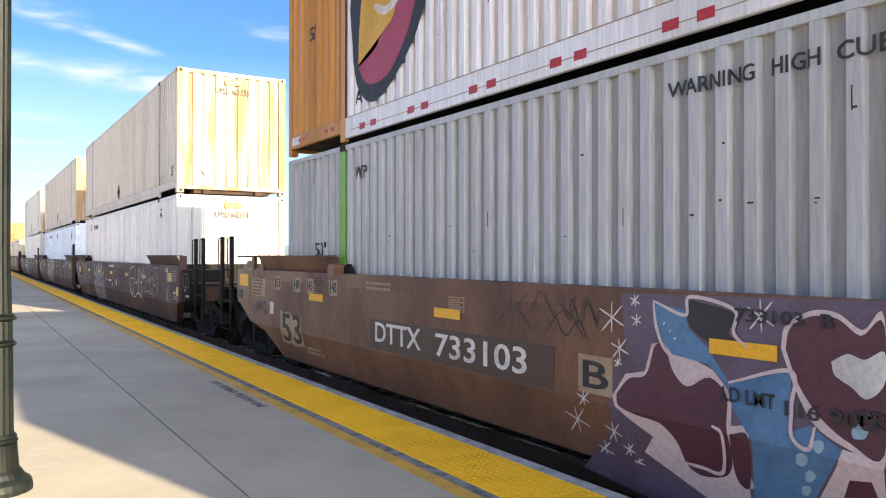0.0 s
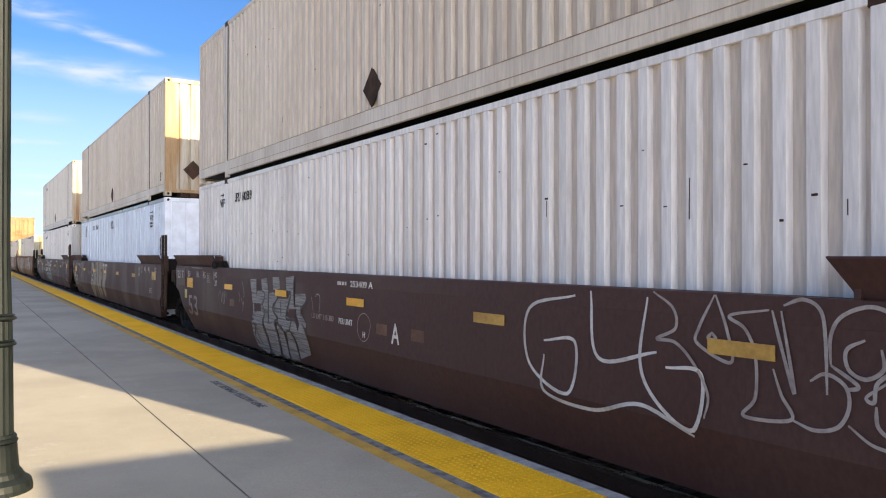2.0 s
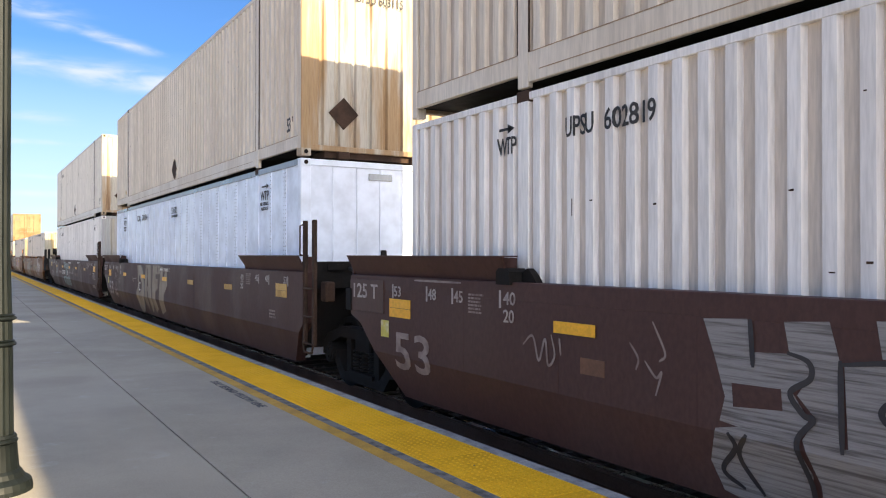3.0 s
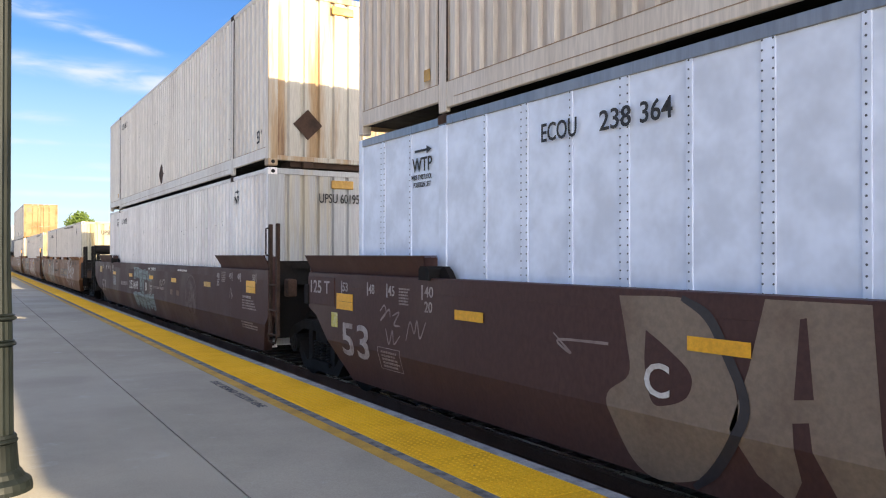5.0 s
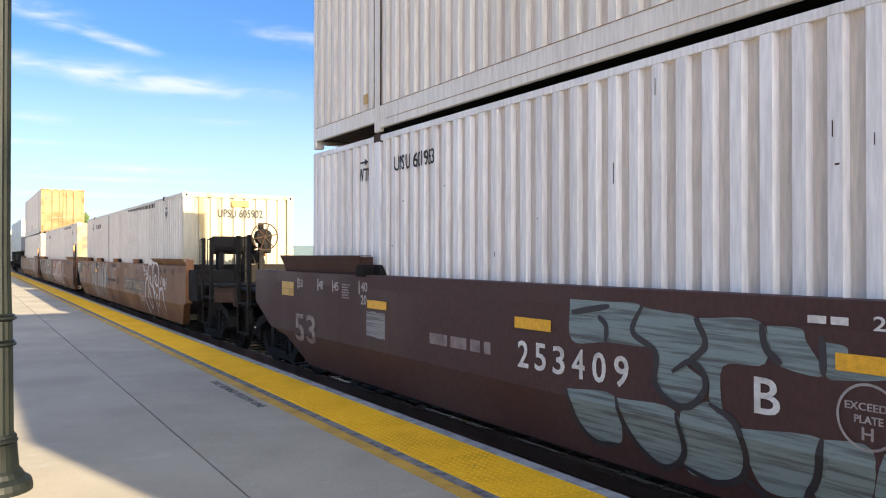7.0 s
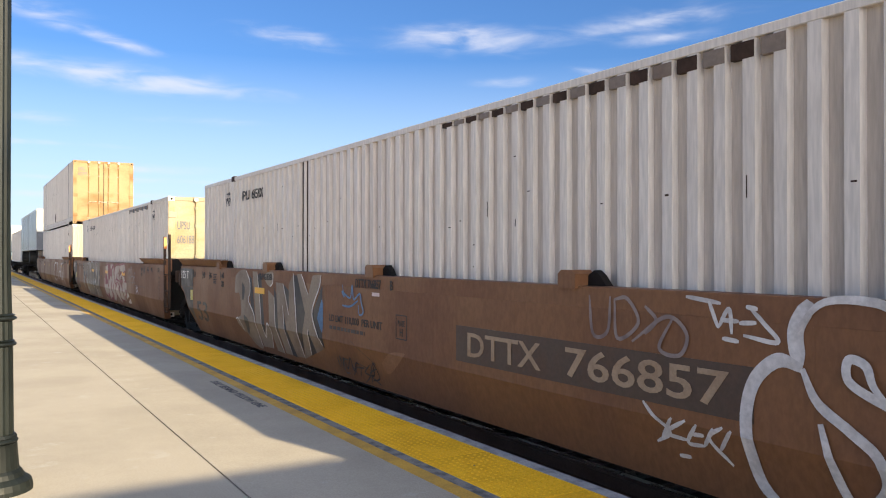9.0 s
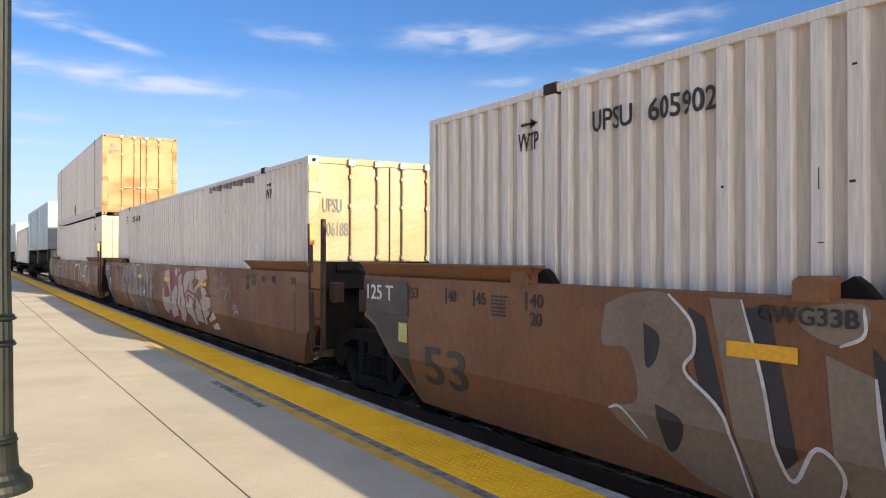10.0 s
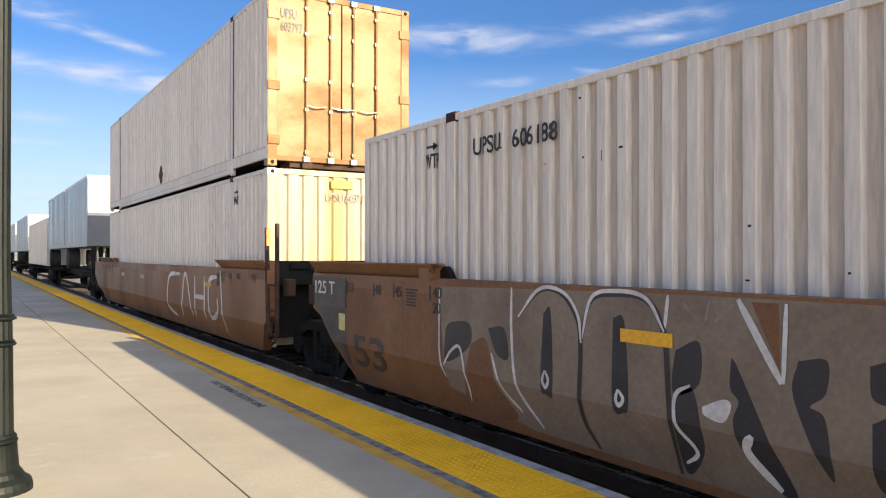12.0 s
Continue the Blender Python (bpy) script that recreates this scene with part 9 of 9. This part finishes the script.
    words("PER UNIT", 0.42, 0.065, "faint_paint", car, on_side(7.10, 0.99, SIDE_X))
    words("LOAD LIMIT  115,500  PER UNIT", 0.84, 0.05, "white_paint", car, on_side(5.31, 1.455, SIDE_X - 0.006))
    disc = [(-4.15 + 0.45 * math.cos(k * math.pi / 10), 0.99 + 0.42 * math.sin(k * math.pi / 10)) for k in range(20)]
    blob(disc, "emblem", car, on_side(0, 0, SIDE_X), "faded_emblem", "ghost of a round painted emblem")
    ring_mark(car, 4.15, 0.99, 0.43, 0.40, "faint_emblem", 0.018)
    for pts, wide in (([(-4.5, 0.98), (-4.3, 1.03), (-4.0, 1.02), (-3.8, 0.96)], 0.05), ([(-4.15, 1.28), (-4.12, 1.1), (-4.17, 0.9), (-4.1, 0.68)], 0.08), ([(-4.36, 0.72), (-4.22, 0.86), (-4.1, 0.8), (-3.9, 0.7)], 0.05), ([(-3.86, 0.94), (-3.8, 1.02), (-3.78, 0.88)], 0.04), ([(-4.32, 1.14), (-4.2, 1.2), (-4.05, 1.2), (-3.96, 1.12)], 0.035)):
        strokes([pts], wide, "faint_emblem", car, on_side(0, 0, SIDE_X), "emblem_mark", z=0.0034)
    patch(0.46, 0.30, "spray_dim", car, on_side(14.03, 0.88, SIDE_X), "faded_patch", t=0.002, ragged=0.06)
    for y in (6.05, 5.45):
        patch(0.22, 0.11, "umber", car, on_side(y, 0.93, SIDE_X), "faded_patch", t=0.002)
    clips(car, (14.05,), "dark_iron")
    box_ = put(container("white corrugated container with a yellow-streaked end in a well car", "white_bright", "white_end"), PLACES["C"], LOW)
    words("UPSU 601953", 0.80, 0.16, "black_paint", box_, on_end(-0.42, 2.35, -0.001))
    for s, y, w in (("UPSU", 13.74, 0.34), ("601953", 13.30, 0.44)):
        text_side(box_, s, y, 2.43, w, 0.165)
    wtp(box_, 14.66, 2.31, 0.27, 0.19)
    wtp(box_, 1.82, 2.31, 0.27, 0.19)
    box_ = put(container("pale beige container with a rust-stained end, stacked on another", "white_box", "rusty_dark", upper=True), PLACES["C"], HIGH)
    placard(box_, 8.05, 0.56, 0.25)
    placard(box_, 0, 0.70, 0.25, end=True, x=-0.62)
    text_side(box_, "53'", 0.60, 0.40, 0.24, 0.22)
    for s, y, w in (("UPSU", 13.74, 0.34), ("60219", 13.30, 0.40)):
        text_side(box_, s, y, 2.43, w, 0.165)
    part("label_plate", boxes((-HALF - 0.006, -HALF, 14.42, 14.54, 0.38, 0.50)), "dull_reflector", box_)

    # three light brown wells
    car = put(well_car("light brown well car with white spray loops and big grey letters", "brown", "coupled", "joint", 1.715), PLACES["D"])
    truck(car, -1.85)
    truck(car, L + 1.65)
    brake_stand(car, -1.75, -1)
    spray_white_loops(car)
    spray_grey_letters(car)
    spray_blue_tag(car)
    spray_dark_tag(car)
    depth_marks(car, dark=True)
    front_marks(car, dark=True)
    part("dark_panel", boxes((SIDE_X - 0.0025, SIDE_X, 3.07, 6.30, 0.83, 1.16)), "brown_patch", car)
    words("DTTX", 1.06, 0.215, "tan_paint", car, on_side(6.10, 0.89, SIDE_X - 0.003))
    words("766857", 1.50, 0.225, "tan_paint", car, on_side(4.74, 0.89, SIDE_X - 0.003))
    words("DTTX 766857", 0.66, 0.105, "black_paint", car, on_side(8.50, 1.43, SIDE_X - 0.006))
    words("B", 0.06, 0.105, "black_paint", car, on_side(7.62, 1.43, SIDE_X - 0.006))
    words("LD LMT 118,000  PER UNIT", 1.46, 0.10, "black_paint", car, on_side(9.28, 0.97, SIDE_X))
    bars(1.32, 0.075, 1, "dark_patch", car, on_side(9.28, 0.87, SIDE_X), rng)
    frame_mark(car, 7.50, 0.92, 0.24, 0.26, "black_paint", 0.010)
    words("PLATE", 0.15, 0.06, "black_paint", car, on_side(7.455, 1.06, SIDE_X))
    words("H", 0.06, 0.08, "black_paint", car, on_side(7.41, 0.955, SIDE_X))
    words("GWG33B", 0.62, 0.10, "black_paint", car, on_side(12.05, 1.43, SIDE_X - 0.014))
    letters(car, "53", 15.91, 0.53, 0.78, 0.38, "dark_patch")
    patch(0.18, 0.20, "tag_yellow", car, on_side(16.43, 0.90, SIDE_X), "paper_tag")
    patch(0.18, 0.04, "spray_pink", car, on_side(8.07, 1.35, SIDE_X), "lamp_patch", t=0.003)
    blob([(-7.9, 0.61), (-7.64, 0.75), (-7.36, 0.78), (-7.33, 0.75), (-7.7, 0.53), (-7.85, 0.51)], "worn_brown", car, on_side(0, 0, SIDE_X), "worn_patch")
    reflectors(car, (12.25,))
    clips(car, (14.2, 8.0, 11.6, 4.6), "brown")
    box_ = put(container("warm grey corrugated container alone in a brown well car", "single_box", "yellow_end"), PLACES["D"], LOW)
    words("UPSU 605902", 1.05, 0.19, "black_paint", box_, on_end(-0.52, 2.35, -0.001))
    for s, y, w in (("UPSU", 13.67, 0.42), ("605902", 13.08, 0.58)):
        text_side(box_, s, y, 2.43, w, 0.165)
    wtp(box_, 14.60, 2.33, 0.28, 0.19)
    wtp(box_, 1.82, 2.36, 0.28, 0.19)
    for y in (10.55, 10.72):
        part("rust_streak", boxes((-HALF - 0.003, -HALF + 0.036, y - 0.02, y + 0.02, 0.5, 2.82)), "rusty_iron", box_, "long brown rust streak")
    for k in range(18):
        y, z = 3.0 + 0.2185 * k, 2.70 + 0.004 * k
        part("worn_patch", boxes((-HALF - 0.004, -HALF + 0.038, y, y + 0.17, z, 2.81)), "rusty_iron" if k % 2 else "spray_grey", box_)

    car = put(well_car("light brown well car with pale red-outlined spray lettering", "brown", "joint", "joint", 1.715), PLACES["E"])
    ladder(car, "rusty_iron", strip=True)
    truck(car, L + 1.65)
    spray_pale_letters(car)
    spray_striped_letters(car)
    depth_marks(car, dark=True)
    front_marks(car, dark=True)
    letters(car, "53", 16.03, 0.50, 0.80, 0.38, "dark_patch")
    patch(0.18, 0.20, "tag_yellow", car, on_side(16.43, 0.90, SIDE_X), "paper_tag")
    reflectors(car, (5.15, 8.35, 11.59))
    letters(car, "C", 9.3, 0.95, 0.16, 0.18, "dark_patch")
    words("5-5ACW3", 0.55, 0.07, "dark_patch", car, Matrix.Translation((SIDE_X, 0.02, 1.30)) @ on_side(0, 0, 0) @ pose(0, 0, 0, 0, 0, -90))
    # wrinkles of the sheet, their shade painted as thin dark strips
    for y, z, w in ((4.6, 1.05, 1.6), (3.2, 0.98, 1.5)):
        part("crease", boxes((SIDE_X - 0.002, SIDE_X, y - w, y, z - 0.004, z + 0.004)), "dark_patch", car)
    clips(car, (14.2,), "brown")
    box_ = put(container("warm grey corrugated container with cream double doors, alone in its well", "single_box", "cream_door", doors=True), PLACES["E"], LOW)
    words("UPSU", 0.30, 0.20, "trailer_dark", box_, on_end(-1.08, 2.10, 0.004))
    words("606188", 0.40, 0.20, "trailer_dark", box_, on_end(-1.08, 1.76, 0.004))
    bars(0.6, 0.2, 2, "spray_dim", box_, on_end(0.42, 0.42, 0.010), rng)
    for s, y, w in (("UPSU", 13.76, 0.44), ("606188", 13.14, 0.60)):
        text_side(box_, s, y, 2.43, w, 0.165)
    wtp(box_, 14.68, 2.33, 0.28, 0.19)
    wtp(box_, 1.82, 2.36, 0.28, 0.19)
    for k in range(13):
        y = 2.5 + 0.2185 * k
        part("worn_patch", boxes((-HALF - 0.004, -HALF + 0.038, y, y + 0.13, 2.70 + 0.02 * (k % 3), 2.81)), "trailer_dark" if k % 2 else "spray_grey", box_)

    car = put(well_car("light brown well car with chalky white spray letters", "brown", "joint", "coupled", 1.715), PLACES["F"])
    ladder(car, "rusty_iron", strip=True)
    truck(car, L + 1.85)
    spray_pale_tag(car)
    depth_marks(car, dark=True, plate=False)
    front_marks(car, dark=True)
    reflectors(car, (3.0, 9.5, 12.4), "dull_reflector")
    box_ = put(container("warm white corrugated container with a cream end in its well", "single_box", "yellow_end"), PLACES["F"], LOW)
    words("UPSU 603772", 0.80, 0.16, "spray_dim", box_, on_end(-0.30, 2.37, -0.001))
    wtp(box_, 1.82, 2.31, 0.27, 0.19)
    box_ = put(container("grey container with rust-stained double doors, stacked on another", "single_box", "rust_door", upper=True, doors=True), PLACES["F"], HIGH)
    words("UPSU", 0.28, 0.16, "trailer_dark", box_, on_end(-1.08, 2.42, 0.004))
    words("603797", 0.38, 0.16, "trailer_dark", box_, on_end(-1.08, 2.20, 0.004))
    placard(box_, 8.05, 0.55, 0.24)


def road_trailer(label, length, skin, dark=True):
    """A box trailer riding on a spine car: floor 2.15 m above the rail."""
    t = thing("trailer", label, "trailer", "trailers on the train")
    h, z0, z1 = 1.28, 2.15, 5.03
    for sx in (-1, 1):
        part("side_wall", boxes((min(sx * h, sx * (h - 0.04)), max(sx * h, sx * (h - 0.04)), 0.05, length - 0.05, z0 + 0.12, z1 - 0.1)), skin, t)
        part("bottom_rail", boxes((min(sx * (h + 0.012), sx * (h - 0.06)), max(sx * (h + 0.012), sx * (h - 0.06)), 0, length, z0, z0 + 0.14), bevel=0.01), "trailer", t)
        part("top_rail", boxes((min(sx * (h + 0.012), sx * (h - 0.06)), max(sx * (h + 0.012), sx * (h - 0.06)), 0, length, z1 - 0.12, z1), bevel=0.01), "trailer_white", t)
        for k in range(int(length / 1.2)):
            part("panel_seam", boxes((min(sx * (h + 0.008), sx * h), max(sx * (h + 0.008), sx * h), 0.6 + k * 1.2 - 0.02, 0.6 + k * 1.2 + 0.02, z0 + 0.14, z1 - 0.12)), "trailer", t)
        for y in (length - 1.1, length - 2.2) if length > 12 else (length - 0.9,):
            part("wheel", rod(bmesh.new(), (sx * 0.72, y, z0 - 0.52), (sx * 1.24, y, z0 - 0.52), 0.5, 20), "tyre", t)
    part("roof", boxes((-h + 0.02, h - 0.02, 0, length, z1 - 0.04, z1 + 0.006)), "trailer_white", t)
    part("floor", boxes((-h + 0.04, h - 0.04, 0, length, z0 + 0.02, z0 + 0.1)), "trailer_dark", t)
    part("front_panel", boxes((-h + 0.02, h - 0.02, 0.0, 0.05, z0 + 1.25, z1 - 0.05), bevel=0.01), "trailer_white", t)
    part("front_panel_low", boxes((-h + 0.02, h - 0.02, -0.01, 0.05, z0 + 0.02, z0 + 1.245), bevel=0.01), "trailer_dark" if dark else "trailer_white", t)
    part("rear_panel", boxes((-h + 0.02, h - 0.02, length - 0.05, length, z0 + 0.02, z1 - 0.05)), "trailer_white", t)
    for x in (-0.55, 0.55):
        part("landing_leg", boxes((x - 0.06, x + 0.06, 1.4, 1.52, 1.12, z0 + 0.02)), "dark_iron", t)
    return t


def spine_car(length):
    c = thing("spine_car", "dark iron spine car carrying road trailers", "spine car", "cars of the freight train")
    part("spine", boxes((-0.35, 0.35, -1.2, length + 1.2, 0.75, 1.12), bevel=0.03), "dark_iron", c)
    for y in (0.9, length - 2.4, length - 0.8):
        part("cross_arm", boxes((-1.35, 1.35, y - 0.14, y + 0.14, 0.92, 1.12), bevel=0.02), "dark_iron", c)
    part("hitch", prism(bmesh.new(), [(1.1, 1.1), (2.2, 1.1), (1.8, 2.12), (1.4, 2.12)], -0.3, 0.3), "dark_iron", c)
    truck(c, -0.6)
    truck(c, length + 0.6)
    return c


def build_tail():
    put(spine_car(17.6), 142.9)
    put(road_trailer("short silver road trailer with a two-tone front on a spine car", 8.45, "trailer"), 142.65)
    put(road_trailer("short silver road trailer behind another on a spine car", 8.9, "trailer"), 151.3)
    put(spine_car(16.6), 161.0)
    put(container("plain grey-white container on a low car", "single_box", "white_end"), 160.9, 1.16)
    put(spine_car(17.6), 179.0)
    put(road_trailer("long silver road trailer with a white front", 16.15, "trailer", dark=False), 178.8)
    put(spine_car(17.6), 198.0)
    put(road_trailer("long silver road trailer with a white front", 16.15, "trailer_white", dark=False), 197.6)


build_train()
for number, (ob, s, z) in enumerate(list(MOVERS)):
    if ob.name.startswith("container") and "smooth" not in ob["label"]:
        scuffs(ob, number)
        rail_dirt(ob) if z > 3 else None
build_tail()


def motions():
    """The whole train rolls towards the viewer and past; its wheels turn with it."""
    for ob, s, z in MOVERS:
        walk(ob, [(t, pose(TRACK_X, s - travel(t), RAIL_Z + z)) for t in (0.0, 3.0, 6.0, 9.0, 12.0)])
    for ob, dy in WHEELS:
        walk(ob, [(k / 15, pose(0, dy, 0.4826, math.degrees(travel(k / 15) / 0.4826) % 360.0)) for k in range(181)])


build_ground()
build_platform()
build_track(TRACK_X, "track", "railway track in ballast beside the platform")
build_ballast()
build_lamp_post()
build_background()
motions()
